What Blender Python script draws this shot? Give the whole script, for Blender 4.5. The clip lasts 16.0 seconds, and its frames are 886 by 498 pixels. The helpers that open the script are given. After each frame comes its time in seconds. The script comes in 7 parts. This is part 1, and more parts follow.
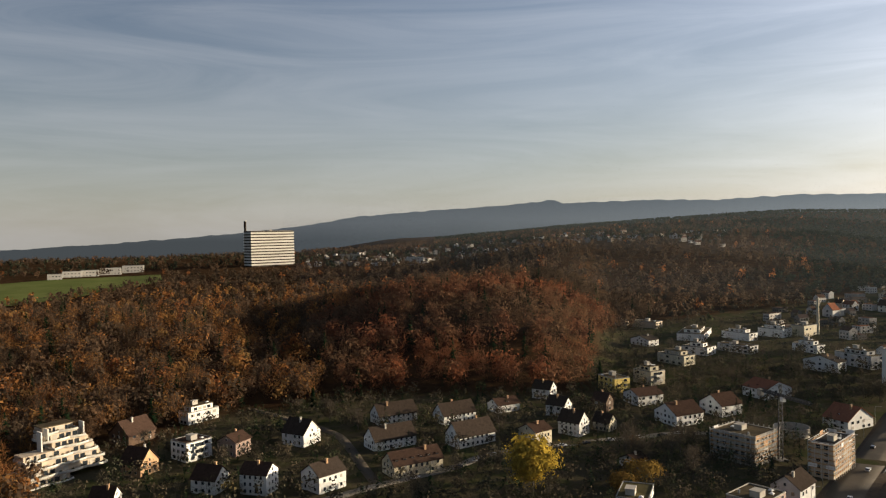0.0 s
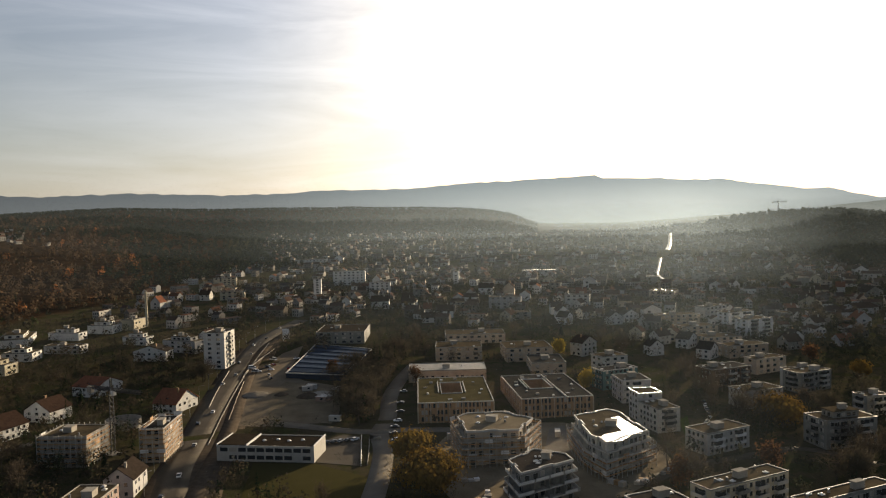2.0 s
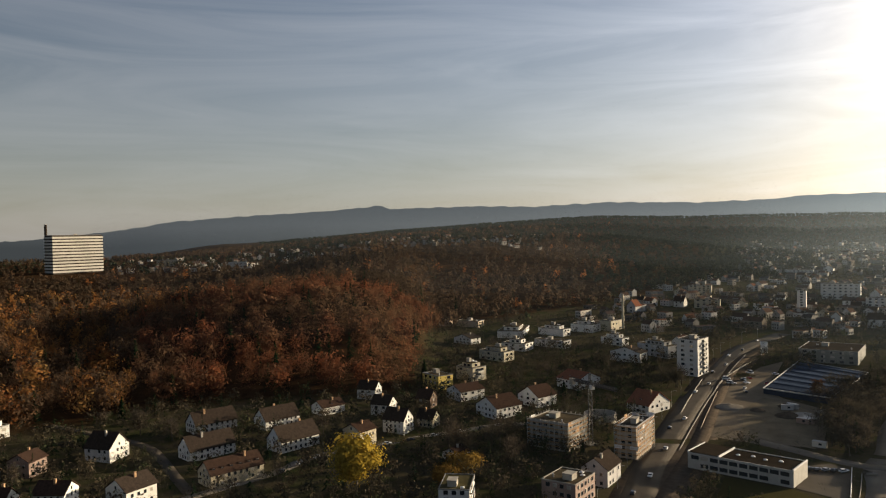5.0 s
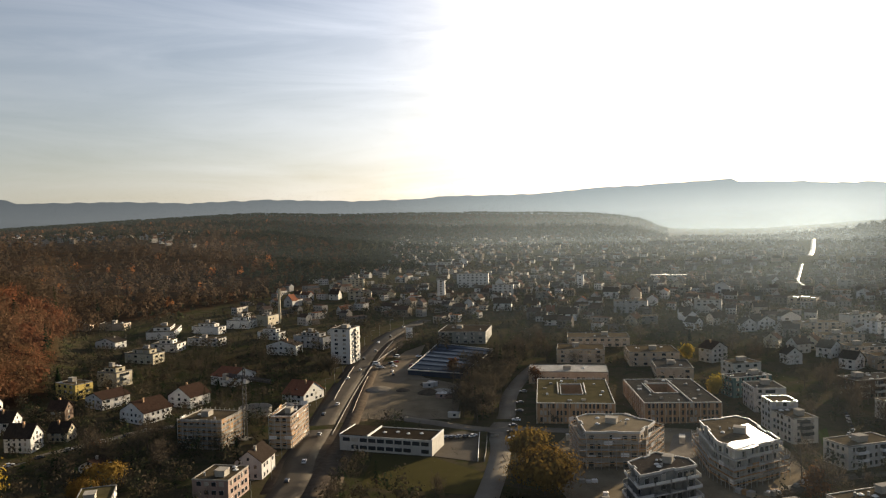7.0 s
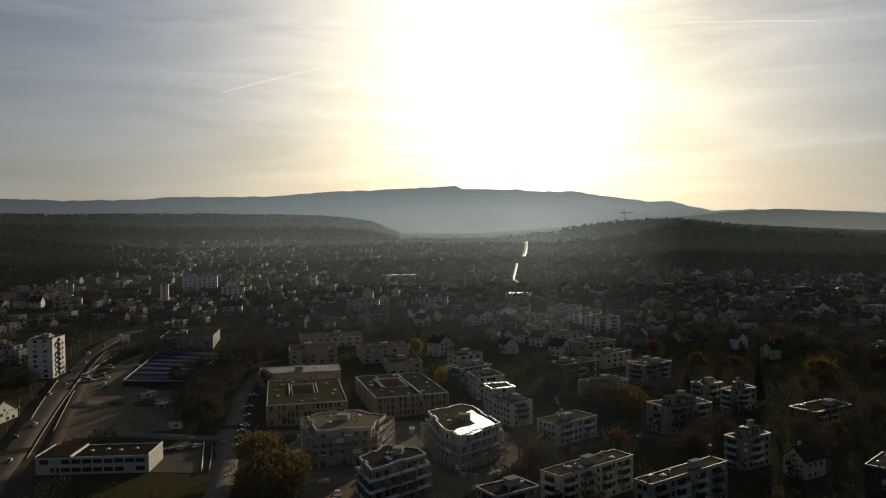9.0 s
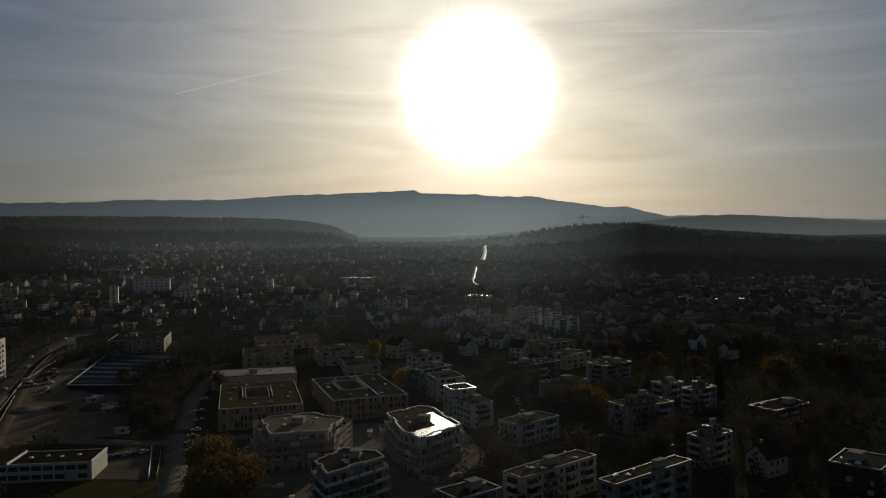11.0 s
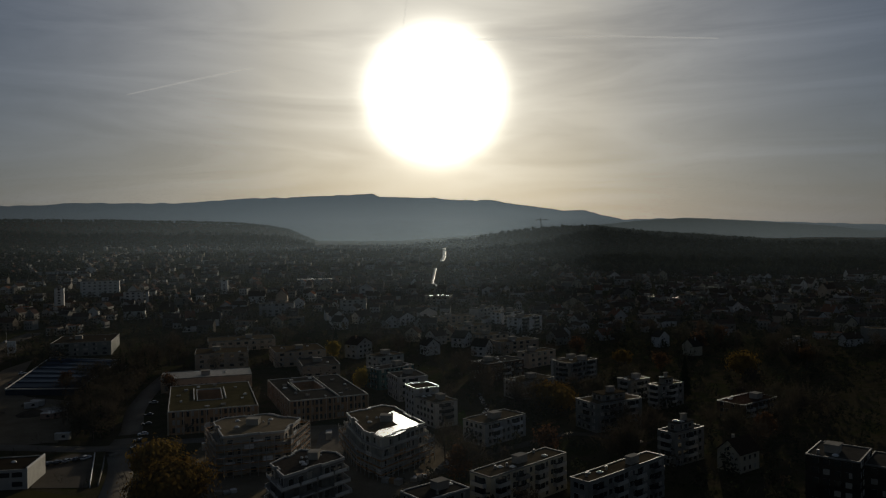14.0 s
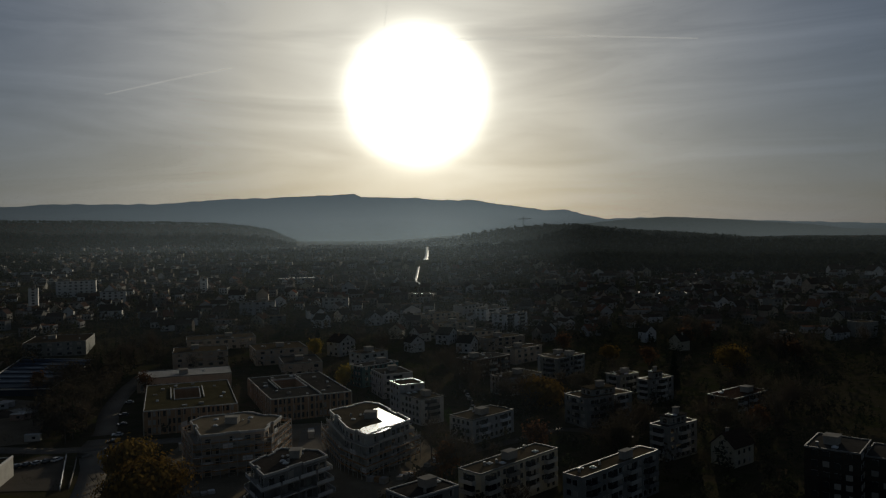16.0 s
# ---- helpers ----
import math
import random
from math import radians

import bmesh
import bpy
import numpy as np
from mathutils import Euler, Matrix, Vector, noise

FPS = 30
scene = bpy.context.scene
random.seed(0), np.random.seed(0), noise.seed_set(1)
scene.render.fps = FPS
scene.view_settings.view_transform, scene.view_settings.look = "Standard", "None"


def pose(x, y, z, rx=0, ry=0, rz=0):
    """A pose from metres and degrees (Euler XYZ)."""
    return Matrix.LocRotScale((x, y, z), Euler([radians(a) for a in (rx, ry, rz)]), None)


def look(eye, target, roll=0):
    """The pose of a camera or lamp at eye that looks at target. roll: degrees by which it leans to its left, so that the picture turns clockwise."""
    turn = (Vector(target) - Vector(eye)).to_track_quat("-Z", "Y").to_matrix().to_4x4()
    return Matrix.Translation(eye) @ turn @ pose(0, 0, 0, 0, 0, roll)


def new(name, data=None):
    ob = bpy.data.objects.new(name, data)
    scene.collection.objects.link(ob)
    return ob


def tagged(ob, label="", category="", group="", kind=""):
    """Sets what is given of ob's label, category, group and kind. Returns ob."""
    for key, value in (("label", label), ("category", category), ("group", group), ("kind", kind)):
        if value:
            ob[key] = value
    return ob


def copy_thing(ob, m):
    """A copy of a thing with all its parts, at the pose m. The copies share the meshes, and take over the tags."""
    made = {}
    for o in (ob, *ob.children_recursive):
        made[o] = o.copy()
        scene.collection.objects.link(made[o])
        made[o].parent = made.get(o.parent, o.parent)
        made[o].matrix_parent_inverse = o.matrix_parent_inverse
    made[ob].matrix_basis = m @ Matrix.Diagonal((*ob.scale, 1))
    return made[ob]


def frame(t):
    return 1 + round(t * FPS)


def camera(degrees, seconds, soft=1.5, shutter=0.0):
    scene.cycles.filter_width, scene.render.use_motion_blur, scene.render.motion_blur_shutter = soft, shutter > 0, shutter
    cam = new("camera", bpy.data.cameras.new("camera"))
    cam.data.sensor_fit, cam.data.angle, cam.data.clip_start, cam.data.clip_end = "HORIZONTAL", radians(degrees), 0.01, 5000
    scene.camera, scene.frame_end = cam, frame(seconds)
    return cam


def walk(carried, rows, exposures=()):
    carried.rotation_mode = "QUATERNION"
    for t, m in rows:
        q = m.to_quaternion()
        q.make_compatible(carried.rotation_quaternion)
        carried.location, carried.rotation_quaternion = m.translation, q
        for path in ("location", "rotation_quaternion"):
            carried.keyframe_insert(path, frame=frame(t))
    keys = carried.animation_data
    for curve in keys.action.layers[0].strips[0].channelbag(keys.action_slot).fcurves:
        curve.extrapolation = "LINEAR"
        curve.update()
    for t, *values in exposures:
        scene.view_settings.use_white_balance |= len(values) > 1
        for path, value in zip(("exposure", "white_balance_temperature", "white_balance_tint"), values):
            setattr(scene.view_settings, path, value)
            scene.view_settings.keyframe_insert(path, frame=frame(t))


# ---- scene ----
cam = camera(60.0, 16.0, soft=1.2)
# seconds, eye, heading to the right of north, tilt, lean
PATH = [
    (0.00, (2.4, -14.5, 105.3), -64.98, -1.28, -1.15),
    (0.50, (1.4, -14.4, 104.7), -48.64, -1.75, -1.36),
    (1.00, (0.7, -13.3, 103.7), -34.45, -2.10, -1.53),
    (1.50, (0.4, -11.5, 102.8), -24.81, -2.32, -1.38),
    (2.00, (0.2, -10.1, 102.0), -17.76, -2.39, -1.32),
    (2.50, (0.1, -9.3, 101.5), -12.43, -2.37, -1.31),
    (3.00, (-0.4, -9.2, 101.4), -9.31, -2.29, -1.29),
    (3.50, (-1.1, -10.4, 101.5), -15.26, -2.06, -1.44),
    (4.00, (-1.0, -11.3, 102.0), -31.49, -1.64, -1.43),
    (4.20, (-0.8, -11.5, 102.0), -37.42, -1.47, -1.38),
    (4.60, (0.1, -11.4, 101.7), -47.00, -1.21, -1.27),
    (5.00, (0.9, -11.3, 101.3), -52.16, -1.08, -1.19),
    (5.25, (1.5, -11.2, 101.1), -53.22, -1.06, -1.17),
    (5.50, (2.0, -11.1, 100.9), -52.69, -1.08, -1.16),
    (5.90, (2.8, -11.0, 100.6), -48.62, -1.21, -1.20),
    (6.30, (3.7, -10.9, 100.2), -40.77, -1.45, -1.30),
    (6.50, (3.7, -10.6, 99.7), -35.92, -1.59, -1.35),
    (7.00, (3.1, -9.3, 98.2), -27.13, -1.75, -1.25),
    (7.50, (2.7, -7.5, 96.9), -20.57, -1.83, -1.13),
    (8.00, (2.6, -5.3, 95.8), -14.16, -1.90, -1.02),
    (8.50, (2.2, -2.8, 94.8), -9.80, -1.87, -0.94),
    (9.00, (1.9, -0.5, 94.0), -7.49, -1.79, -0.84),
    (9.50, (1.7, 1.5, 93.1), -6.06, -1.71, -0.75),
    (10.30, (1.1, 4.6, 91.7), -5.17, -1.57, -0.69),
    (11.10, (0.4, 7.8, 90.3), -4.28, -1.44, -0.63),
    (12.00, (-0.3, 11.4, 88.7), -3.27, -1.29, -0.56),
    (12.50, (-0.6, 13.3, 87.7), -2.90, -1.24, -0.58),
    (13.00, (-1.1, 15.4, 86.9), -2.27, -1.21, -0.62),
    (13.50, (-1.6, 17.5, 86.0), -1.74, -1.18, -0.65),
    (14.00, (-2.1, 19.7, 85.2), -1.29, -1.16, -0.72),
    (14.50, (-2.4, 21.8, 84.2), -0.98, -1.14, -0.81),
    (15.00, (-3.1, 24.1, 83.2), -0.44, -1.13, -0.85),
    (15.50, (-3.4, 26.5, 82.3), -0.22, -1.13, -0.93),
    (16.00, (-3.6, 28.6, 81.4), 0.05, -1.13, -0.98),
]


def stand(eye, heading, tilt, lean):
    return pose(*eye, 90, 0, -heading) @ pose(0, 0, 0, tilt, 0, 0) @ pose(0, 0, 0, 0, 0, lean)


EXPOSURES = [(0.0, 1.05, 7100, 9), (0.5, 1.2, 7450, 10), (1.0, 1.3, 7550, 10), (1.5, 1.2, 7600, 10), (2.0, 0.8, 7550, 9), (2.5, 0.42, 7500, 8), (3.0, 0.05, 7350, 7), (3.5, -0.3, 7250, 6), (4.0, 0.0, 7300, 7),
             (4.2, 0.15, 7300, 7), (5.25, 0.95, 7400, 9), (6.3, 1.28, 7400, 9), (7.0, 1.12, 7400, 9), (7.6, 0.75, 7400, 8), (8.0, 0.42, 7350, 8), (8.5, 0.0, 7100, 7), (9.0, -0.33, 7050, 6),
             (9.7, -0.72, 6800, 5), (11.8, -1.34, 6600, 6), (13.0, -1.5, 6500, 6), (16.0, -1.52, 6330, 4)]
walk(cam, [(t, stand(e, h, p, r)) for t, e, h, p, r in PATH], EXPOSURES)

# ---- light: low winter sun over the far hills, thin high cloud, haze ----
SUN_AZ, SUN_EL = -1.7, 10.2          # degrees to the right of north, above the horizon
to_sun = Vector((math.sin(radians(SUN_AZ)) * math.cos(radians(SUN_EL)), math.cos(radians(SUN_AZ)) * math.cos(radians(SUN_EL)), math.sin(radians(SUN_EL))))
sun = new("sun", bpy.data.lights.new("sun", "SUN"))
sun.data.energy, sun.data.angle, sun.data.color = 5.4, radians(0.6), (1.0, 0.86, 0.68)
# lamp turned right of the sky's sun to light the western walls
beam = Matrix.Rotation(radians(-17), 3, 'Z') @ to_sun
sun.matrix_world = look((0, 0, 500), Vector((0, 0, 500)) - beam)
sun.location = (0, 0, 500)


class Nodes:
    """A node tree and short calls for it."""

    def __init__(self, tree):
        self.tree = tree
        tree.nodes.clear()

    def add(self, kind, sets=(), **links):
        n = self.tree.nodes.new("ShaderNode" + kind)
        for key, value in dict(sets).items():
            n.inputs[key].default_value = value
        for key, value in links.items():
            self.tree.links.new(value, n.inputs[key.replace("_", " ")])
        return n

    def math(self, op, a, b=0.0, c=0.0):
        n = self.tree.nodes.new("ShaderNodeMath")
        n.operation = op
        for i, v in enumerate((a, b, c)):
            if isinstance(v, (int, float)):
                n.inputs[i].default_value = v
            else:
                self.tree.links.new(v, n.inputs[i])
        return n.outputs[0]

    def ramp(self, fac, stops):
        n = self.tree.nodes.new("ShaderNodeValToRGB")
        while len(n.color_ramp.elements) < len(stops):
            n.color_ramp.elements.new(0.5)
        for e, (at, col) in zip(n.color_ramp.elements, stops):
            e.position = at
            e.color = (*col, 1) if len(col) == 3 else col
        self.tree.links.new(fac, n.inputs[0])
        return n.outputs[0]

    def mix(self, fac, a, b, kind="MIX"):
        n = self.tree.nodes.new("ShaderNodeMix")
        n.data_type, n.blend_type = "RGBA", kind
        for i, v in ((0, fac), (6, a), (7, b)):
            if isinstance(v, (int, float)):
                n.inputs[i].default_value = v
            elif isinstance(v, tuple):
                n.inputs[i].default_value = (*v, 1) if len(v) == 3 else v
            else:
                self.tree.links.new(v, n.inputs[i])
        return n.outputs[2]


world = bpy.data.worlds.new("world")
scene.world = world
world.use_nodes = True
N = Nodes(world.node_tree)
sky = N.add("TexSky")
sky.sky_type, sky.sun_disc, sky.sun_elevation, sky.sun_rotation = "NISHITA", False, radians(SUN_EL), radians(SUN_AZ)
sky.air_density, sky.dust_density, sky.altitude = 1.0, 0.8, 300
way = N.add("TexCoord").outputs["Generated"]
dot = N.tree.nodes.new("ShaderNodeVectorMath")
dot.operation = "DOT_PRODUCT"
N.tree.links.new(way, dot.inputs[0])
dot.inputs[1].default_value = to_sun
off = N.math("ARCCOSINE", N.math("MINIMUM", dot.outputs["Value"], 0.999999))       # angle from the sun, radians
core = N.math("MULTIPLY", N.math("EXPONENT", N.math("MULTIPLY", N.math("POWER", N.math("DIVIDE", off, 0.064), 3.0), -1.0)), 22.0)
glow = N.math("MULTIPLY", N.math("EXPONENT", N.math("DIVIDE", off, -0.205)), 2.3)
wide = N.math("MULTIPLY", N.math("EXPONENT", N.math("MULTIPLY", off, -1.7)), 0.07)
# thin streaks of high cloud
mp = N.add("Mapping", {"Scale": (1.2, 1.2, 9.0), "Rotation": (0.12, 0.05, 0.4)}, Vector=way)
cl = N.add("TexNoise", {"Scale": 1.9, "Detail": 7.0, "Roughness": 0.60, "Distortion": 1.1}, Vector=mp.outputs[0])
cloud = N.ramp(cl.outputs["Fac"], [(0.34, (0, 0, 0)), (0.68, (1, 1, 1))])
lit = N.math("ADD", core, N.math("MULTIPLY", N.math("ADD", glow, wide), N.math("ADD", N.math("MULTIPLY", cloud, 0.50), 0.77)))
halo = N.mix(1.0, N.ramp(off, [(0.0, (1.0, 0.94, 0.82)), (0.20, (1.0, 0.90, 0.74)), (0.36, (0.90, 0.87, 0.86)), (0.52, (0.72, 0.80, 1.0)), (0.8, (0.70, 0.82, 1.06))]), N.add("CombineColor", Red=lit, Green=lit, Blue=lit).outputs[0], "MULTIPLY")
base = N.mix(1.0, N.mix(0.040, (0, 0, 0), sky.outputs[0]), (0.94, 1.0, 1.25), "MULTIPLY")
# pale haze low over the land
up = N.add("SeparateXYZ", Vector=way)
low = N.math("MULTIPLY", N.math("EXPONENT", N.math("MULTIPLY", N.math("MAXIMUM", up.outputs[2], 0.0), -7.0)), 0.72)
base = N.mix(low, base, N.ramp(off, [(0.0, (0.225, 0.182, 0.140)), (0.5, (0.215, 0.185, 0.150)), (1.0, (0.190, 0.192, 0.195))]))
veil = N.mix(N.math("MULTIPLY", cloud, 0.18), base, (0.31, 0.322, 0.36))
add = N.mix(1.0, veil, halo, "ADD")
bg = N.add("Background", {"Strength": 1.0}, Color=add)
out = N.add("OutputWorld", Surface=bg.outputs[0])

# ---- materials ----
def material(name):
    m = bpy.data.materials.new(name)
    m.use_nodes = True
    return m, Nodes(m.node_tree)


def surface(name, dark, light, scale=1.0, rough=0.8, bump=0.15, fine=8.0, metal=0.0, spread=0.12, spec=0.3):
    """A rough surface: stains at one scale, grain at another, a little colour change from piece to piece."""
    m, n = material(name)
    co = n.add("TexCoord").outputs["Object"]
    big = n.add("TexNoise", {"Scale": scale * 0.35, "Detail": 5.0, "Roughness": 0.6}, Vector=co).outputs["Fac"]
    small = n.add("TexNoise", {"Scale": scale * fine, "Detail": 3.0, "Roughness": 0.7}, Vector=co).outputs["Fac"]
    f = n.math("ADD", n.math("MULTIPLY", big, 0.7), n.math("MULTIPLY", small, 0.3))
    col = n.ramp(f, [(0.32, dark), (0.68, light)])
    rnd = n.add("ObjectInfo").outputs["Random"]
    v = n.math("ADD", n.math("MULTIPLY", rnd, 2 * spread), 1 - spread)
    hs = n.add("HueSaturation", {"Hue": 0.5, "Saturation": 1.0}, Value=v, Color=col)
    bp = n.add("Bump", {"Strength": bump, "Distance": 0.05}, Height=small)
    s = n.add("BsdfPrincipled", {"Roughness": rough, "Metallic": metal, "Specular IOR Level": spec}, Base_Color=hs.outputs[0], Normal=bp.outputs[0])
    n.add("OutputMaterial", Surface=s.outputs[0])
    return m


def foliage_material(name, stops, through_light=0.35, single=True):
    """Leaves: the tone of each tree from its own number, mottled leaf by leaf, some light coming through."""
    m, n = material(name)
    tone = n.add("Attribute")
    tone.attribute_name = "tone"
    co = n.add("TexCoord").outputs["Object"]
    mott = n.add("TexNoise", {"Scale": 0.6, "Detail": 3.0}, Vector=co).outputs["Fac"]
    rnd = n.add("ObjectInfo").outputs["Random"]
    f = n.math("FRACT", n.math("ADD", tone.outputs["Fac"], n.math("MULTIPLY", rnd, 0.999 if single else 0.0)))
    f = n.math("ADD", n.math("MULTIPLY", f, 0.86), n.math("MULTIPLY", mott, 0.14))
    col = n.ramp(f, stops)
    isl = n.add("NewGeometry").outputs["Random Per Island"]
    hs = n.add("HueSaturation", {"Hue": 0.5, "Saturation": 1.0}, Value=n.math("ADD", n.math("MULTIPLY", isl, 0.28), 0.86), Color=col)
    d = n.add("BsdfDiffuse", Color=hs.outputs[0])
    t = n.add("BsdfTranslucent", Color=hs.outputs[0])
    x = n.add("MixShader", {0: through_light})
    n.tree.links.new(d.outputs[0], x.inputs[1])
    n.tree.links.new(t.outputs[0], x.inputs[2])
    n.add("OutputMaterial", Surface=x.outputs[0])
    return m


def island_surface(name, stops):
    """A rough surface whose colour changes from piece to piece of a joined mesh."""
    m, n = material(name)
    isl = n.add("NewGeometry").outputs["Random Per Island"]
    co = n.add("TexCoord").outputs["Object"]
    grain = n.add("TexNoise", {"Scale": 0.5, "Detail": 4.0}, Vector=co).outputs["Fac"]
    col = n.mix(1.0, n.ramp(isl, stops), n.ramp(grain, [(0.3, (0.7, 0.7, 0.7)), (0.7, (1, 1, 1))]), "MULTIPLY")
    s = n.add("BsdfPrincipled", {"Roughness": 0.95, "Specular IOR Level": 0.0}, Base_Color=col)
    n.add("OutputMaterial", Surface=s.outputs[0])
    return m


M_white = surface("white_render", (0.34, 0.325, 0.29), (0.49, 0.47, 0.425), 0.8, 0.85, 0.1)
# lighter copy of white_render: sunlight of the lit western walls put in
M_brightwhite = surface("brightened_white_render", (0.50, 0.488, 0.455), (0.66, 0.647, 0.61), 0.8, 0.85, 0.1)
# darker copy of white_render: shade of the sunless eastern walls put in
M_dimwhite = surface("dimmed_white_render", (0.15, 0.147, 0.130), (0.25, 0.243, 0.216), 0.8, 0.85, 0.1)
M_cream = surface("cream_render", (0.33, 0.288, 0.205), (0.47, 0.418, 0.31), 0.8, 0.85, 0.1)
M_grey = surface("grey_render", (0.30, 0.29, 0.28), (0.46, 0.45, 0.43), 0.8, 0.85, 0.1)
M_tan = surface("tan_render", (0.33, 0.26, 0.19), (0.48, 0.39, 0.29), 0.8, 0.85, 0.1)
M_yellow = surface("yellow_render", (0.55, 0.40, 0.10), (0.72, 0.54, 0.17), 0.8, 0.85, 0.1)
M_pink = surface("pink_render", (0.20, 0.138, 0.112), (0.29, 0.208, 0.172), 0.8, 0.85, 0.1)
M_teal = surface("teal_panel", (0.03, 0.085, 0.09), (0.06, 0.14, 0.145), 0.8, 0.6, 0.05)
M_brick = surface("brick_facade", (0.27, 0.16, 0.085), (0.40, 0.25, 0.14), 1.2, 0.85, 0.2)
M_wood = surface("dark_wood", (0.05, 0.03, 0.02), (0.12, 0.07, 0.04), 2.0, 0.8, 0.2)
M_darktile = surface("dark_brown_tile", (0.024, 0.018, 0.0145), (0.050, 0.038, 0.030), 2.5, 0.75, 0.4, spec=0.0)
M_tile = surface("brown_tile", (0.028, 0.018, 0.014), (0.062, 0.038, 0.028), 2.5, 0.75, 0.4, spec=0.0)
M_redtile = surface("red_tile", (0.12, 0.050, 0.031), (0.21, 0.088, 0.052), 2.5, 0.75, 0.4, spec=0.0)
M_slate = surface("dark_slate", (0.024, 0.020, 0.017), (0.052, 0.043, 0.036), 2.5, 0.65, 0.4, spec=0.0)
M_gravel = surface("roof_gravel", (0.042, 0.034, 0.023), (0.096, 0.075, 0.048), 0.6, 0.9, 0.4, spec=0.0)
M_moss = surface("planted_roof", (0.046, 0.040, 0.020), (0.098, 0.082, 0.042), 0.5, 0.95, 0.5, spec=0.0)
M_hallroof = surface("brown_roof_felt", (0.020, 0.015, 0.011), (0.040, 0.031, 0.022), 0.5, 0.9, 0.2, spec=0.0)
M_bitumen = surface("roof_felt", (0.028, 0.026, 0.023), (0.064, 0.058, 0.051), 0.5, 0.8, 0.2, spec=0.0)
M_glossroof = surface("pale_gloss_roof", (0.62, 0.62, 0.62), (0.80, 0.80, 0.80), 0.5, 0.2, 0.02, metal=0.85, spec=1.0)
M_rim = surface("zinc_edge", (0.36, 0.35, 0.33), (0.52, 0.50, 0.47), 2.0, 0.6, 0.05, spec=0.1)
M_wetrim = surface("wet_zinc_edge", (0.45, 0.44, 0.42), (0.62, 0.60, 0.57), 2.0, 0.35, 0.05, metal=0.4)
M_wetroad = surface("wet_road", (0.05, 0.05, 0.05), (0.16, 0.15, 0.14), 0.05, 0.5, 0.5, fine=3, spec=0.5)
M_tube = surface("scaffold_tube", (0.30, 0.29, 0.27), (0.46, 0.44, 0.41), 3.0, 0.6, 0.05, spec=0.1)
M_coping = surface("dull_coping", (0.13, 0.125, 0.115), (0.24, 0.23, 0.215), 1.5, 0.6, 0.1, spec=0.15)
M_crane = surface("dark_crane_paint", (0.02, 0.02, 0.022), (0.045, 0.043, 0.042), 2.0, 0.5, 0.05)
M_concrete = surface("concrete", (0.24, 0.22, 0.19), (0.40, 0.37, 0.32), 0.8, 0.85, 0.25, spec=0.0)
M_steel = surface("galvanised_steel", (0.22, 0.22, 0.22), (0.36, 0.36, 0.36), 3.0, 0.45, 0.05, metal=0.7)
M_plank = surface("scaffold_plank", (0.26, 0.14, 0.06), (0.44, 0.26, 0.12), 2.0, 0.8, 0.2)
M_frame = surface("window_frame", (0.55, 0.54, 0.52), (0.72, 0.71, 0.69), 2.0, 0.5, 0.02)
M_asphalt = surface("asphalt", (0.054, 0.045, 0.034), (0.094, 0.078, 0.059), 0.25, 0.75, 0.2, spec=0.04)
M_path = surface("pale_asphalt", (0.125, 0.110, 0.090), (0.21, 0.187, 0.155), 0.15, 0.85, 0.2, spec=0.0)
M_yardpave = surface("yard_asphalt", (0.115, 0.092, 0.066), (0.19, 0.157, 0.116), 0.15, 0.85, 0.2, spec=0.0)
M_yard = surface("trodden_gravel", (0.10, 0.082, 0.056), (0.22, 0.180, 0.125), 0.2, 0.95, 0.4, spec=0.0)
M_track = surface("ballast", (0.052, 0.041, 0.031), (0.10, 0.080, 0.061), 1.0, 0.95, 0.5, spec=0.0)
M_bark = surface("bark", (0.045, 0.034, 0.026), (0.10, 0.078, 0.06), 4.0, 0.95, 0.4)
# darker blue of the wall, the first sheet and the gaps between sheets
M_bluegap = surface("darker_blue_base", (0.022, 0.032, 0.052), (0.036, 0.050, 0.076), 0.8, 0.9, 0.05, spec=0.0)
M_blue = surface("blue_roof_sheet", (0.036, 0.052, 0.084), (0.058, 0.080, 0.118), 0.8, 0.9, 0.05, spec=0.0)
M_red = surface("red_cloth", (0.35, 0.03, 0.02), (0.5, 0.06, 0.04), 2.0, 0.8, 0.1)
M_black = surface("rubber", (0.012, 0.012, 0.012), (0.03, 0.03, 0.03), 3.0, 0.8, 0.1)
M_hillfield = surface("hill_grass", (0.055, 0.075, 0.020), (0.115, 0.125, 0.045), 0.03, 0.95, 0.4, fine=40, spec=0.0)
M_lawn = surface("lawn", (0.020, 0.036, 0.008), (0.055, 0.075, 0.018), 0.08, 0.95, 0.4, fine=30, spec=0.0)
M_drylawn = surface("dry_lawn", (0.034, 0.031, 0.012), (0.070, 0.060, 0.024), 0.05, 0.95, 0.4, fine=40, spec=0.0)

M_glass, n = material("window_glass")
s = n.add("BsdfPrincipled", {"Base Color": (0.02, 0.025, 0.03, 1), "Roughness": 0.06, "Specular IOR Level": 0.8})
n.add("OutputMaterial", Surface=s.outputs[0])

M_blind = surface("pale_blind", (0.26, 0.24, 0.20), (0.38, 0.35, 0.30), 2.0, 0.7, 0.05)

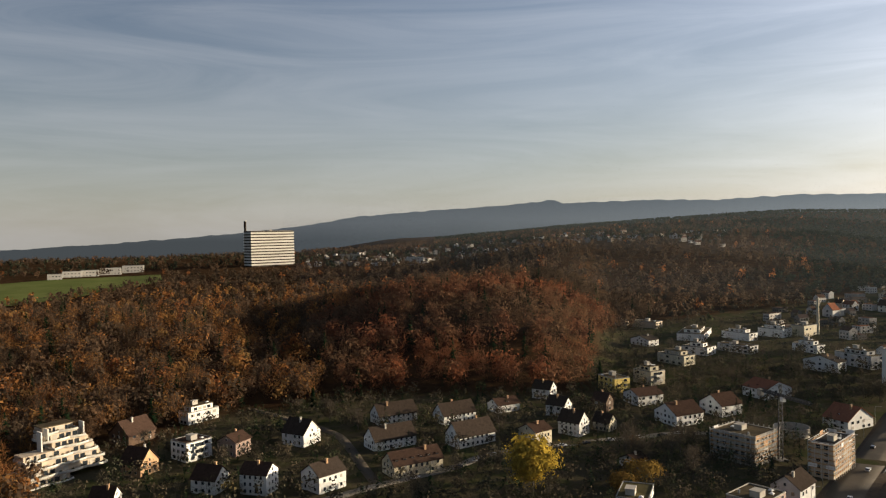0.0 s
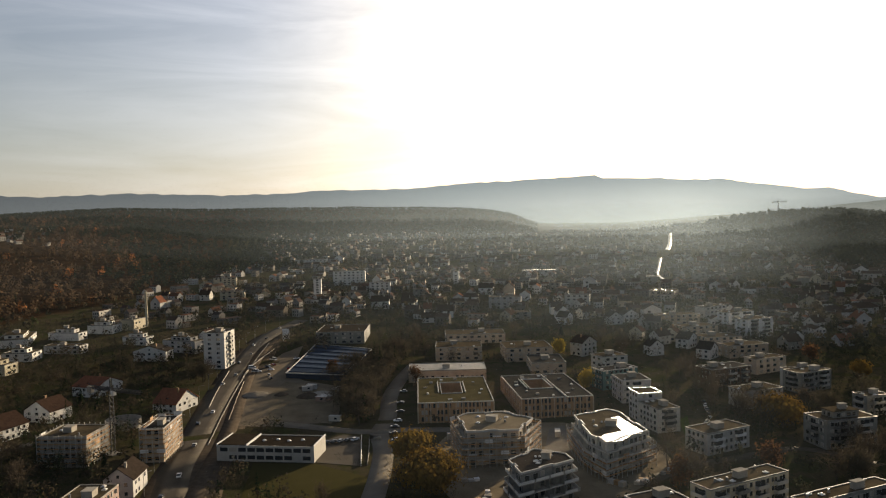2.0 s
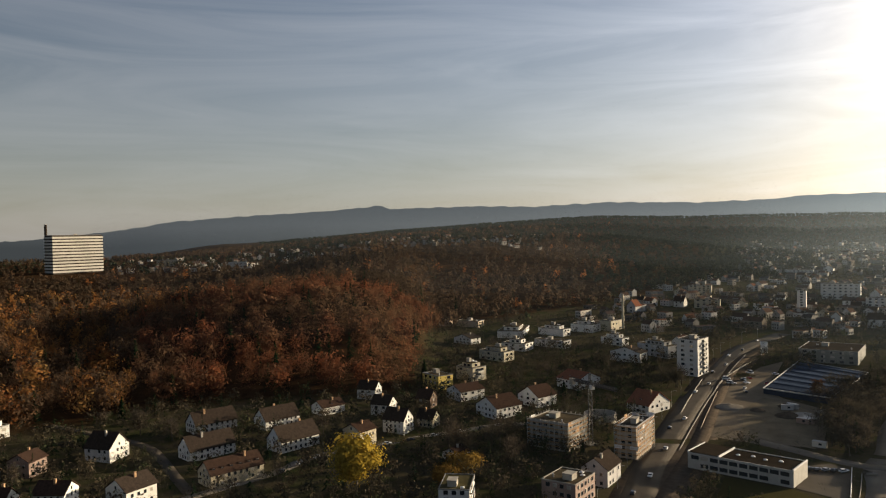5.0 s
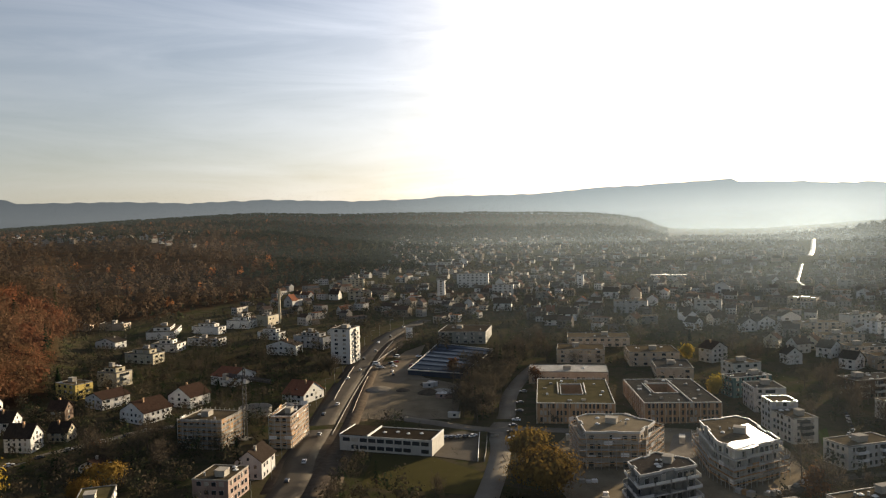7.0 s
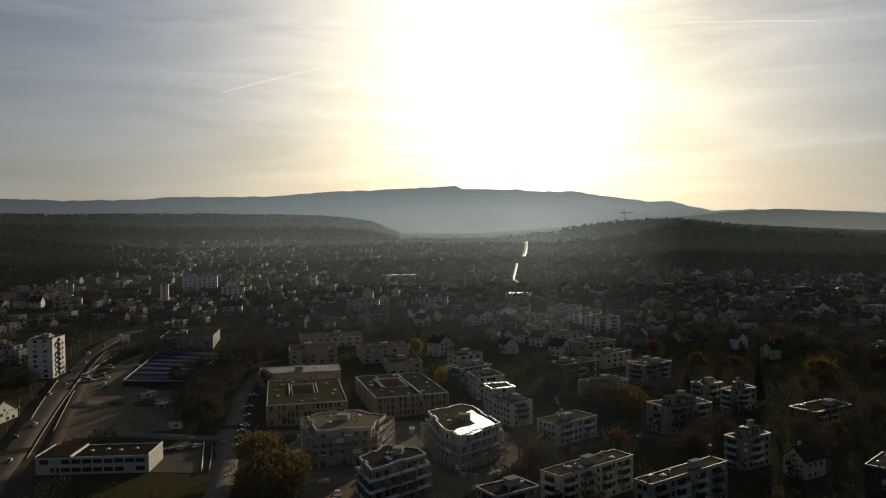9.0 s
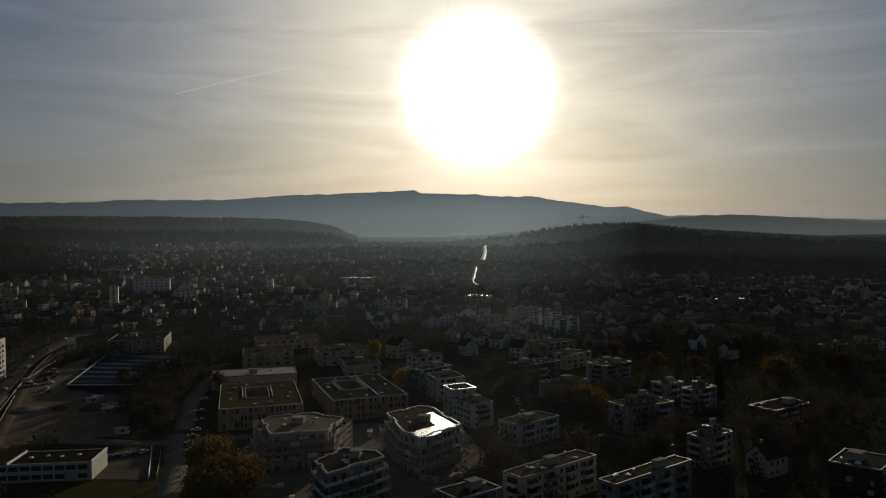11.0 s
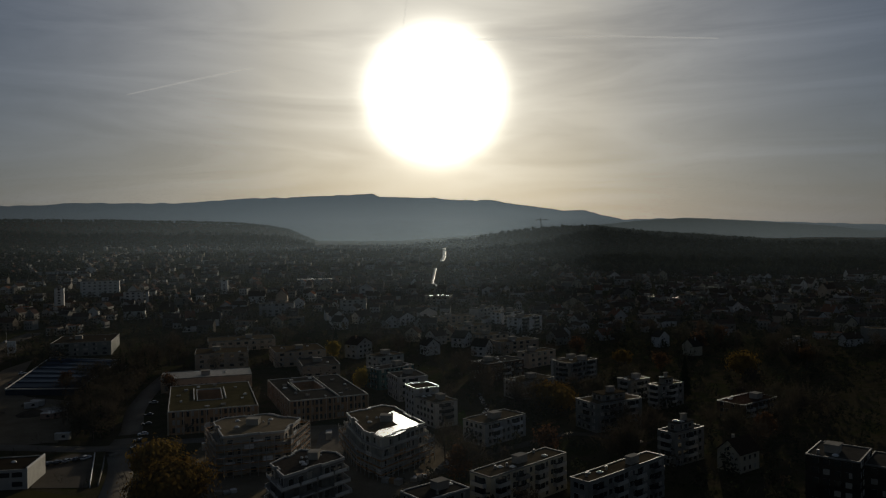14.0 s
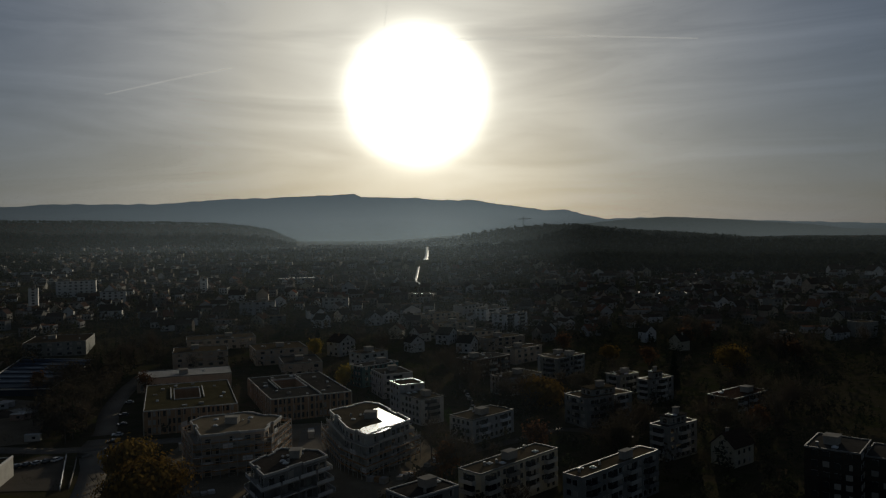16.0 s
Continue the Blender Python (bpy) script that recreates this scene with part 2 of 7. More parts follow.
AUTUMN = [(0.0, (0.036, 0.028, 0.020)), (0.3, (0.076, 0.052, 0.034)), (0.5, (0.112, 0.066, 0.038)), (0.66, (0.144, 0.062, 0.034)), (0.76, (0.184, 0.066, 0.031)), (0.84, (0.215, 0.105, 0.036)), (0.9, (0.135, 0.106, 0.048)), (1.0, (0.155, 0.122, 0.052))]
M_autumn = foliage_material("autumn_leaves", AUTUMN, 0.45, single=False)
M_russet = foliage_material("russet_leaves", [(0.0, (0.075, 0.042, 0.024)), (0.5, (0.11, 0.052, 0.024)), (1.0, (0.085, 0.058, 0.030))])
TOWN = [(0.0, (0.030, 0.036, 0.021)), (0.25, (0.056, 0.048, 0.034)), (0.55, (0.066, 0.052, 0.035)), (0.75, (0.052, 0.047, 0.031)), (0.86, (0.032, 0.042, 0.021)), (1.0, (0.100, 0.062, 0.030))]
M_town_leaf = foliage_material("town_leaves", TOWN, 0.2, False)
M_bare = foliage_material("sparse_brown_leaves", [(0.0, (0.056, 0.046, 0.036)), (0.5, (0.074, 0.058, 0.042)), (1.0, (0.062, 0.058, 0.040))], 0.2)
M_gold = foliage_material("golden_leaves", [(0.0, (0.27, 0.185, 0.028)), (0.5, (0.34, 0.25, 0.045)), (1.0, (0.29, 0.19, 0.028))], 0.28)
M_orange = foliage_material("orange_leaves", [(0.0, (0.15, 0.090, 0.022)), (0.5, (0.18, 0.115, 0.028)), (1.0, (0.16, 0.088, 0.022))], 0.2)
M_needle = foliage_material("needles", [(0.0, (0.008, 0.018, 0.008)), (0.5, (0.014, 0.026, 0.012)), (1.0, (0.02, 0.03, 0.012))], 0.1)
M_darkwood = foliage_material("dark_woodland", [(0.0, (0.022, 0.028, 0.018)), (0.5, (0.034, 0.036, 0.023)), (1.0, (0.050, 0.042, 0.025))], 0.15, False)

# ---- terrain ----
# bearings squeezed and distances stretched to fit the camera's view
SQUEEZE = 0.7


def step(a, b, x):
    s = min(1.0, max(0.0, (x - a) / (b - a)))
    return s * s * (3 - 2 * s)


WOOD_AZ = (-146, -139, -136, -126, -118, -105, -92, -84, -79.5, -77, -70, -58, -48, -38)
WOOD_TOP = (2, 2, 3, 4, 6, 10, 22, 40, 44, 46, 48, 42, 16, 0)
WOOD_FOOT = (190, 205, 278, 285, 315, 330, 330, 325, 335, 490, 540, 640, 800, 900)
RIDGE_AZ = (-112, -85, -70, -55, -42, -35, -28, -23, -20, -18, -16.5, -15, -10)
RIDGE_UP = (0, 18, 42, 72, 92, 98, 91, 84, 72, 58, 32, 6, 0)
EAST_AZ = (-6, 3, 8, 14, 19, 31, 45)
EAST_UP = (0, 30, 43, 41, 23, -2, -6)
EAST_FOOT = (1250, 1200, 1100, 760, 700, 720, 720)


SPUR_AZ = (-146, -134, -120, -113, -105, -97, -89, -84, -80, -76)
SPUR_UP = (4, 12, 10, 0, 16, 29, 31, 24, 10, 0)


def ground_unsqueezed(a, d):
    z = 0.045 * min(max(0, d - 260), 1000)
    z += float(np.interp(a, SPUR_AZ, SPUR_UP)) * step(325, 455, d) * (1 - step(500, 690, d))
    z -= float(np.interp(a, (-108, -98), (62, 0))) * step(1300, 2500, d)
    foot = np.interp(a, WOOD_AZ, WOOD_FOOT)
    z += float(np.interp(a, WOOD_AZ, WOOD_TOP)) * step(foot, foot + 520, d)
    z += float(np.interp(a, RIDGE_AZ, RIDGE_UP)) * step(1250, 2150, d)
    foot = np.interp(a, EAST_AZ, EAST_FOOT)
    z += float(np.interp(a, EAST_AZ, EAST_UP)) * step(foot, foot + 650, d)
    return z


def polar(x, y):
    return math.degrees(math.atan2(x, y)) / SQUEEZE, math.hypot(x, y) * SQUEEZE


def gz(x, y):
    """Height of the ground."""
    return ground_unsqueezed(*polar(x, y))


def at(a, d):
    """Place in the squeezed plan from bearing and distance."""
    r = radians(a * SQUEEZE)
    return d / SQUEEZE * math.sin(r), d / SQUEEZE * math.cos(r)


def part(name, bm, mat, parent=None, label="", at_pose=None):
    """Links a bmesh, or a mesh that is shared, as one mesh object, under a thing or a part."""
    if isinstance(bm, bmesh.types.BMesh):
        me = bpy.data.meshes.new(name)
        bm.to_mesh(me)
        bm.free()
        for m in (mat if isinstance(mat, (list, tuple)) else [mat]):
            me.materials.append(m)
    else:
        me = bm
    ob = new(name, me)
    if parent:
        ob.parent = parent
    if at_pose:
        ob.matrix_local = at_pose
    if label:
        tagged(ob, label)
    return ob


def box(bm, x0, x1, y0, y1, z0, z1, bevel=0.0, mat=0):
    """Adds a box to a bmesh."""
    v = [bm.verts.new(p) for p in ((x0, y0, z0), (x1, y0, z0), (x1, y1, z0), (x0, y1, z0), (x0, y0, z1), (x1, y0, z1), (x1, y1, z1), (x0, y1, z1))]
    fs = [bm.faces.new([v[i] for i in q]) for q in ((3, 2, 1, 0), (4, 5, 6, 7), (0, 1, 5, 4), (1, 2, 6, 5), (2, 3, 7, 6), (3, 0, 4, 7))]
    for f in fs:
        f.material_index = mat
    if bevel:
        bmesh.ops.bevel(bm, geom=list({e for f in fs for e in f.edges}), offset=bevel, segments=1, affect="EDGES")
    return v


def prism(bm, pts, z0, z1, mat=0):
    """Adds an upright prism over a plan outline (anticlockwise)."""
    lo = [bm.verts.new((*p, z0)) for p in pts]
    hi = [bm.verts.new((*p, z1)) for p in pts]
    fs = [bm.faces.new(hi), bm.faces.new(lo[::-1])]
    k = len(pts)
    fs += [bm.faces.new((lo[i], lo[(i + 1) % k], hi[(i + 1) % k], hi[i])) for i in range(k)]
    for f in fs:
        f.material_index = mat


def ring(bm, outer, inner, z0, z1):
    """Adds an upright ring between two outlines with as many corners."""
    k = len(outer)
    o0, o1 = [bm.verts.new((*p, z0)) for p in outer], [bm.verts.new((*p, z1)) for p in outer]
    i0, i1 = [bm.verts.new((*p, z0)) for p in inner], [bm.verts.new((*p, z1)) for p in inner]
    for a in range(k):
        b = (a + 1) % k
        bm.faces.new((o0[a], o0[b], o1[b], o1[a]))
        bm.faces.new((i0[b], i0[a], i1[a], i1[b]))
        bm.faces.new((o1[a], o1[b], i1[b], i1[a]))
        bm.faces.new((o0[b], o0[a], i0[a], i0[b]))


def offset(pts, by):
    """An outline moved outwards (by > 0); corners stay mitred."""
    k, res = len(pts), []
    for i in range(k):
        a, b, c = Vector(pts[i - 1]), Vector(pts[i]), Vector(pts[(i + 1) % k])
        n1 = Vector(((b - a).y, -(b - a).x)).normalized()
        n2 = Vector(((c - b).y, -(c - b).x)).normalized()
        m = (n1 + n2) / max(0.35, 1 + n1.dot(n2))
        res.append(tuple(b + m * by))
    return res


def rect_pts(w, d):
    return [(-w / 2, -d / 2), (w / 2, -d / 2), (w / 2, d / 2), (-w / 2, d / 2)]


def sheet(name, verts, faces, mat, smooth=True):
    me = bpy.data.meshes.new(name)
    me.from_pydata(verts, [], faces)
    me.materials.append(mat)
    me.polygons.foreach_set("use_smooth", [smooth] * len(me.polygons))
    return new(name, me)


# ---- ground ----
M_ground, n = material("town_ground")
co = n.add("TexCoord").outputs["Object"]
n1 = n.add("TexNoise", {"Scale": 0.012, "Detail": 6.0, "Roughness": 0.65}, Vector=co).outputs["Fac"]
n2 = n.add("TexNoise", {"Scale": 0.09, "Detail": 5.0, "Roughness": 0.6}, Vector=co).outputs["Fac"]
n3 = n.add("TexNoise", {"Scale": 1.3, "Detail": 3.0}, Vector=co).outputs["Fac"]
mixed = n.math("ADD", n.math("MULTIPLY", n1, 0.45), n.math("MULTIPLY", n2, 0.55))
col = n.ramp(mixed, [(0.34, (0.034, 0.041, 0.016)), (0.45, (0.046, 0.047, 0.021)), (0.52, (0.068, 0.055, 0.034)), (0.60, (0.043, 0.044, 0.020)), (0.70, (0.096, 0.078, 0.053))])
lit_ = n.add("Attribute")
lit_.attribute_name = "wooded"
col = n.mix(lit_.outputs["Fac"], col, n.ramp(n2, [(0.35, (0.030, 0.018, 0.010)), (0.65, (0.060, 0.034, 0.017))]))
hs = n.add("HueSaturation", {"Hue": 0.5, "Saturation": 1.0}, Value=n.math("ADD", n.math("MULTIPLY", n3, 0.6), 0.55), Color=col)
bp = n.add("Bump", {"Strength": 0.5, "Distance": 0.3}, Height=n2)
s = n.add("BsdfPrincipled", {"Roughness": 0.95, "Specular IOR Level": 0.0}, Base_Color=hs.outputs[0], Normal=bp.outputs[0])
n.add("OutputMaterial", Surface=s.outputs[0])

def lay(x, y):
    r = math.hypot(x, y)
    swell = 6 * noise.noise((x * 0.004, y * 0.004, 5)) * min(1, max(0, r - 800) / 300)
    return gz(x, y) + 0.6 * noise.noise((x * 0.02, y * 0.02, 0)) * min(1, r / 800) + swell


RA, RD = 380, 150
verts, faces = [(0, 0, gz(0, 1))], []
for i in range(RD):
    r = 15 * (4950 / 15) ** (i / (RD - 1))
    for k in range(RA):
        t = 2 * math.pi * k / RA
        x, y = r * math.sin(t), r * math.cos(t)
        verts.append((x, y, lay(x, y)))
for k in range(RA):
    faces.append((0, 1 + (k + 1) % RA, 1 + k))
for i in range(RD - 1):
    for k in range(RA):
        a, b = 1 + i * RA + k, 1 + i * RA + (k + 1) % RA
        faces.append((a, b, b + RA, a + RA))
floor = sheet("ground", verts, faces, M_ground)
wooded = floor.data.attributes.new("wooded", "FLOAT", "POINT")
for i, v in enumerate(verts):
    a, d = polar(v[0], v[1])
    foot = float(np.interp(a, WOOD_AZ, WOOD_FOOT))
    far = float(np.interp(a, EAST_AZ, EAST_FOOT))
    wooded.data[i].value = 1.0 if (a < -48 and d > foot) or (a > 3 and d > far + 30) or (a < -13 and d > 1420) else 0.0
tagged(floor, "valley floor of gardens, bare earth and wooded slopes", "ground", kind="structure")


def ribbon(name, line, width, mat, up, label, category, kind="structure", shift=0.0, close=6.0):
    """A strip of pavement along a line of places, smooth between them."""
    pts = [Vector(p) for p in line]
    fine = []
    for i in range(len(pts) - 1):
        p0, p1, p2, p3 = pts[max(0, i - 1)], pts[i], pts[i + 1], pts[min(len(pts) - 1, i + 2)]
        k = max(2, int((p2 - p1).length / close))
        for j in range(k):
            t = j / k
            fine.append(0.5 * ((2 * p1) + (p2 - p0) * t + (2 * p0 - 5 * p1 + 4 * p2 - p3) * t * t + (3 * p1 - p0 - 3 * p2 + p3) * t ** 3))
    fine.append(pts[-1])
    vs, fs, cols = [], [], max(2, int(width / 4) + 1)
    for i, p in enumerate(fine):
        d = (fine[min(i + 1, len(fine) - 1)] - fine[max(i - 1, 0)]).normalized()
        nrm = Vector((d.y, -d.x))
        for c in range(cols):
            q = p + nrm * (shift + width * (c / (cols - 1) - 0.5))
            vs.append((q.x, q.y, lay(q.x, q.y) + up))
    for i in range(len(fine) - 1):
        for c in range(cols - 1):
            a = i * cols + c
            fs.append((a, a + 1, a + cols + 1, a + cols))
    ob = sheet(name, vs, fs, mat)
    md = ob.modifiers.new("thick", "SOLIDIFY")
    md.thickness, md.offset = 0.25, -1
    return tagged(ob, label, category, kind=kind), fine


def patch(name, pts, mat, up, label, category, kind="structure"):
    """A flat piece of ground over an outline, following the terrain."""
    c = (sum(p[0] for p in pts) / len(pts), sum(p[1] for p in pts) / len(pts))
    bm = bmesh.new()
    f = bm.faces.new([bm.verts.new((*p, 0)) for p in pts])
    bmesh.ops.triangulate(bm, faces=[f])
    for _ in range(5):
        es = [e for e in bm.edges if e.calc_length() > 9]
        if es:
            bmesh.ops.subdivide_edges(bm, edges=es, cuts=1)
            bmesh.ops.triangulate(bm, faces=bm.faces[:])
    bmesh.ops.recalc_face_normals(bm, faces=bm.faces[:])
    for v in bm.verts:
        v.co.z = lay(v.co.x, v.co.y) + up
    for f in bm.faces:
        if f.normal.z < 0:
            f.normal_flip()
    ob = part(name, bm, mat)
    return tagged(ob, label, category, kind=kind)


# ---- far hills, a glowing backdrop with haze painted into its colour ----
def painted_haze(name, low, mid, top, z_low, z_top, power):
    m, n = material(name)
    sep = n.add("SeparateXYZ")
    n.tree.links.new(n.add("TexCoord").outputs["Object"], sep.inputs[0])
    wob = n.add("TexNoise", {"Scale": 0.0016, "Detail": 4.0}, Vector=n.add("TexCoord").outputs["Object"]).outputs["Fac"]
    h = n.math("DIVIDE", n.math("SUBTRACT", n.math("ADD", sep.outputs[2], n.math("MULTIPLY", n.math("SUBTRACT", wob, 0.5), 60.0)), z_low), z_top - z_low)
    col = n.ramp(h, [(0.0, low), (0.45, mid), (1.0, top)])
    # haze painted brightest below the sun, into the glow
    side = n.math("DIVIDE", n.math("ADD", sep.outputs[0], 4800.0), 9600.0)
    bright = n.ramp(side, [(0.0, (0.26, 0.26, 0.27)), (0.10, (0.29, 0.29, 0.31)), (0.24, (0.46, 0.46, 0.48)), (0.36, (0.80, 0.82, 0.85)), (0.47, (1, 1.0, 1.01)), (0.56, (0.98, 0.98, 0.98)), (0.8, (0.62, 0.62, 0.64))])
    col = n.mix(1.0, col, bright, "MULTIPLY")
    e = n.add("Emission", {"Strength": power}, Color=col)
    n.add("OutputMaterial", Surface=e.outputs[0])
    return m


def skyline(name, points, dist, base, mat, label, rough, seed):
    """A long ridge seen against the sky."""
    vs, fs = [], []
    az0, az1 = points[0][0], points[-1][0]
    k = 500
    for i in range(k + 1):
        a = az0 + (az1 - az0) * i / k
        el = float(np.interp(a, [p[0] for p in points], [p[1] for p in points]))
        x, y = at(a, dist * SQUEEZE)
        top = 95 + el * 1.09 * SQUEEZE * dist + rough * (noise.noise((a * 0.9, seed, 0)) + 0.5 * noise.noise((a * 3.1, seed, 2)) + 0.35 * noise.noise((a * 9.0, seed, 4)))
        for j in range(5):
            g = j / 4
            vs.append((x * (1 - 0.04 * g * 0), y, base + (top - base) * g))
    for i in range(k):
        for j in range(4):
            a = i * 5 + j
            fs.append((a, a + 5, a + 6, a + 1))
    return tagged(sheet(name, vs, fs, mat), label, "hills", kind="structure")


M_far = painted_haze("painted_haze_hills", (0.110, 0.132, 0.150), (0.178, 0.210, 0.238), (0.166, 0.203, 0.232), 70, 300, 1.0)
M_near_ridge = painted_haze("painted_haze_ridge", (0.105, 0.118, 0.120), (0.082, 0.094, 0.096), (0.060, 0.068, 0.068), 60, 190, 1.0)
skyline("backdrop_ridge", [(12.0, 0.0047), (14.8, 0.0088), (18.2, 0.0137), (20.5, 0.0159), (23.2, 0.0175), (26.4, 0.0144), (29.0, 0.0119), (31.5, 0.0077), (34.0, 0.0045), (36.3, 0.0014), (39.5, -0.006), (60, -0.018000000000000002)], 4250, -60, M_near_ridge, "glowing backdrop of a dark wooded ridge before the far range, haze painted in", 4.0, 3.0)
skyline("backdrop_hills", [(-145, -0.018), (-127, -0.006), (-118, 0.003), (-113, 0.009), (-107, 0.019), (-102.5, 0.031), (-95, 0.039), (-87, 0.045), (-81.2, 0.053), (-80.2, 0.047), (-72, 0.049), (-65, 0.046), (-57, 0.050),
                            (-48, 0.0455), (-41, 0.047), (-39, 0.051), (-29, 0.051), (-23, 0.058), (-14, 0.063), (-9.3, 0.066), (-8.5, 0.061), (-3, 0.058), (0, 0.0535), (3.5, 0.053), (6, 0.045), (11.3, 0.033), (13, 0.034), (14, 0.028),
                            (17, 0.017), (21.5, 0.0172), (31, 0.0101), (41, 0.0024), (60, -0.01)], 4800, -40, M_far, "glowing backdrop of a blue wooded mountain range, valley haze painted in", 7.0, 1.0)


# ---- valley haze: upright translucent curtains that stand in for scattering air ----
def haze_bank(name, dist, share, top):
    m, n = material("haze_film")
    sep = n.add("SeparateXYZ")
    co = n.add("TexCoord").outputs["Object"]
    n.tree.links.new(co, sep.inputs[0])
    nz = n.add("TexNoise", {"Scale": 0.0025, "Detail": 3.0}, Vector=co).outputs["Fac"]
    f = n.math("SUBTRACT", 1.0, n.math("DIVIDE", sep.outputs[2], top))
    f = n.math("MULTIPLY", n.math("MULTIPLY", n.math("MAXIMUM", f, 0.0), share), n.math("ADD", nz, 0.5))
    # faded out near the ground to hide where the curtain meets it
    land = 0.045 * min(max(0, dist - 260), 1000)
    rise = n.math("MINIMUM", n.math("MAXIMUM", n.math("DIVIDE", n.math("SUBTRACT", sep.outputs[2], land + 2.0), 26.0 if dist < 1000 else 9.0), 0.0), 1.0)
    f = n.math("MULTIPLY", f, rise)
    # thinned to the west, standing in for scattering that weakens off the sun
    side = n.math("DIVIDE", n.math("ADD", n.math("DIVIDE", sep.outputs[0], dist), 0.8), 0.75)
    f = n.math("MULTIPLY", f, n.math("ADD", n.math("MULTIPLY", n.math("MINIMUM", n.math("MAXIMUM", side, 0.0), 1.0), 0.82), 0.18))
    # thinned to the east too, so that the hill there stays dark
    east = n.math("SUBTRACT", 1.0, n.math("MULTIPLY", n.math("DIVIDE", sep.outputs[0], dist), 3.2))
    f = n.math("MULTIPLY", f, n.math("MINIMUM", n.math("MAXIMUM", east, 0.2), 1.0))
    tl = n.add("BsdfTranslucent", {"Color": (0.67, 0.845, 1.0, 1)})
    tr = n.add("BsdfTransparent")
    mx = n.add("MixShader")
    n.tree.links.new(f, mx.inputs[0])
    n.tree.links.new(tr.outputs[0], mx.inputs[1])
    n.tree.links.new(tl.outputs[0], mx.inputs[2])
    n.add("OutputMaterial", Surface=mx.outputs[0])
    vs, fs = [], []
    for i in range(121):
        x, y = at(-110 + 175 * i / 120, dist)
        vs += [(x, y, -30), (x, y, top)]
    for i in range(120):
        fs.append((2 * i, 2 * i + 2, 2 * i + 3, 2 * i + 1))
    tagged(sheet(name, vs, fs, m), "translucent blue curtain standing in for valley haze", "haze", kind="stuff")


# the nearest curtains also lift the dark tones of the foreground
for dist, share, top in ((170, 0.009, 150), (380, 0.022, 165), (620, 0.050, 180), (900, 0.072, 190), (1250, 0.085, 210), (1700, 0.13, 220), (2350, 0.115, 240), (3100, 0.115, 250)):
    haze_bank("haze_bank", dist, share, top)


# ---- places in the plan, set to fit the camera's view ----
HALL = (43.0, 17.0, 6.4)
NARROW = (12.1, 12.0, 14.0)
WET = [(-33.0, 319.8), (-29.6, 325.4), (-17.4, 303.0), (-19.0, 299.6), (-21.6, 299.9), (-22.5, 294.6), (-25.2, 288.6), (-29.4, 285.8), (-33.6, 290.6), (-32.4, 295.6), (-26.0, 302.8)]
BLUE = [(-240.5, 413.5), (-202.5, 414.8), (-220.8, 505.5), (-273.0, 518.0)]
MAIN_ROAD = [(-170.7, 192.0), (-182.4, 220.7), (-202.9, 255.0), (-217.8, 284.6), (-240.8, 331.2), (-268.4, 390.5), (-295.5, 453.9), (-318.5, 510.6), (-331.1, 559.5), (-338.8, 619.0)]
TRAM = [(-166.5, 212.4), (-182.2, 243.1), (-201.0, 283.0), (-222.1, 325.0), (-247.8, 374.3), (-280.4, 440.0), (-306.1, 501.4), (-316.5, 548.3)]
SCHOOL_ROAD = [(-108.0, 236.0), (-117.5, 268.0), (-128.5, 299.0), (-141.0, 325.0), (-147.0, 350.6), (-160.5, 387.6), (-169.2, 427.4), (-174.5, 470.0)]
CROSS_LANE = [(-196.0, 326.0), (-174.3, 325.0), (-158.9, 323.5), (-143.7, 324.9), (-133.0, 331.0), (-107.1, 337.5)]
LANE_WEST = [(-290.0, 62.0), (-298.0, 93.0), (-305.0, 132.0), (-314.0, 152.0), (-314.5, 176.0), (-311.4, 194.0), (-308.7, 216.0), (-302.3, 241.4), (-299.0, 257.0), (-286.0, 276.0)]
LANE_UP = [(-302.0, 94.0), (-330.0, 97.0), (-360.0, 101.0), (-385.0, 101.0), (-415.0, 90.0), (-455.0, 72.0)]
YARD = [(-219.0, 318.0), (-262.0, 407.9), (-280.0, 478.3), (-279.0, 508.0), (-262.0, 468.0), (-247.0, 425.0), (-226.0, 410.0), (-196.0, 402.0), (-172.0, 345.0), (-166.0, 328.0), (-200.0, 320.0)]
SITE = [(-231.0, 379.2), (-236.0, 404.7), (-218.0, 402.0), (-198.4, 392.0), (-182.0, 358.0), (-170.0, 333.0), (-206.0, 331.0)]
CARPARK = [(-149.6, 276.7), (-162.0, 304.0), (-156.0, 317.0), (-146.8, 315.6), (-130.1, 277.1)]
PITCH = [(-157.3, 231.2), (-176.0, 269.7), (-149.0, 274.9), (-119.6, 265.1), (-106.4, 242.6)]
FIELD = [(-1042.0, -175.0), (-1050.0, -100.0), (-1120.0, -20.0), (-1215.0, 40.0), (-1290.0, 96.0), (-1420.0, 104.0), (-1440.0, 30.0), (-1412.0, -60.0), (-1385.0, -140.0), (-1300.0, -240.0), (-1150.0, -260.0)]
RIGHT_LANE = [(-17.7, 281.3), (-5.6, 301.5), (8.9, 317.0), (27.7, 331.1), (43.6, 343.5), (58.6, 338.0), (72.1, 326.8)]
LAWN = [(-5.3, 377.6), (-2.0, 352.1), (2.0, 340.8), (-1.1, 385.3)]
VALLEY_ROAD = [(-43.1, 1991.4), (-36.0, 1607.0), (-35.1, 1390.5), (-42.0, 1245.8), (-41.0, 1117.3), (-38.5, 1020.0), (-25.0, 942.0)]
COURT = [(-59.7, 311.8), (-63.7, 348.4), (-57.7, 357.1), (-48.3, 314.9)]
CHIMNEY = (-457.9, 554.4)
CRANE = (-244.3, 265.9)
SIGN = (-301.0, 521.6)
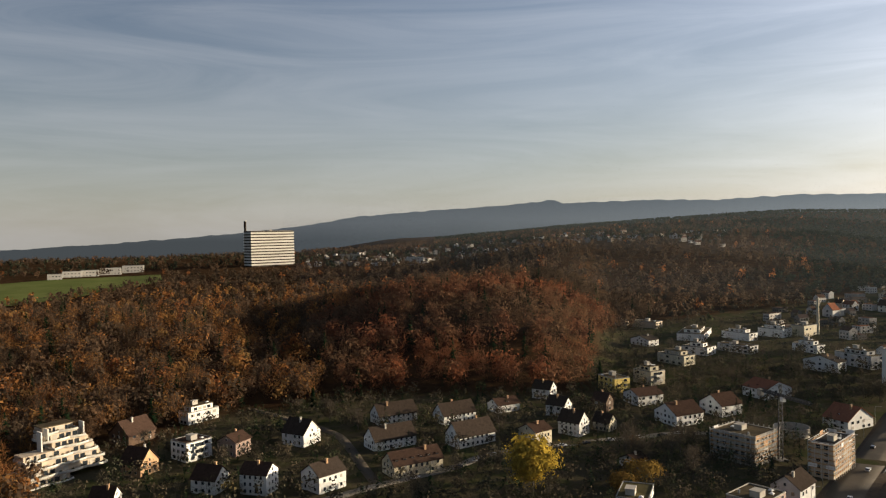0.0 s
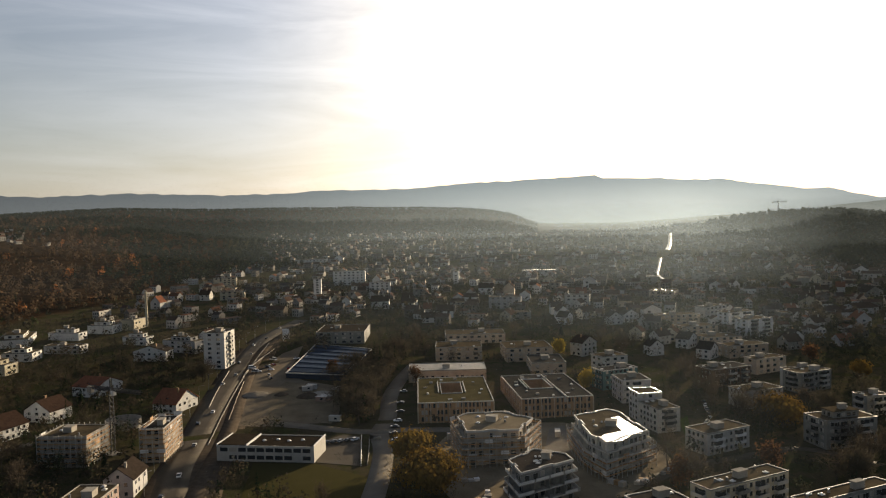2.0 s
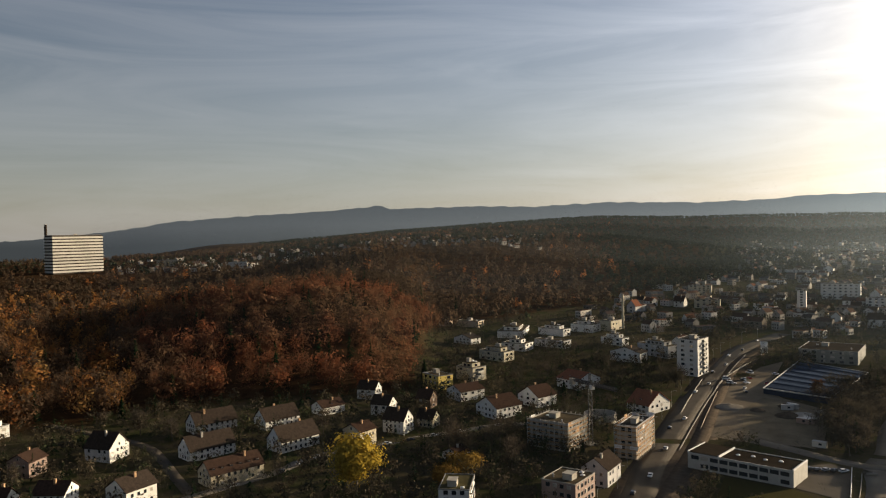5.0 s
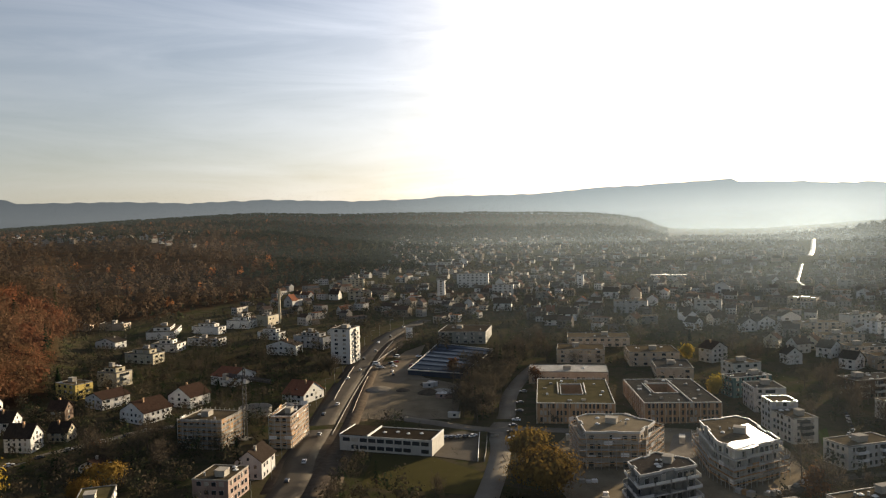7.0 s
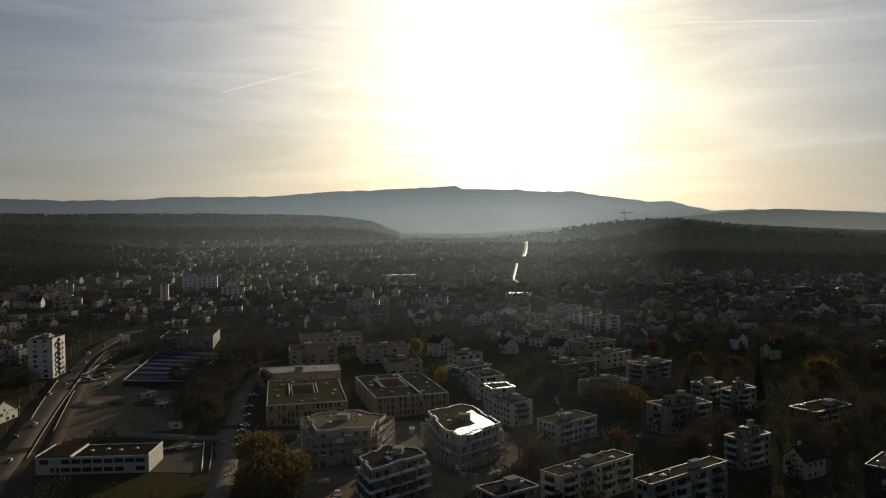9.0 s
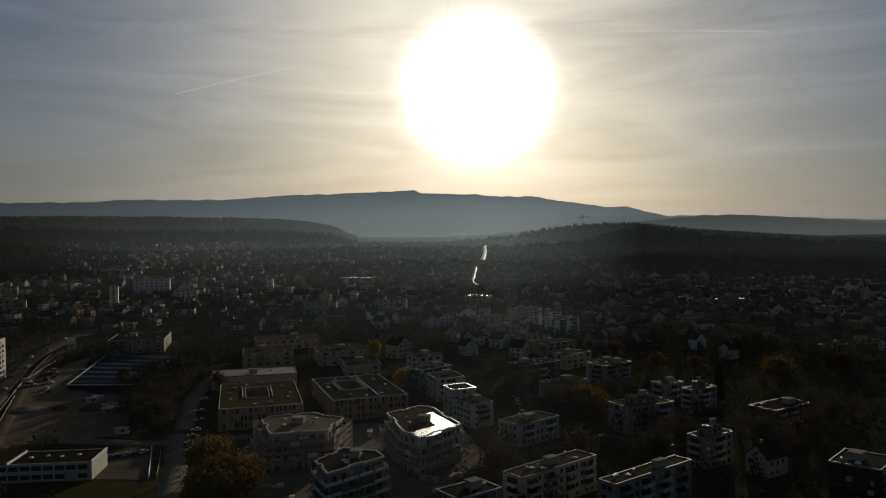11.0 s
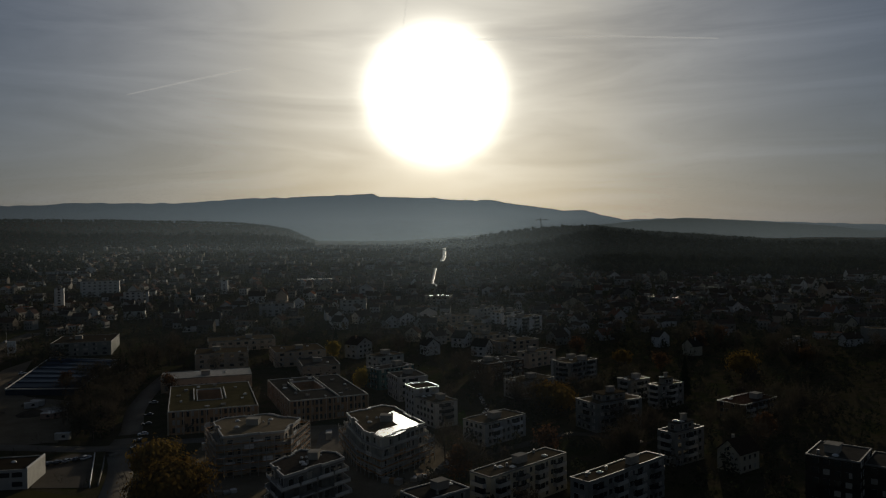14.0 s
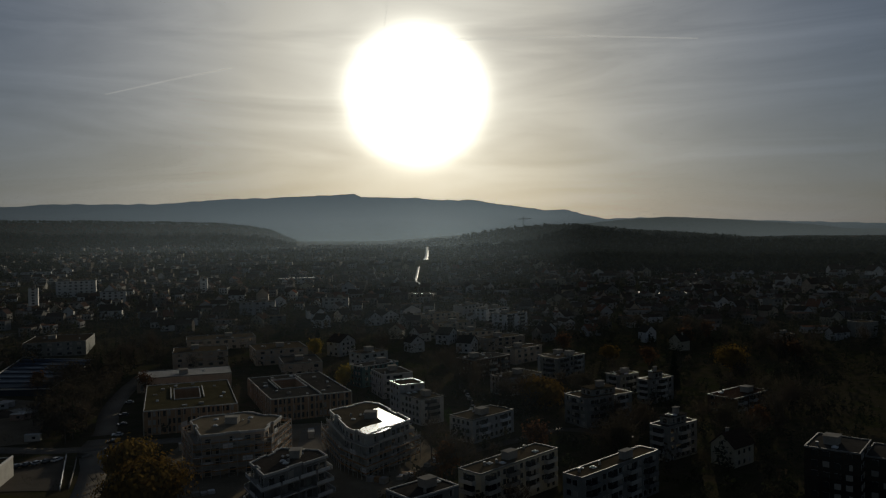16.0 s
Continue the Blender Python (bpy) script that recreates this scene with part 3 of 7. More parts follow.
RING = (-268.9, 301.4)
FAR_CRANE = (241.1, 2334.1)
TERRACE = (-370.8, -25.7)
STACK = (-1609.0, 287.0)
CONTRAIL_A = [(-1903, 4399, 904), (-1573, 4510, 1001), (-1223, 4599, 1089)]
CONTRAIL_B = [(-333, 4688, 1336), (-317, 4667, 1418), (-301, 4638, 1517)]
CONTRAIL_C = [(1500, 4500, 1190), (905, 4640, 1248), (190, 4717, 1262), (-120, 4720, 1262)]
GROVES = [(-171, 372, 22, 10), (-163, 345, 8, 7), (-182, 410, 14, 11), (-196, 440, 10, 9), (-192, 478, 10, 10), (-292, 396, 5, 6), (-276, 221, 8, 9), (95, 642, 8, 12), (161, 557, 10, 12), (197, 492, 10, 12), (142, 379, 9, 11), (70, 330, 9, 8), (30, 385, 8, 9), (112, 330, 10, 10), (0, 275, 6, 7), (60, 290, 6, 7)]

# ---- roads, yards and lawns ----
VERGE = [((p[0] + q[0]) / 2, (p[1] + q[1]) / 2) for p, q in zip(MAIN_ROAD[1:9], TRAM)]
ribbon("road_verge", VERGE, 30, M_track, 0.02, "brown gravel verge along road and tram track", "verge")
road, main_line = ribbon("road", MAIN_ROAD, 13, M_asphalt, 0.05, "grey main road with tram stop islands", "road")
ribbon("tram_track", TRAM, 8, M_track, 0.09, "brown ballasted tram track beside the road", "track")
ribbon("school_road", SCHOOL_ROAD, 9, M_path, 0.06, "pale lane along the school", "road")
ribbon("cross_lane", CROSS_LANE, 8, M_path, 0.10, "pale lane between the hall and the school", "road")
ribbon("upper_lane", LANE_UP, 5.0, M_asphalt, 0.09, "narrow lane climbing to the wood", "road")
ribbon("west_lane", LANE_WEST, 6, M_path, 0.06, "narrow lane past white houses", "road")
patch("yard", YARD, M_yardpave, 0.04, "brownish paved yard beside the tram track", "yard")
patch("building_yard", SITE, M_yard, 0.12, "muddy building yard with piles and containers", "yard")
patch("car_park", CARPARK, M_asphalt, 0.14, "asphalt car park beside the hall", "car park")
patch("meadow", PITCH, M_drylawn, 0.05, "dry olive meadow in front of the hall", "meadow")
patch("hill_field", FIELD, M_hillfield, 1.5, "bright green field on the hill", "field")
patch("lawn", LAWN, M_lawn, 0.08, "green lawn beside white flats", "lawn")
NEW_SITE = [(-108, 352), (-60, 362), (-16, 346), (-4, 304), (-26, 262), (-42, 232), (-72, 236), (-108, 286)]
patch("site_ground", NEW_SITE, M_yard, 0.03, "muddy trodden ground between the new buildings", "yard")
patch("court", COURT, M_path, 0.07, "light paved court between new buildings", "yard")
ribbon("east_lane", RIGHT_LANE, 6, M_asphalt, 0.06, "narrow dark lane between apartment blocks", "road")


# ---- buildings ----
WINDOWS = {}


def window_mesh(w, h, blind=0):
    """A window that faces -y: one frame with mullions, its panes sunk into it."""
    key = (round(w, 1), round(h, 1), blind)
    if key not in WINDOWS:
        bm = bmesh.new()
        k = max(1, round(w / 1.1))
        dpt = 0.10
        xs = [-w / 2 + w * i / k for i in range(k + 1)]
        lo, hi = [bm.verts.new((x, -dpt, 0)) for x in xs], [bm.verts.new((x, -dpt, h)) for x in xs]
        bl, bh = [bm.verts.new((x, 0.02, 0)) for x in (xs[0], xs[-1])], [bm.verts.new((x, 0.02, h)) for x in (xs[0], xs[-1])]
        front = [bm.faces.new((lo[i], lo[i + 1], hi[i + 1], hi[i])) for i in range(k)]
        bm.faces.new([bl[0], bl[1]] + lo[::-1])
        bm.faces.new(hi + [bh[1], bh[0]])
        bm.faces.new((bl[0], lo[0], hi[0], bh[0]))
        bm.faces.new((lo[-1], bl[1], bh[1], hi[-1]))
        bmesh.ops.inset_individual(bm, faces=front, thickness=0.09, depth=-0.07)
        for i, f in enumerate(front):
            f.material_index = 2 if blind == 2 or (blind == 1 and i % 2) else 1
        me = bpy.data.meshes.new("window")
        bm.to_mesh(me)
        bm.free()
        me.materials.append(M_frame)
        me.materials.append(M_glass)
        me.materials.append(M_blind)
        WINDOWS[key] = me
    return WINDOWS[key]


def facade(thing, p, q, z0, storeys, sh, ww, wh, gap, skip=0.0, rnd=None, margin=1.2, sill=0.9):
    """Rows of windows on the wall that runs from p to q (its outside to the right of that way)."""
    p, q = Vector(p), Vector(q)
    L = (q - p).length
    k = int((L - 2 * margin + gap) / (ww + gap))
    if k < 1:
        return
    ang = math.atan2((q - p).y, (q - p).x)
    pitch = (L - 2 * margin) / k
    pick = random.Random(int(1000 * (p.x + 2 * p.y + 3 * L)))
    for s in range(storeys):
        for i in range(k):
            if skip and rnd.random() < skip:
                continue
            c = p + (q - p).normalized() * (margin + pitch * (i + 0.5))
            part("window", window_mesh(ww, wh, (0, 0, 0, 0, 1, 2)[int(pick.random() * 6)]), None, thing, at_pose=Matrix.Translation((c.x, c.y, z0 + s * sh + sill)) @ Matrix.Rotation(ang, 4, "Z"))


def roof_things(thing, w, d, h, rnd, mat, many=3):
    """Lift housing, vents and skylights on a flat roof."""
    bm = bmesh.new()
    cx, cy = rnd.uniform(-0.2, 0.2) * w, rnd.uniform(-0.15, 0.2) * d
    bw, bd = min(4.5, w * 0.25), min(3.8, d * 0.3)
    box(bm, cx - bw / 2, cx + bw / 2, cy - bd / 2, cy + bd / 2, h - 0.1, h + 2.3)
    box(bm, cx - bw / 2 - 0.2, cx + bw / 2 + 0.2, cy - bd / 2 - 0.2, cy + bd / 2 + 0.2, h + 2.3, h + 2.5)
    part("lift_housing", bm, mat, thing)
    for i in range(many):
        x, y = rnd.uniform(-0.4, 0.4) * w, rnd.uniform(-0.4, 0.4) * d
        if abs(x - cx) < bw and abs(y - cy) < bd:
            continue
        bm = bmesh.new()
        if i % 2:
            bmesh.ops.create_cone(bm, cap_ends=True, segments=8, radius1=0.45, radius2=0.4, depth=1.3, matrix=Matrix.Translation((x, y, h + 0.6)))
            part("vent", bm, M_steel, thing)
        else:
            box(bm, x - 0.8, x + 0.8, y - 0.8, y + 0.8, h - 0.1, h + 0.35)
            bmesh.ops.create_uvsphere(bm, u_segments=8, v_segments=5, radius=0.75, matrix=Matrix.Translation((x, y, h + 0.3)) @ Matrix.Diagonal((1, 1, 0.5, 1)))
            part("skylight", bm, M_frame, thing, "domed skylight")


OUTLINES = {}
TAKEN = []                           # places and radii that are built on, or cleared for the view


def place(name, x, y, z, rot, label, category, group="", reach=0.0):
    e = new(name)
    if reach:
        TAKEN.append((x, y, reach))
    e.empty_display_size = 2
    e.matrix_world = pose(x, y, z, 0, 0, rot)
    return tagged(e, label, category, group)


def block(x, y, rot, w, d, z, h, wall, roof, label, storeys=3, ww=1.7, wh=1.55, gap=1.35, balcony=0, rim=M_coping, seed=0, name="apartment_block", attic=0.0, skip=0.06, extras=3, band=0, court=None, fins=0.0):
    """A flat-roofed building; its seen sides are -y (along w) and -x (along d)."""
    rnd = random.Random(seed)
    if math.hypot(x, y) > 480 and name != "hospital_tower":
        ww, gap = max(ww, 2.4), max(gap, 3.2)
    t = place(name, x, y, z, rot, label, "building", reach=0.5 * math.hypot(w, d) * 0.92)
    sh = h / storeys
    pts = rect_pts(w, d)
    bm = bmesh.new()
    if court:
        hole = [(court[0] + a * court[2] / 2, court[1] + b * court[3] / 2) for a, b in ((-1, -1), (1, -1), (1, 1), (-1, 1))]
        ring(bm, pts, hole, -4, h)
    else:
        prism(bm, pts, -4, h)
    part("wall", bm, wall, t)
    bm = bmesh.new()
    if court:
        ring(bm, offset(pts, -0.2), offset(hole, 0.2), h - 0.2, h + 0.06)
    else:
        prism(bm, offset(pts, -0.2), h - 0.2, h + 0.06)
    part("roof", bm, roof, t)
    if court:
        bm = bmesh.new()
        ring(bm, offset(hole, 0.24), offset(hole, -0.08), h - 0.2, h + 0.45)
        part("courtyard_edge", bm, rim, t)
        bm = bmesh.new()
        prism(bm, offset(hole, -0.02), -1, 0.1)
        part("courtyard_floor", bm, M_path, t)
        facade(t, hole[2], hole[3], 0, storeys, sh, ww, wh, gap, skip, rnd)
    if fins:
        for L, side in ((w, 0), (d, 1)):
            k = int(L / fins)
            for i in range(k + 1):
                c = -L / 2 + L * i / k
                bm = bmesh.new()
                box(bm, -0.22, 0.22, -0.35, 0.0, -1, h - 0.3)
                part("pilaster", bm, M_tan, t, at_pose=pose(c, -d / 2, 0) if side == 0 else pose(-w / 2, c, 0, 0, 0, -90))
    bm = bmesh.new()
    ring(bm, offset(pts, 0.08), offset(pts, -0.24), h - 0.08, h + 0.35)
    part("parapet", bm, rim, t)
    facade(t, pts[0], pts[1], 0, storeys, sh, ww, wh, gap, skip, rnd)
    if name != "town_house" and math.hypot(x, y) < 640:
        facade(t, pts[3], pts[0], 0, storeys, sh, ww, wh, gap, skip, rnd)
    for s in range(1, storeys if balcony else 0):
        for side in range(balcony):
            L = (w, d)[side]
            n = max(1, int(L / 9))
            for i in range(n):
                c = -L / 2 + L * (i + 0.5) / n
                half = min(2.6, L / n * 0.36)
                bm = bmesh.new()
                box(bm, -half, half, -1.6, 0.02, -0.2, 0)
                box(bm, -half, half, -1.6, -1.48, 0.0, 1.0)
                box(bm, -half, -half + 0.12, -1.48, 0.02, 0.0, 1.0)
                box(bm, half - 0.12, half, -1.48, 0.02, 0.0, 1.0)
                m = pose(c, -d / 2, s * sh) if side == 0 else pose(-w / 2, c, s * sh, 0, 0, -90)
                part("balcony", bm, (M_white if wall is not M_white else M_frame) if (i + seed) % 3 else M_coping, t, at_pose=m)
                bm = bmesh.new()
                box(bm, -half + 0.3, half - 0.3, -0.06, 0.05, 0.05, 2.2)
                part("balcony_door", bm, M_glass, t, at_pose=m)
    for s in range(1, storeys if band else 0):
        bm = bmesh.new()
        ring(bm, offset(pts, 0.1), offset(pts, -0.1), s * sh - 0.25, s * sh + 0.1)
        part("cornice", bm, M_concrete, t)
    if attic:
        inner = [(px * attic, py * attic) for px, py in pts]
        bm = bmesh.new()
        prism(bm, inner, h, h + 2.8)
        a = part("attic", bm, wall, t)
        bm = bmesh.new()
        prism(bm, offset(inner, 0.4), h + 2.8, h + 3.05)
        part("attic_roof", bm, roof, t)
        facade(t, inner[0], inner[1], h, 1, 2.6, ww, 1.6, gap * 0.6, 0, rnd, sill=0.5)
        facade(t, inner[3], inner[0], h, 1, 2.6, ww, 1.6, gap * 0.6, 0, rnd, sill=0.5)
        h += 3.0
    if court:
        for i in range(2 * extras):
            a = 6.28 * i / (2 * extras) + rnd.uniform(-0.2, 0.2)
            x, y = math.cos(a) * w * 0.4, math.sin(a) * d * 0.41
            bm = bmesh.new()
            k = rnd.uniform(0.5, 1.1)
            box(bm, x - k, x + k, y - 0.6, y + 0.6, h, h + rnd.uniform(0.4, 1.0), 0.08)
            part("roof_vent", bm, (M_frame, M_steel, M_concrete)[i % 3], t)
    elif extras:
        roof_things(t, w * (attic or 1), d * (attic or 1), h, rnd, M_concrete, extras)
    return t


def gable(x, y, rot, w, d, z, h, rise, wall, roof, label, along="x", storeys=2, seed=0, name="house", over=0.6, dormers=0, ww=1.2, wh=1.4, gap=1.7, detail=True, category="house"):
    """A house with a pitched roof; the ridge runs along x or y."""
    rnd = random.Random(seed)
    if math.hypot(x, y) > 420:
        ww, gap = max(ww, 1.8), max(gap, 3.0)
    t = place(name, x, y, z, rot, label, category, reach=0.5 * math.hypot(w, d) * 0.92)
    pts = rect_pts(w, d)
    bm = bmesh.new()
    prism(bm, pts, -4, h)
    if along == "x":
        for sx in (-1, 1):
            a, b, c = (sx * w / 2, -d / 2, h), (sx * w / 2, d / 2, h), (sx * w / 2, 0, h + rise)
            a2, b2, c2 = [(p[0] - sx * 0.3, p[1], p[2]) for p in (a, b, c)]
            v = [bm.verts.new(p) for p in (a, b, c, a2, b2, c2)]
            bm.faces.new((v[0], v[1], v[2]) if sx > 0 else (v[2], v[1], v[0]))
            bm.faces.new((v[5], v[4], v[3]) if sx > 0 else (v[3], v[4], v[5]))
        L, S = w, d
    else:
        for sy in (-1, 1):
            a, b, c = (-w / 2, sy * d / 2, h), (w / 2, sy * d / 2, h), (0, sy * d / 2, h + rise)
            a2, b2, c2 = [(p[0], p[1] - sy * 0.3, p[2]) for p in (a, b, c)]
            v = [bm.verts.new(p) for p in (a, b, c, a2, b2, c2)]
            bm.faces.new((v[0], v[1], v[2]) if sy < 0 else (v[2], v[1], v[0]))
            bm.faces.new((v[5], v[4], v[3]) if sy < 0 else (v[3], v[4], v[5]))
        L, S = d, w
    part("wall", bm, wall, t)
    # two roof slopes with thickness and eaves
    bm = bmesh.new()
    k = rise / (S / 2)
    th = 0.28
    for sgn in (-1, 1):
        prof = [(0, h + rise + 0.12), (sgn * (S / 2 + over), h + 0.12 - k * over), (sgn * (S / 2 + over), h + 0.12 + th - k * over), (0, h + rise + 0.12 + th)]
        ends = []
        for e in (-L / 2 - over * 0.8, L / 2 + over * 0.8):
            ends.append([bm.verts.new((e, s_, zz) if along == "x" else (s_, e, zz)) for s_, zz in prof])
        for i in range(4):
            bm.faces.new((ends[0][i], ends[0][(i + 1) % 4], ends[1][(i + 1) % 4], ends[1][i]))
        bm.faces.new(ends[0])
        bm.faces.new(ends[1][::-1])
    bmesh.ops.recalc_face_normals(bm, faces=bm.faces[:])
    part("roof", bm, roof, t)
    bm = bmesh.new()
    cx = rnd.uniform(-0.25, 0.25) * L
    o = rnd.choice((-1, 1)) * S * 0.12
    px, py = (cx, o) if along == "x" else (o, cx)
    box(bm, px - 0.45, px + 0.45, py - 0.4, py + 0.4, h + rise * 0.5, h + rise + 1.1)
    box(bm, px - 0.55, px + 0.55, py - 0.5, py + 0.5, h + rise + 1.1, h + rise + 1.25)
    part("chimney", bm, M_concrete if rnd.random() < 0.5 else M_brick, t)
    sh = h / storeys
    facade(t, pts[0], pts[1], 0, storeys, sh, ww, wh, gap, 0.08, rnd)
    if name != "town_house":
        facade(t, pts[3], pts[0], 0, storeys, sh, ww, wh, gap, 0.08, rnd)
    if detail:
        # window in the gable
        if along == "x":
            part("window", window_mesh(1.0, 1.2), None, t, at_pose=pose(-w / 2, 0, h + 0.5, 0, 0, -90))
        else:
            part("window", window_mesh(1.0, 1.2), None, t, at_pose=pose(0, -d / 2, h + 0.5))
    for i in range(dormers):
        c = -L / 2 + L * (i + 0.5) / dormers
        bm = bmesh.new()
        y0, z0 = -S * 0.36, h + rise * 0.28
        y1 = y0 + S * 0.3
        vs = [(c - 0.9, y0, z0 - 0.5), (c + 0.9, y0, z0 - 0.5), (c + 0.9, y0, z0 + 1.1), (c - 0.9, y0, z0 + 1.1)]
        vb = [(c - 0.9, y1, z0 - 0.5), (c + 0.9, y1, z0 - 0.5), (c + 0.9, y1, z0 + 1.3), (c - 0.9, y1, z0 + 1.3)]
        if along == "y":
            vs, vb = [(b, -a, c_) for a, b, c_ in vs], [(b, -a, c_) for a, b, c_ in vb]
        v = [bm.verts.new(p) for p in vs + vb]
        for q in ((0, 1, 2, 3), (3, 2, 6, 7), (1, 5, 6, 2), (0, 3, 7, 4), (5, 4, 7, 6)):
            bm.faces.new([v[j] for j in q])
        bmesh.ops.recalc_face_normals(bm, faces=bm.faces[:])
        dm = part("dormer", bm, roof, t)
        m = pose(c, y0 - 0.02, z0 - 0.2) if along == "x" else pose(y0 - 0.02, -c, z0 - 0.2, 0, 0, -90)
        part("window", window_mesh(1.2, 1.0), None, dm, at_pose=m)
    return t


def recessed(pts, depth, low=0.36, high=0.62):
    """An outline with a shallow recess in each of its long sides."""
    res = []
    for i in range(len(pts)):
        a, b = Vector(pts[i]), Vector(pts[(i + 1) % len(pts)])
        res.append(tuple(a))
        d = b - a
        if d.length > 10:
            inward = Vector((-d.y, d.x)).normalized() * depth
            f0, f1 = (low, high) if i % 2 else (low - 0.08, high - 0.1)
            res += [tuple(a + d * f0), tuple(a + d * f0 + inward), tuple(a + d * f1 + inward), tuple(a + d * f1)]
    return res


def rail_piece(thing, a, b, z, high, thick, mat, name="balustrade"):
    """A low upright slab from a to b."""
    d = (b - a).normalized()
    nrm = Vector((-d.y, d.x)) * thick
    bm = bmesh.new()
    prism(bm, [tuple(a), tuple(b), tuple(b + nrm), tuple(a + nrm)], z, z + high)
    part(name, bm, mat, thing)


def many_sided(pts, z, h, storeys, wall, roof, label, terrace=1.5, rim=M_rim, seed=0, band=M_white, things=5):
    """A terraced building over an outline with many corners: wide balconies that step back upwards, a smaller top storey."""
    rnd = random.Random(seed)
    cx, cy = sum(p[0] for p in pts) / len(pts), sum(p[1] for p in pts) / len(pts)
    t = place("apartment_building", cx, cy, z, 0, label, "building", reach=max(math.hypot(p[0] - cx, p[1] - cy) for p in pts))
    pts = [(p[0] - cx, p[1] - cy) for p in pts]
    area = sum(pts[i - 1][0] * pts[i][1] - pts[i][0] * pts[i - 1][1] for i in range(len(pts)))
    if area < 0:
        pts = pts[::-1]
    sh = h / storeys
    for s in range(storeys):
        last = s == storeys - 1
        edge = offset(pts, 0.35 * (storeys - 1 - s))                    # balcony edge of this storey
        plan = recessed(offset(pts, -1.2 if last else 0.35 * (storeys - 1 - s) - 1.9), 0.9 if last else 1.3)
        bm = bmesh.new()
        prism(bm, plan, s * sh if s else -4, (s + 1) * sh)
        part("storey", bm, wall, t)
        for i in range(len(plan)):
            facade(t, plan[i], plan[(i + 1) % len(plan)], s * sh, 1, sh, 1.9, 2.0, 0.9, 0.12, rnd, margin=0.5, sill=0.3)
        if not s:
            continue
        bm = bmesh.new()
        ring(bm, offset(edge, 0.35), offset(edge, -3.2), s * sh - 0.28, s * sh)
        part("balcony", bm, M_concrete, t)
        wide = offset(edge, 0.3)
        for i in range(len(wide)):
            a, b = Vector(wide[i]), Vector(wide[(i + 1) % len(wide)])
            k = max(1, round((b - a).length / 6.5))
            for q in range(k):
                p0, p1 = a.lerp(b, (q + rnd.choice((0, 0, 0.12))) / k), a.lerp(b, (q + 1 - rnd.choice((0, 0, 0.16))) / k)
                rail_piece(t, p0, p1, s * sh - 0.3, rnd.choice((1.25, 1.25, 1.3, 0.45)), 0.14, band)
                e = a.lerp(b, q / k)
                d = (b - a).normalized()
                if q and not last:
                    rail_piece(t, e, e + Vector((-d.y, d.x)) * 2.1, s * sh, sh - 0.3, 0.16, wall, "fin")
    top = recessed(offset(pts, -1.2), 0.9)
    bm = bmesh.new()
    prism(bm, offset(top, 0.25), h - 0.25, h + 0.12)
    part("roof", bm, roof, t)
    bm = bmesh.new()
    ring(bm, offset(top, 0.4), offset(top, -0.02), h - 0.3, h + 0.5)
    part("parapet", bm, rim, t)
    OUTLINES[t.name] = offset(pts, 0.9)
    if things:
        span = min(max(abs(p[0]) for p in pts), max(abs(p[1]) for p in pts))
        roof_things(t, span, span, h, rnd, M_concrete, things)
        x, y, a = rnd.uniform(-2, 2), rnd.uniform(1, 4), rnd.uniform(0, 3)
        for i in range(5):
            bm = bmesh.new()
            bmesh.ops.create_icosphere(bm, subdivisions=1, radius=0.55, matrix=Matrix.Translation((x + math.cos(a) * (1.5 * i - 4), y + math.sin(a) * (1.5 * i - 4), h + 0.45)) @ Matrix.Diagonal((1, 1, 0.75, 1)))
            part("roof_vent", bm, M_frame, t)
    return t


def scaffold(thing, pts, h, lift=2.0, bay=2.5, off=1.0, mat=M_tube):
    """Standards, ledgers and planks round an outline of a thing, in its own frame."""
    outer = offset(pts, off)
    bm = bmesh.new()
    box(bm, -0.09, 0.09, -0.09, 0.09, -2, h + 1.0)
    pole = part("scaffold_pole", bm, mat, thing)
    pole.location = (*outer[0], 0)
    for i in range(len(outer)):
        a, b = Vector(outer[i]), Vector(outer[(i + 1) % len(outer)])
        k = max(1, round((b - a).length / bay))
        for j in range(k):
            if i or j:
                p = a + (b - a) * j / k
                part("scaffold_pole", pole.data, None, thing, at_pose=pose(p.x, p.y, 0))
    zz = lift
    pick = random.Random(int(h * 10) + len(pts))
    while zz < h + 0.5:
        for i in range(len(outer)):
            a, b = Vector(outer[i]), Vector(outer[(i + 1) % len(outer)])
            for q in range(max(1, int((b - a).length / 3.2))):
                if pick.random() < 0.2:
                    k = max(1, int((b - a).length / 3.2))
                    rail_piece(thing, a.lerp(b, q / k), a.lerp(b, (q + 1) / k), zz, pick.choice((0.5, 1.0, 1.9)), 0.06, pick.choice((M_plank, M_frame, M_tube)), "toe_board")
        bm = bmesh.new()
        ring(bm, offset(pts, off - 0.05), offset(pts, off - 0.85), zz - 0.08, zz)
        part("scaffold_deck", bm, M_plank, thing)
        bm = bmesh.new()
        ring(bm, offset(pts, off + 0.05), offset(pts, off - 0.03), zz, zz + 0.3)
        part("toe_board", bm, M_plank, thing)
        bm = bmesh.new()
        ring(bm, offset(pts, off + 0.06), offset(pts, off - 0.03), zz + 0.92, zz + 1.1)
        part("guard_rail", bm, mat, thing)
        zz += lift


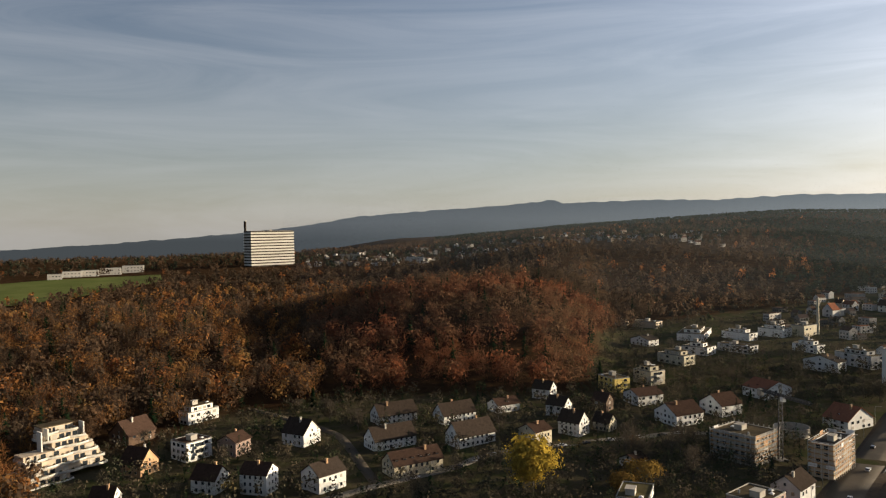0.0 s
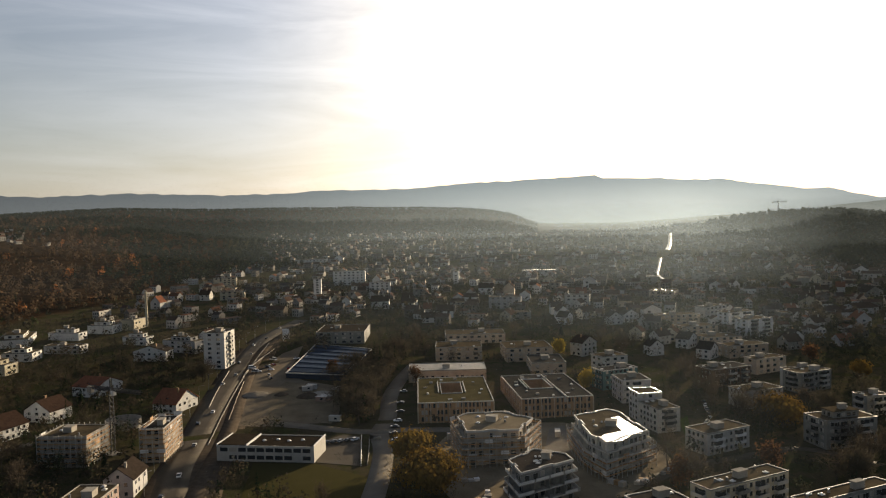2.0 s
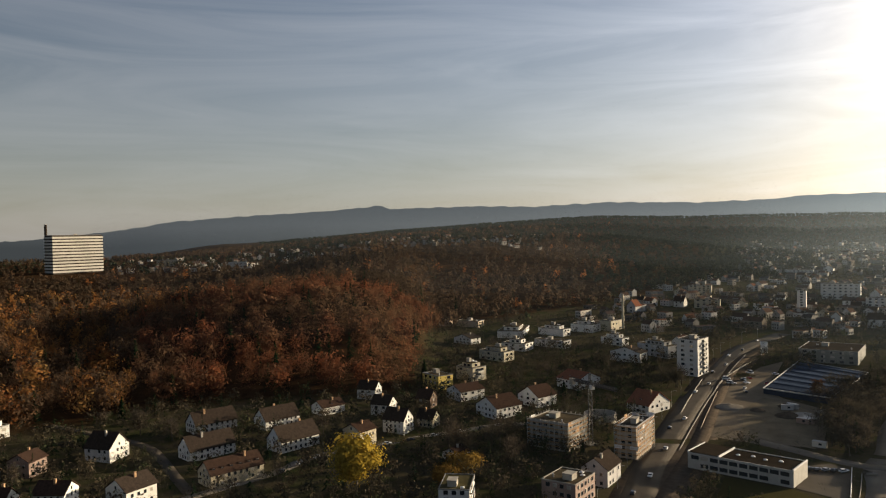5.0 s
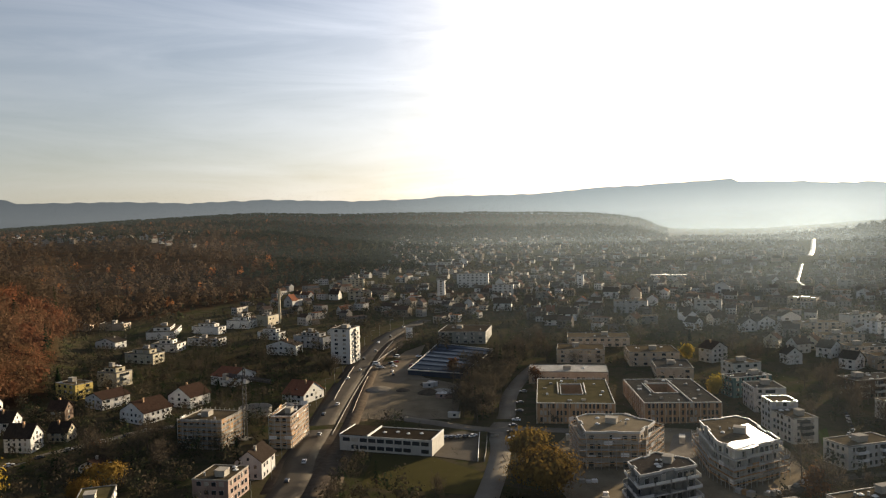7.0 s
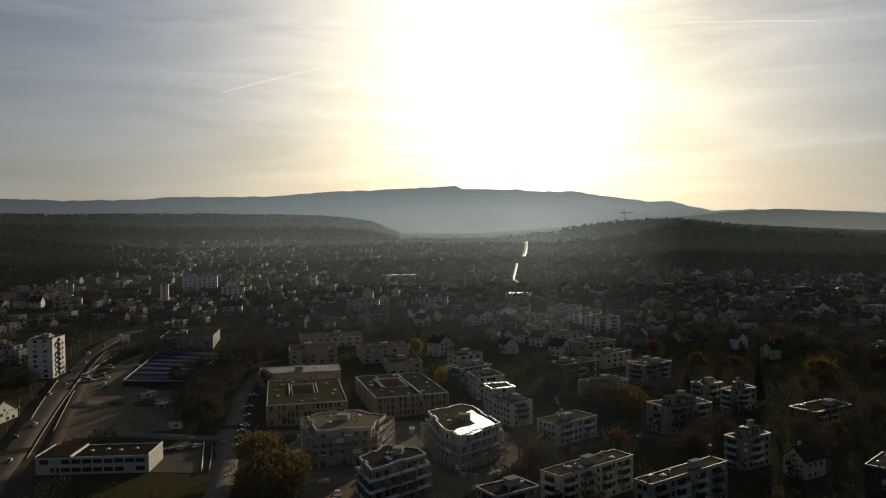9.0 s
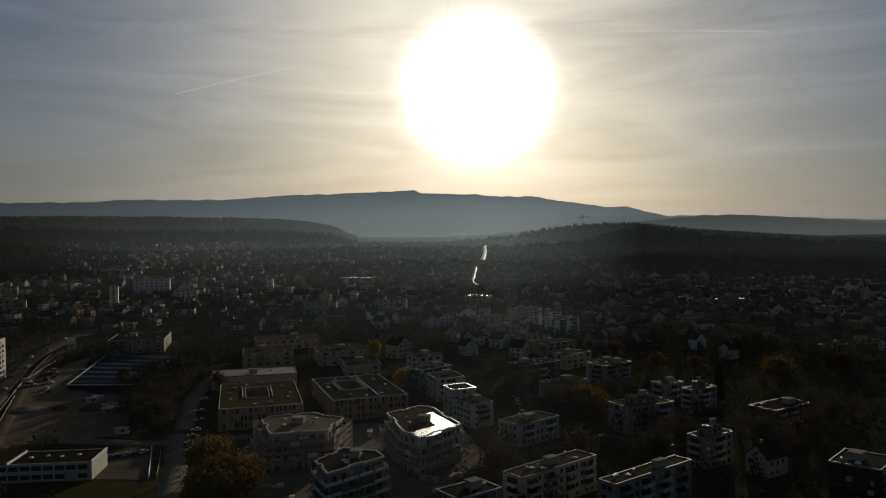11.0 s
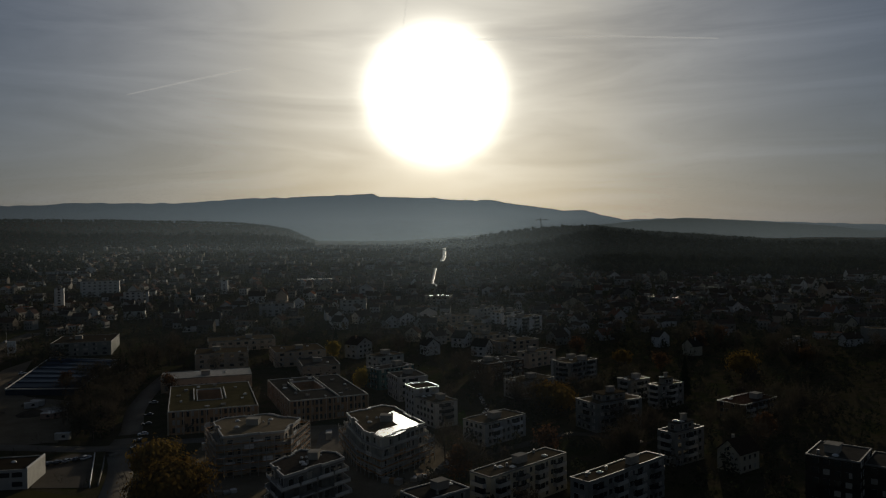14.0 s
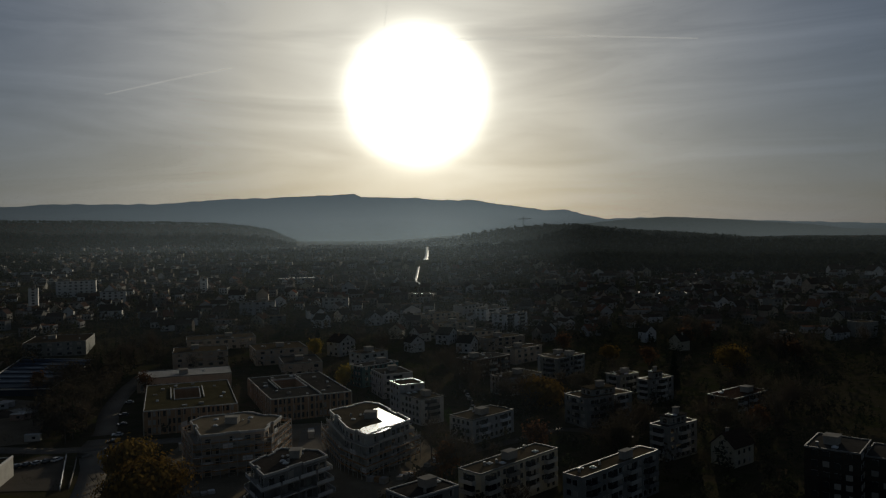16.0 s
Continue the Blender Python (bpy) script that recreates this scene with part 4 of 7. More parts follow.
# ---- town, building by building ----
block(-301.9, 433.7, 101.0, 17.7, 14.3, 4.6, 24.0, M_brightwhite, M_bitumen, "white eight-storey tower block with stacked balconies", seed=11, storeys=8, name='tower_block', balcony=1, ww=1.2, gap=1.4)
block(-356.6, 470.3, 84.6, 12.9, 30.2, 6.4, 9.0, M_grey, M_gravel, "grey three-storey flat-roofed apartment block", seed=12, storeys=3, attic=0.6)
gable(-360.2, 439.7, 101.4, 11.8, 23.8, 5.9, 7.0, 3.5, M_brightwhite, M_slate, "white apartment house with a dark hipped roof", seed=13, along='x', dormers=2, storeys=2)
block(-410.7, 485.6, 93.5, 9.7, 21.1, 8.0, 6.0, M_brightwhite, M_gravel, "white two-storey flat-roofed house", seed=14, storeys=2, attic=0.6)
block(-462.2, 542.5, 97.3, 18.5, 12.3, 10.4, 9.0, M_cream, M_gravel, "cream boiler house beside a tall chimney", seed=15, storeys=2, name='boiler_house')
block(-474.4, 521.7, 102.7, 15.5, 22.0, 10.1, 7.0, M_brightwhite, M_gravel, "pale two-storey terrace block by the wood", seed=16, storeys=2, attic=0.6)
block(-480.7, 487.2, 97.6, 11.1, 27.2, 9.5, 6.0, M_brightwhite, M_gravel, "pale flat-roofed house with a set-back attic", seed=17, storeys=2, attic=0.6)
block(-508.0, 463.1, 128.2, 44.3, 22.3, 9.2, 6.0, M_brightwhite, M_gravel, "long white terrace below the wood", seed=18, storeys=2, attic=0.6)
block(-440.1, 442.9, 100.3, 10.7, 28.5, 7.6, 6.0, M_grey, M_gravel, "grey flat-roofed terrace house", seed=19, storeys=2)
block(-450.8, 413.6, 109.3, 14.2, 21.2, 7.2, 6.0, M_brightwhite, M_gravel, "white terrace house with roof garden", seed=20, storeys=2, attic=0.5)
block(-432.7, 374.9, 97.9, 12.2, 24.3, 5.9, 7.0, M_cream, M_gravel, "cream two-storey flat-roofed block", seed=21, storeys=2, attic=0.6)
block(-597.1, 450.2, 129.2, 14.4, 18.4, 11.6, 6.0, M_tan, M_gravel, "tan block at the edge of the wood", seed=22, storeys=2)
block(-572.6, 465.7, 111.9, 12.6, 24.3, 11.2, 6.0, M_tan, M_gravel, "long tan block at the edge of the wood", seed=23, storeys=2)
gable(-502.7, 404.1, 98.8, 12.2, 19.3, 8.3, 5.0, 3.0, M_brightwhite, M_slate, "small white house below the wood", seed=24, along='x')
block(-393.0, 316.4, 94.8, 12.6, 15.8, 3.9, 9.0, M_cream, M_gravel, "cream stepped apartment block with balconies", seed=25, storeys=3, attic=0.6, balcony=1)
block(-389.5, 285.5, 88.0, 11.4, 17.6, 3.2, 9.0, M_yellow, M_gravel, "bright yellow three-storey house", seed=26, storeys=3, ww=1.1, name='house')
gable(-356.1, 281.0, 86.8, 17.5, 14.5, 2.2, 6.0, 3.0, M_brightwhite, M_tile, "white row house with a brown tiled roof", seed=27, along='x')
gable(-315.4, 271.2, 89.6, 18.3, 17.3, 1.0, 6.0, 5.0, M_brightwhite, M_tile, "large white house with a steep brown tiled roof", seed=28, along='x', storeys=2, ww=1.3)
gable(-317.2, 302.8, 91.8, 15.3, 16.1, 1.8, 6.0, 5.0, M_brightwhite, M_tile, "white twin house with a brown tiled roof", seed=29, along='x', storeys=2)
gable(-330.4, 352.7, 88.1, 20.3, 17.9, 3.1, 6.0, 4.0, M_brightwhite, M_redtile, "white house with an orange tiled roof patch", seed=30, along='y', dormers=1)
gable(-265.2, 337.5, 90.8, 19.1, 14.5, 1.4, 5.0, 6.0, M_brightwhite, M_redtile, "house with a broad red tiled roof and white gable", seed=31, along='y', dormers=1)
# grey render on a white house: its gable's shade is in the colour
gable(-205.4, 227.9, 109.7, 15.0, 11.0, 0.0, 7.0, 4.0, M_grey, M_darktile, "white house with a plain gable beside the building site", seed=32, along='x')
block(-198.9, 201.7, 106.8, 17.0, 13.9, 0.0, 9.0, M_pink, M_gravel, "pinkish flat-roofed corner block with parapet", seed=33, storeys=3, rim=M_concrete)
gable(-396, 238, 122, 9.5, 12, 2.4, 6.5, 4.2, M_brightwhite, M_darktile, "white gabled row house end", seed=34, along='y', ww=0.9)
gable(-359, 224, 118, 9.5, 11.5, 1.3, 6.5, 4.2, M_brightwhite, M_darktile, "white gabled row house in the middle", seed=35, along='y', ww=0.9)
gable(-326, 211, 114, 10, 12.5, 0.3, 7.0, 5.0, M_brightwhite, M_darktile, "white gabled row house with small windows", seed=36, along='y', ww=0.9, storeys=3)
gable(-324, 229, 114, 8, 9.5, 0.2, 5.0, 3.8, M_cream, M_darktile, "small cream house with dark gable roof", seed=37, along='y')
gable(-355.2, 251.1, 115.2, 8.5, 9.0, 1.8, 6.0, 4.0, M_wood, M_tile, "brown timber-clad house with gable roof", seed=38, along='y', storeys=2)
block(-223.9, 167.7, 133.8, 18.2, 11.5, 0.0, 8.0, M_brightwhite, M_moss, "white-rimmed planted flat roof on a low block", seed=39, storeys=3)
gable(-267.5, 202.1, 107.5, 8.5, 9.0, 0.0, 4.0, 2.0, M_brightwhite, M_tile, "white garden house among trees", seed=40, along='x', storeys=1)
block(-254.1, 254.3, 104.9, 19.1, 19.9, 0.0, 13.0, M_concrete, M_gravel, "concrete shell of a new block wrapped in scaffolding", seed=41, storeys=4, name='building_shell', extras=5, rim=M_concrete)
scaffold(bpy.data.objects["building_shell"], rect_pts(19.1, 19.9), 13)
block(-222.5, 271.2, 110.5, 23.2, 8.7, 0.0, 14.0, M_tan, M_bitumen, "new block behind orange-planked scaffolding", seed=42, storeys=5, name='scaffolded_block', extras=6, rim=M_rim)
scaffold(bpy.data.objects["scaffolded_block"], rect_pts(23.2, 8.7), 14)
block(-173.2, 281.0, 10.0, 43.0, 17.0, 0.0, 6.4, M_white, M_hallroof, "long white low hall with ribbon windows and dark roof", seed=43, storeys=2, ww=3.4, wh=1.7, gap=0.35, name='hall', extras=0, rim=M_rim)
block(-120.3, 378.2, 19.7, 37.7, 59.1, 0.0, 10.0, M_brick, M_moss, "brick school with pilasters and a planted courtyard roof", seed=44, storeys=3, ww=1.1, wh=2.2, gap=0.9, name='school', extras=5, rim=M_rim, court=(-1, 3, 11, 26), fins=3.1)
block(-74.6, 396.6, 23.9, 36.8, 56.6, 0.0, 10.0, M_brick, M_bitumen, "brick school wing with a dark courtyard roof", seed=45, storeys=3, ww=1.1, wh=2.2, gap=0.9, name='school', extras=6, rim=M_rim, court=(-3, 5, 12, 24), fins=3.1)
block(-142.7, 438.7, 18.6, 46.9, 23.3, 2.5, 7.0, M_tan, M_coping, "long low sports hall with a pale metal roof", seed=46, storeys=1, name='sports_hall', extras=1, wh=3)
block(-152.6, 497.1, 17.2, 31.6, 24.6, 4.3, 9.0, M_tan, M_gravel, "tan three-storey block with a brown gravel roof", seed=47, storeys=3, ww=2.4, gap=0.6, band=1)
block(-107.1, 506.1, 21.4, 31.5, 29.4, 4.1, 9.0, M_tan, M_gravel, "tan school annexe with ribbon windows", seed=48, storeys=3, ww=2.4, gap=0.6, band=1)
block(-87.5, 473.4, 17.9, 21.6, 29.6, 3.0, 7.0, M_tan, M_bitumen, "low annexe with a dark flat roof", seed=49, storeys=2, ww=2.0)
block(-157.3, 556.2, 19.1, 45.0, 24.7, 6.1, 7.0, M_tan, M_gravel, "long tan block behind the school", seed=50, storeys=2, ww=2.0)
block(-41.1, 438.5, 41.5, 23.9, 11.0, 1.8, 11.0, M_teal, M_bitumen, "teal-clad block with a pale roof edge", seed=51, storeys=4, rim=M_rim)
block(-30.1, 412.7, 23.8, 15.7, 17.3, 1.0, 12.0, M_grey, M_bitumen, "grey apartment block with a shining roof edge", seed=52, storeys=4, rim=M_rim, balcony=1)
block(-20.8, 377.4, 26.6, 12.1, 12.0, 0.0, 14.0, M_grey, M_gravel, "narrow block with a bright white roof rim", seed=53, storeys=5, rim=M_wetrim, extras=0, name='narrow_block')
block(-13.8, 363.0, 34.4, 11.7, 17.0, 0.0, 11.0, M_white, M_gravel, "white four-storey block with a brown roof", seed=54, storeys=4, balcony=1)
block(11.3, 336.8, 44.5, 24.5, 12.6, 0.0, 9.0, M_white, M_gravel, "white three-storey block on the lawn", seed=55, storeys=3, ww=1.3, balcony=1)
block(32.7, 414.7, 36.3, 23.6, 12.8, 1.0, 9.0, M_white, M_gravel, "white three-storey flat-roofed apartment block", seed=56, storeys=3, ww=1.3)
block(-48.1, 478.7, 37.7, 18.0, 13.7, 3.1, 10.0, M_white, M_gravel, "white block with a brown gravel roof", seed=57, storeys=3)
gable(-69.9, 523.1, 57.0, 15.1, 10.8, 4.6, 9.0, 4.0, M_white, M_tile, "tall white house with a brown roof", seed=58, along='y', storeys=3)
block(35.2, 637.6, 42.7, 26.4, 12.2, 8.0, 14.0, M_frame, M_gravel, "bright white five-storey apartment block", seed=59, storeys=5, balcony=1, ww=1.0)
block(46.4, 606.4, 43.5, 25.8, 12.6, 7.0, 14.0, M_frame, M_gravel, "bright white apartment block with balconies", seed=60, storeys=5, balcony=1, ww=1.0)
block(18.2, 694.5, 51.7, 29.4, 10.7, 9.7, 10.0, M_white, M_gravel, "white apartment row further back", seed=61, storeys=3)
block(-9.5, 657.5, 24.9, 33.1, 16.8, 8.6, 8.0, M_tan, M_gravel, "long tan block with a flat roof", seed=62, storeys=3, extras=1)
block(4.3, 605.8, 30.0, 28.5, 17.4, 6.9, 8.0, M_tan, M_gravel, "tan flat-roofed housing block", seed=63, storeys=3, extras=1)
block(19.3, 564.5, 27.5, 27.2, 18.0, 5.6, 8.0, M_tan, M_gravel, "tan housing block with a brown roof", seed=64, storeys=3, extras=1)
block(33.9, 537.0, 32.2, 29.4, 14.5, 4.8, 8.0, M_tan, M_gravel, "brownish housing block among trees", seed=65, storeys=3, extras=1)
block(43.9, 491.0, 40.0, 23.3, 10.1, 3.5, 9.0, M_tan, M_gravel, "brownish three-storey housing block", seed=66, storeys=3, extras=1)
block(18.5, 457.8, 40.2, 27.7, 14.2, 2.3, 10.0, M_wood, M_bitumen, "dark-clad block with many roof vents", seed=67, storeys=3, extras=8, balcony=1)
block(59.4, 457.9, 33.3, 18.8, 10.2, 2.5, 10.0, M_white, M_gravel, "white block with balconies", seed=68, storeys=4, balcony=1)
block(-24.4, 819.4, -9.5, 25.7, 27.3, 13.6, 7.0, M_tan, M_gravel, "low hall with added strips for the roof's sun glints", seed=69, storeys=2, extras=0, name='market_hall')
block(-10.1, 237.2, 40.8, 16.7, 10.9, 0.0, 12.0, M_dimwhite, M_bitumen, "pale block with a dark roof and pale rim", seed=70, storeys=4, rim=M_rim, extras=5, balcony=2)
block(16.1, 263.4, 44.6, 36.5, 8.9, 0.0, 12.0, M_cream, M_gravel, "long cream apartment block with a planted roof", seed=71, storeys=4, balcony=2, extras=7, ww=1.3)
block(45.9, 255.0, 42.4, 38.6, 6.7, 0.0, 13.0, M_dimwhite, M_gravel, "long pale apartment block with a brown gravel roof", seed=72, storeys=4, extras=4, ww=1.6, gap=1.0, balcony=1)
block(78.7, 304.1, 36.7, 17.1, 7.7, 0.0, 12.0, M_dimwhite, M_bitumen, "square pale block with a glazed attic", seed=73, storeys=4, attic=0.55, balcony=2)
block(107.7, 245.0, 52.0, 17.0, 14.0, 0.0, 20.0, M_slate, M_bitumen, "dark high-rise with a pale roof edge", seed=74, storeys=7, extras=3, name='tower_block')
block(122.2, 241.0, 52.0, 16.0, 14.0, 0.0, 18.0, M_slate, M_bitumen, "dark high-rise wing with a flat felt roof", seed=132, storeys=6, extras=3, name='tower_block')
block(62.2, 356.2, 30.7, 25.3, 14.3, 0.0, 12.0, M_dimwhite, M_gravel, "pale apartment block with turret-like roof rooms", seed=75, storeys=4, balcony=2, attic=0.5)
block(84.2, 406.3, 34.0, 13.4, 9.1, 1.1, 10.0, M_dimwhite, M_gravel, "pale block with stepped balconies", seed=76, storeys=3, balcony=2)
block(96.2, 390.2, 35.9, 17.5, 7.1, 0.7, 11.0, M_dimwhite, M_gravel, "pale block with a round stair turret", seed=77, storeys=4, balcony=2, attic=0.4)
block(61.8, 450.7, 41.8, 23.1, 12.2, 2.2, 11.0, M_dimwhite, M_gravel, "pale block with deep balconies on every floor", seed=78, storeys=4, balcony=2)
block(127.7, 370.4, 38.4, 27.4, 13.4, 0.2, 8.0, M_wood, M_tile, "dark row of terraced flats", seed=79, storeys=3, balcony=1)
gable(96.3, 294.6, 36.5, 11.8, 9.0, 0.0, 7.0, 4.0, M_cream, M_tile, "cream house with a brown hipped roof", seed=80, along='x')
gable(65.8, 562.6, 36.9, 12.0, 10.6, 5.9, 6.0, 4.0, M_dimwhite, M_tile, "pale house among autumn trees", seed=81, along='x')
block(216.8, 528.8, 38.8, 19.3, 8.8, 6.0, 6.0, M_dimwhite, M_gravel, "pale flat-roofed villa in a garden", seed=82, storeys=2, balcony=1)
gable(167.9, 825.5, 39.7, 23.2, 11.2, 14.4, 6.0, 5.0, M_dimwhite, M_slate, "pale villa with a steep roof on the slope", seed=83, along='y')
block(183.7, 784.9, 42.1, 21.7, 15.1, 13.3, 7.0, M_cream, M_gravel, "cream villa on the slope", seed=84, storeys=2, balcony=1)
block(216.8, 761.1, 42.6, 31.5, 16.9, 12.7, 8.0, M_dimwhite, M_gravel, "pale villa with an attic on the slope", seed=85, storeys=2, attic=0.6, balcony=1)
block(278.6, 868.2, 38.2, 24.3, 14.0, 16.6, 6.0, M_grey, M_gravel, "grey villa below the wood", seed=86, storeys=2, balcony=1)
block(308.0, 841.7, 29.2, 19.7, 14.2, 16.2, 6.0, M_dimwhite, M_gravel, "long pale villa below the wood", seed=87, storeys=2, balcony=1)
block(334.1, 783.5, 31.4, 24.6, 12.9, 14.7, 6.0, M_dimwhite, M_gravel, "pale villa beside the wood", seed=88, storeys=2, balcony=1)
gable(139.2, 723.4, 33.7, 21.7, 19.7, 11.0, 6.0, 3.0, M_grey, M_tile, "grey house with a low roof", seed=89, along='x')
gable(-352, 120, 97, 23, 12, 0, 5.0, 5.5, M_brightwhite, M_darktile, "long white house with a big dark roof", seed=90, along='x', storeys=2, ww=1.1)
gable(-393, 138, 95, 23, 12, 1.2, 5.0, 5.5, M_brightwhite, M_darktile, "white house with a dark roof above the lane", seed=91, along='x', ww=1.1)
gable(-378, 168, 97, 21, 11.5, 0.9, 5.0, 5.5, M_brightwhite, M_darktile, "white house with a dark roof beside the wood", seed=92, along='x', ww=1.1)
gable(-337, 157, 98, 22, 12, 0, 5.5, 6.0, M_brightwhite, M_darktile, "long white house with a wide dark roof", seed=93, along='x', ww=1.2)
gable(-320, 184, 103, 11, 12, 0, 7.5, 3.0, M_cream, M_tile, "tall narrow cream house with shuttered windows", seed=94, along='x', storeys=2, ww=0.9, gap=1.2)
gable(-383, 202, 95, 15, 11, 1.6, 4.5, 3.0, M_brightwhite, M_tile, "low white house with a dormer below the wood", seed=95, along='x', storeys=1, dormers=1)
gable(-420, 5, 128, 17, 14, 1.5, 5.0, 6.5, M_wood, M_tile, "dark timber house with a broad brown roof", seed=131, along="x")
block(-445.0, 41.0, 118.0, 20.0, 9.0, 1.6, 7.0, M_brightwhite, M_gravel, "white modern villa with terraces", seed=96, storeys=2, attic=0.7, ww=2.2)
block(-379.0, 29.0, 118.0, 14.0, 12.5, 0.0, 9.0, M_brightwhite, M_tile, "white stepped terrace house", seed=97, storeys=3, ww=2.0, balcony=1)
gable(-378, 82, 125, 13, 14, 0.5, 6.0, 6.0, M_brightwhite, M_darktile, "white chalet with a wide dark roof", seed=98, along='y')
gable(-315, 48, 140, 10.5, 12, 0, 8.5, 3.5, M_brightwhite, M_tile, "white gabled house in a garden", seed=99, along='y', ww=0.9, storeys=3)
gable(-326, 30, 138, 10.5, 11.5, 0, 6.0, 4.5, M_brightwhite, M_tile, "small white gabled house", seed=100, along='y')
gable(-307, 73, 112, 14, 12, 0, 7.0, 4.0, M_brightwhite, M_darktile, "white villa with a dark tiled roof", seed=101, along='x')
gable(-366, 5, 132, 11, 12, 0, 5.5, 6.0, M_brick, M_tile, "red brick house with white bargeboards", seed=102, along='y')
gable(-376, 48.5, 130, 11, 11, 0, 7.0, 3.0, M_pink, M_tile, "pink house under bare trees", seed=103, along='x')
gable(-309, 114, 95, 24, 12, 0, 5.5, 4.5, M_cream, M_tile, "long house with a brown tiled roof", seed=104, along='x', dormers=6)
gable(-588.5, 0.4, 146.9, 8.5, 11.5, 6.8, 6.0, 4.0, M_cream, M_tile, "cream house at the edge of the wood", seed=105, along='y')
block(-670.5, -32.2, 149.5, 29.1, 15.1, 9.4, 6.0, M_red, M_gravel, "red terraced house in the wood", seed=106, storeys=2)
block(-699.2, -70.5, 166.6, 15.9, 6.0, 10.7, 8.0, M_brightwhite, M_gravel, "white block in the wood", seed=107, storeys=3)
gable(-319.0, -10.0, 153.8, 8.5, 9.0, 0.0, 6.0, 4.0, M_brightwhite, M_tile, "white gabled house on the slope", seed=108, along='y')
unfinished = many_sided([(-98.1, 308.9), (-87.2, 286.5), (-65.8, 294.6), (-63.7, 314.7), (-80.2, 323.4), (-95.5, 316.5)], 0.0, 14.0, 4, M_tan, M_yard, "unfinished terraced apartment building with a bare concrete roof", seed=109, band=M_concrete)
many_sided([(-63.0, 255.5), (-54.9, 241.2), (-38.6, 261.5), (-42.9, 268.9), (-56.4, 272.2)], 0.0, 14.0, 4, M_coping, M_slate, "terraced apartment building with white balcony bands and dark roof", seed=110, band=M_brightwhite)
shining = many_sided([(-49.1, 322.7), (-38.5, 294.3), (-30.1, 283.6), (-15.1, 305.4), (-29.0, 333.7), (-35.6, 337.6)], 0.0, 14.0, 4, M_white, M_gravel, "new terraced apartment building with a wet shining roof", seed=111, rim=M_wetrim)
block(-260.9, 542.3, 16.9, 37.3, 40.8, 6.5, 9.0, M_dimwhite, M_hallroof, "three-storey dark office block with grey window bands", seed=112, storeys=3, ww=2.6, gap=0.4, name='office_block')
block(-1549.0, 323.0, 104.0, 92.0, 30.0, 46.3, 68.0, M_slate, M_gravel, "white slab high-rise with long balcony bands", seed=113, name="hospital_tower", storeys=12, ww=4.0, wh=1.7, gap=0.5, band=1, extras=2)
block(-1430.3, -61.2, 88.5, 22.0, 9.0, 36.6, 11.0, M_white, M_gravel, "white terraced houses beyond the green field", seed=114, name="terrace_house", storeys=2, extras=0)
block(-1477.6, -35.5, 87.4, 30.7, 10.8, 38.3, 11.3, M_white, M_gravel, "white terraced houses beyond the green field", seed=115, name="terrace_house", storeys=2, extras=0)
block(-1488.0, -6.9, 86.3, 28.7, 10.0, 38.8, 11.3, M_white, M_gravel, "white terraced houses beyond the green field", seed=116, name="terrace_house", storeys=2, extras=0)
block(-1524.2, 27.2, 85.0, 35.4, 12.4, 40.3, 11.4, M_white, M_gravel, "white terraced houses beyond the green field", seed=117, name="terrace_house", storeys=2, extras=0)
block(-1560.9, 67.6, 83.5, 38.0, 13.3, 41.8, 11.6, M_white, M_gravel, "white terraced houses beyond the green field", seed=118, name="terrace_house", storeys=2, extras=0)
block(-1534.7, 489.2, 68.3, 39.3, 13.8, 50.6, 12.0, M_cream, M_gravel, "pale building on the wooded hilltop", seed=119, name="apartment_block", storeys=2, extras=1)
block(-1249.6, 512.9, 63.7, 35.8, 12.5, 48.5, 13.2, M_white, M_gravel, "white building on the wooded hilltop", seed=120, name="apartment_block", storeys=3, extras=1)
block(-410.8, 880.7, 21.0, 40.2, 14.1, 18.9, 17.4, M_brightwhite, M_gravel, "large pale block in the town centre", seed=121, name="apartment_block", storeys=5, extras=2)
block(-392.5, 756.6, 23.4, 8.3, 9.0, 15.1, 21.3, M_brightwhite, M_gravel, "narrow white tower in the town", seed=122, name="apartment_block", storeys=8, extras=1)
block(-274.7, 898.5, 13.0, 7.8, 9.0, 17.9, 16.9, M_brightwhite, M_gravel, "narrow white tower far off", seed=123, name="apartment_block", storeys=7, extras=1)
block(-567.2, 840.8, 30.0, 28.2, 9.9, 20.3, 9.9, M_cream, M_gravel, "cream block at the foot of the wood", seed=124, name="apartment_block", storeys=4, extras=1)
block(-482.8, 727.8, 29.6, 26.7, 9.3, 15.8, 8.5, M_cream, M_gravel, "cream apartment block by the chimney", seed=125, name="apartment_block", storeys=4, extras=1)
block(-601.5, 1143.7, 23.7, 52.9, 18.5, 29.0, 7.1, M_brightwhite, M_gravel, "long pale hall in the town", seed=126, name="apartment_block", storeys=2, extras=1)
block(-102.9, 735.9, 4.0, 23.9, 9.0, 11.7, 12.5, M_white, M_gravel, "white block with balconies in the middle distance", seed=127, name="apartment_block", storeys=4, extras=1)
block(-171.3, 721.0, 9.4, 31.0, 10.9, 11.6, 11.4, M_grey, M_gravel, "grey block in the middle distance", seed=128, name="apartment_block", storeys=4, extras=1)
block(-341.0, 812.9, 18.8, 24.4, 9.0, 16.1, 12.2, M_brightwhite, M_gravel, "white apartment block in the town", seed=129, name="apartment_block", storeys=4, extras=1)
block(122.5, 1816.9, -7.9, 37.1, 13.0, 48.6, 9.9, M_cream, M_gravel, "building on the eastern slope", seed=130, name="apartment_block", storeys=2, extras=0)

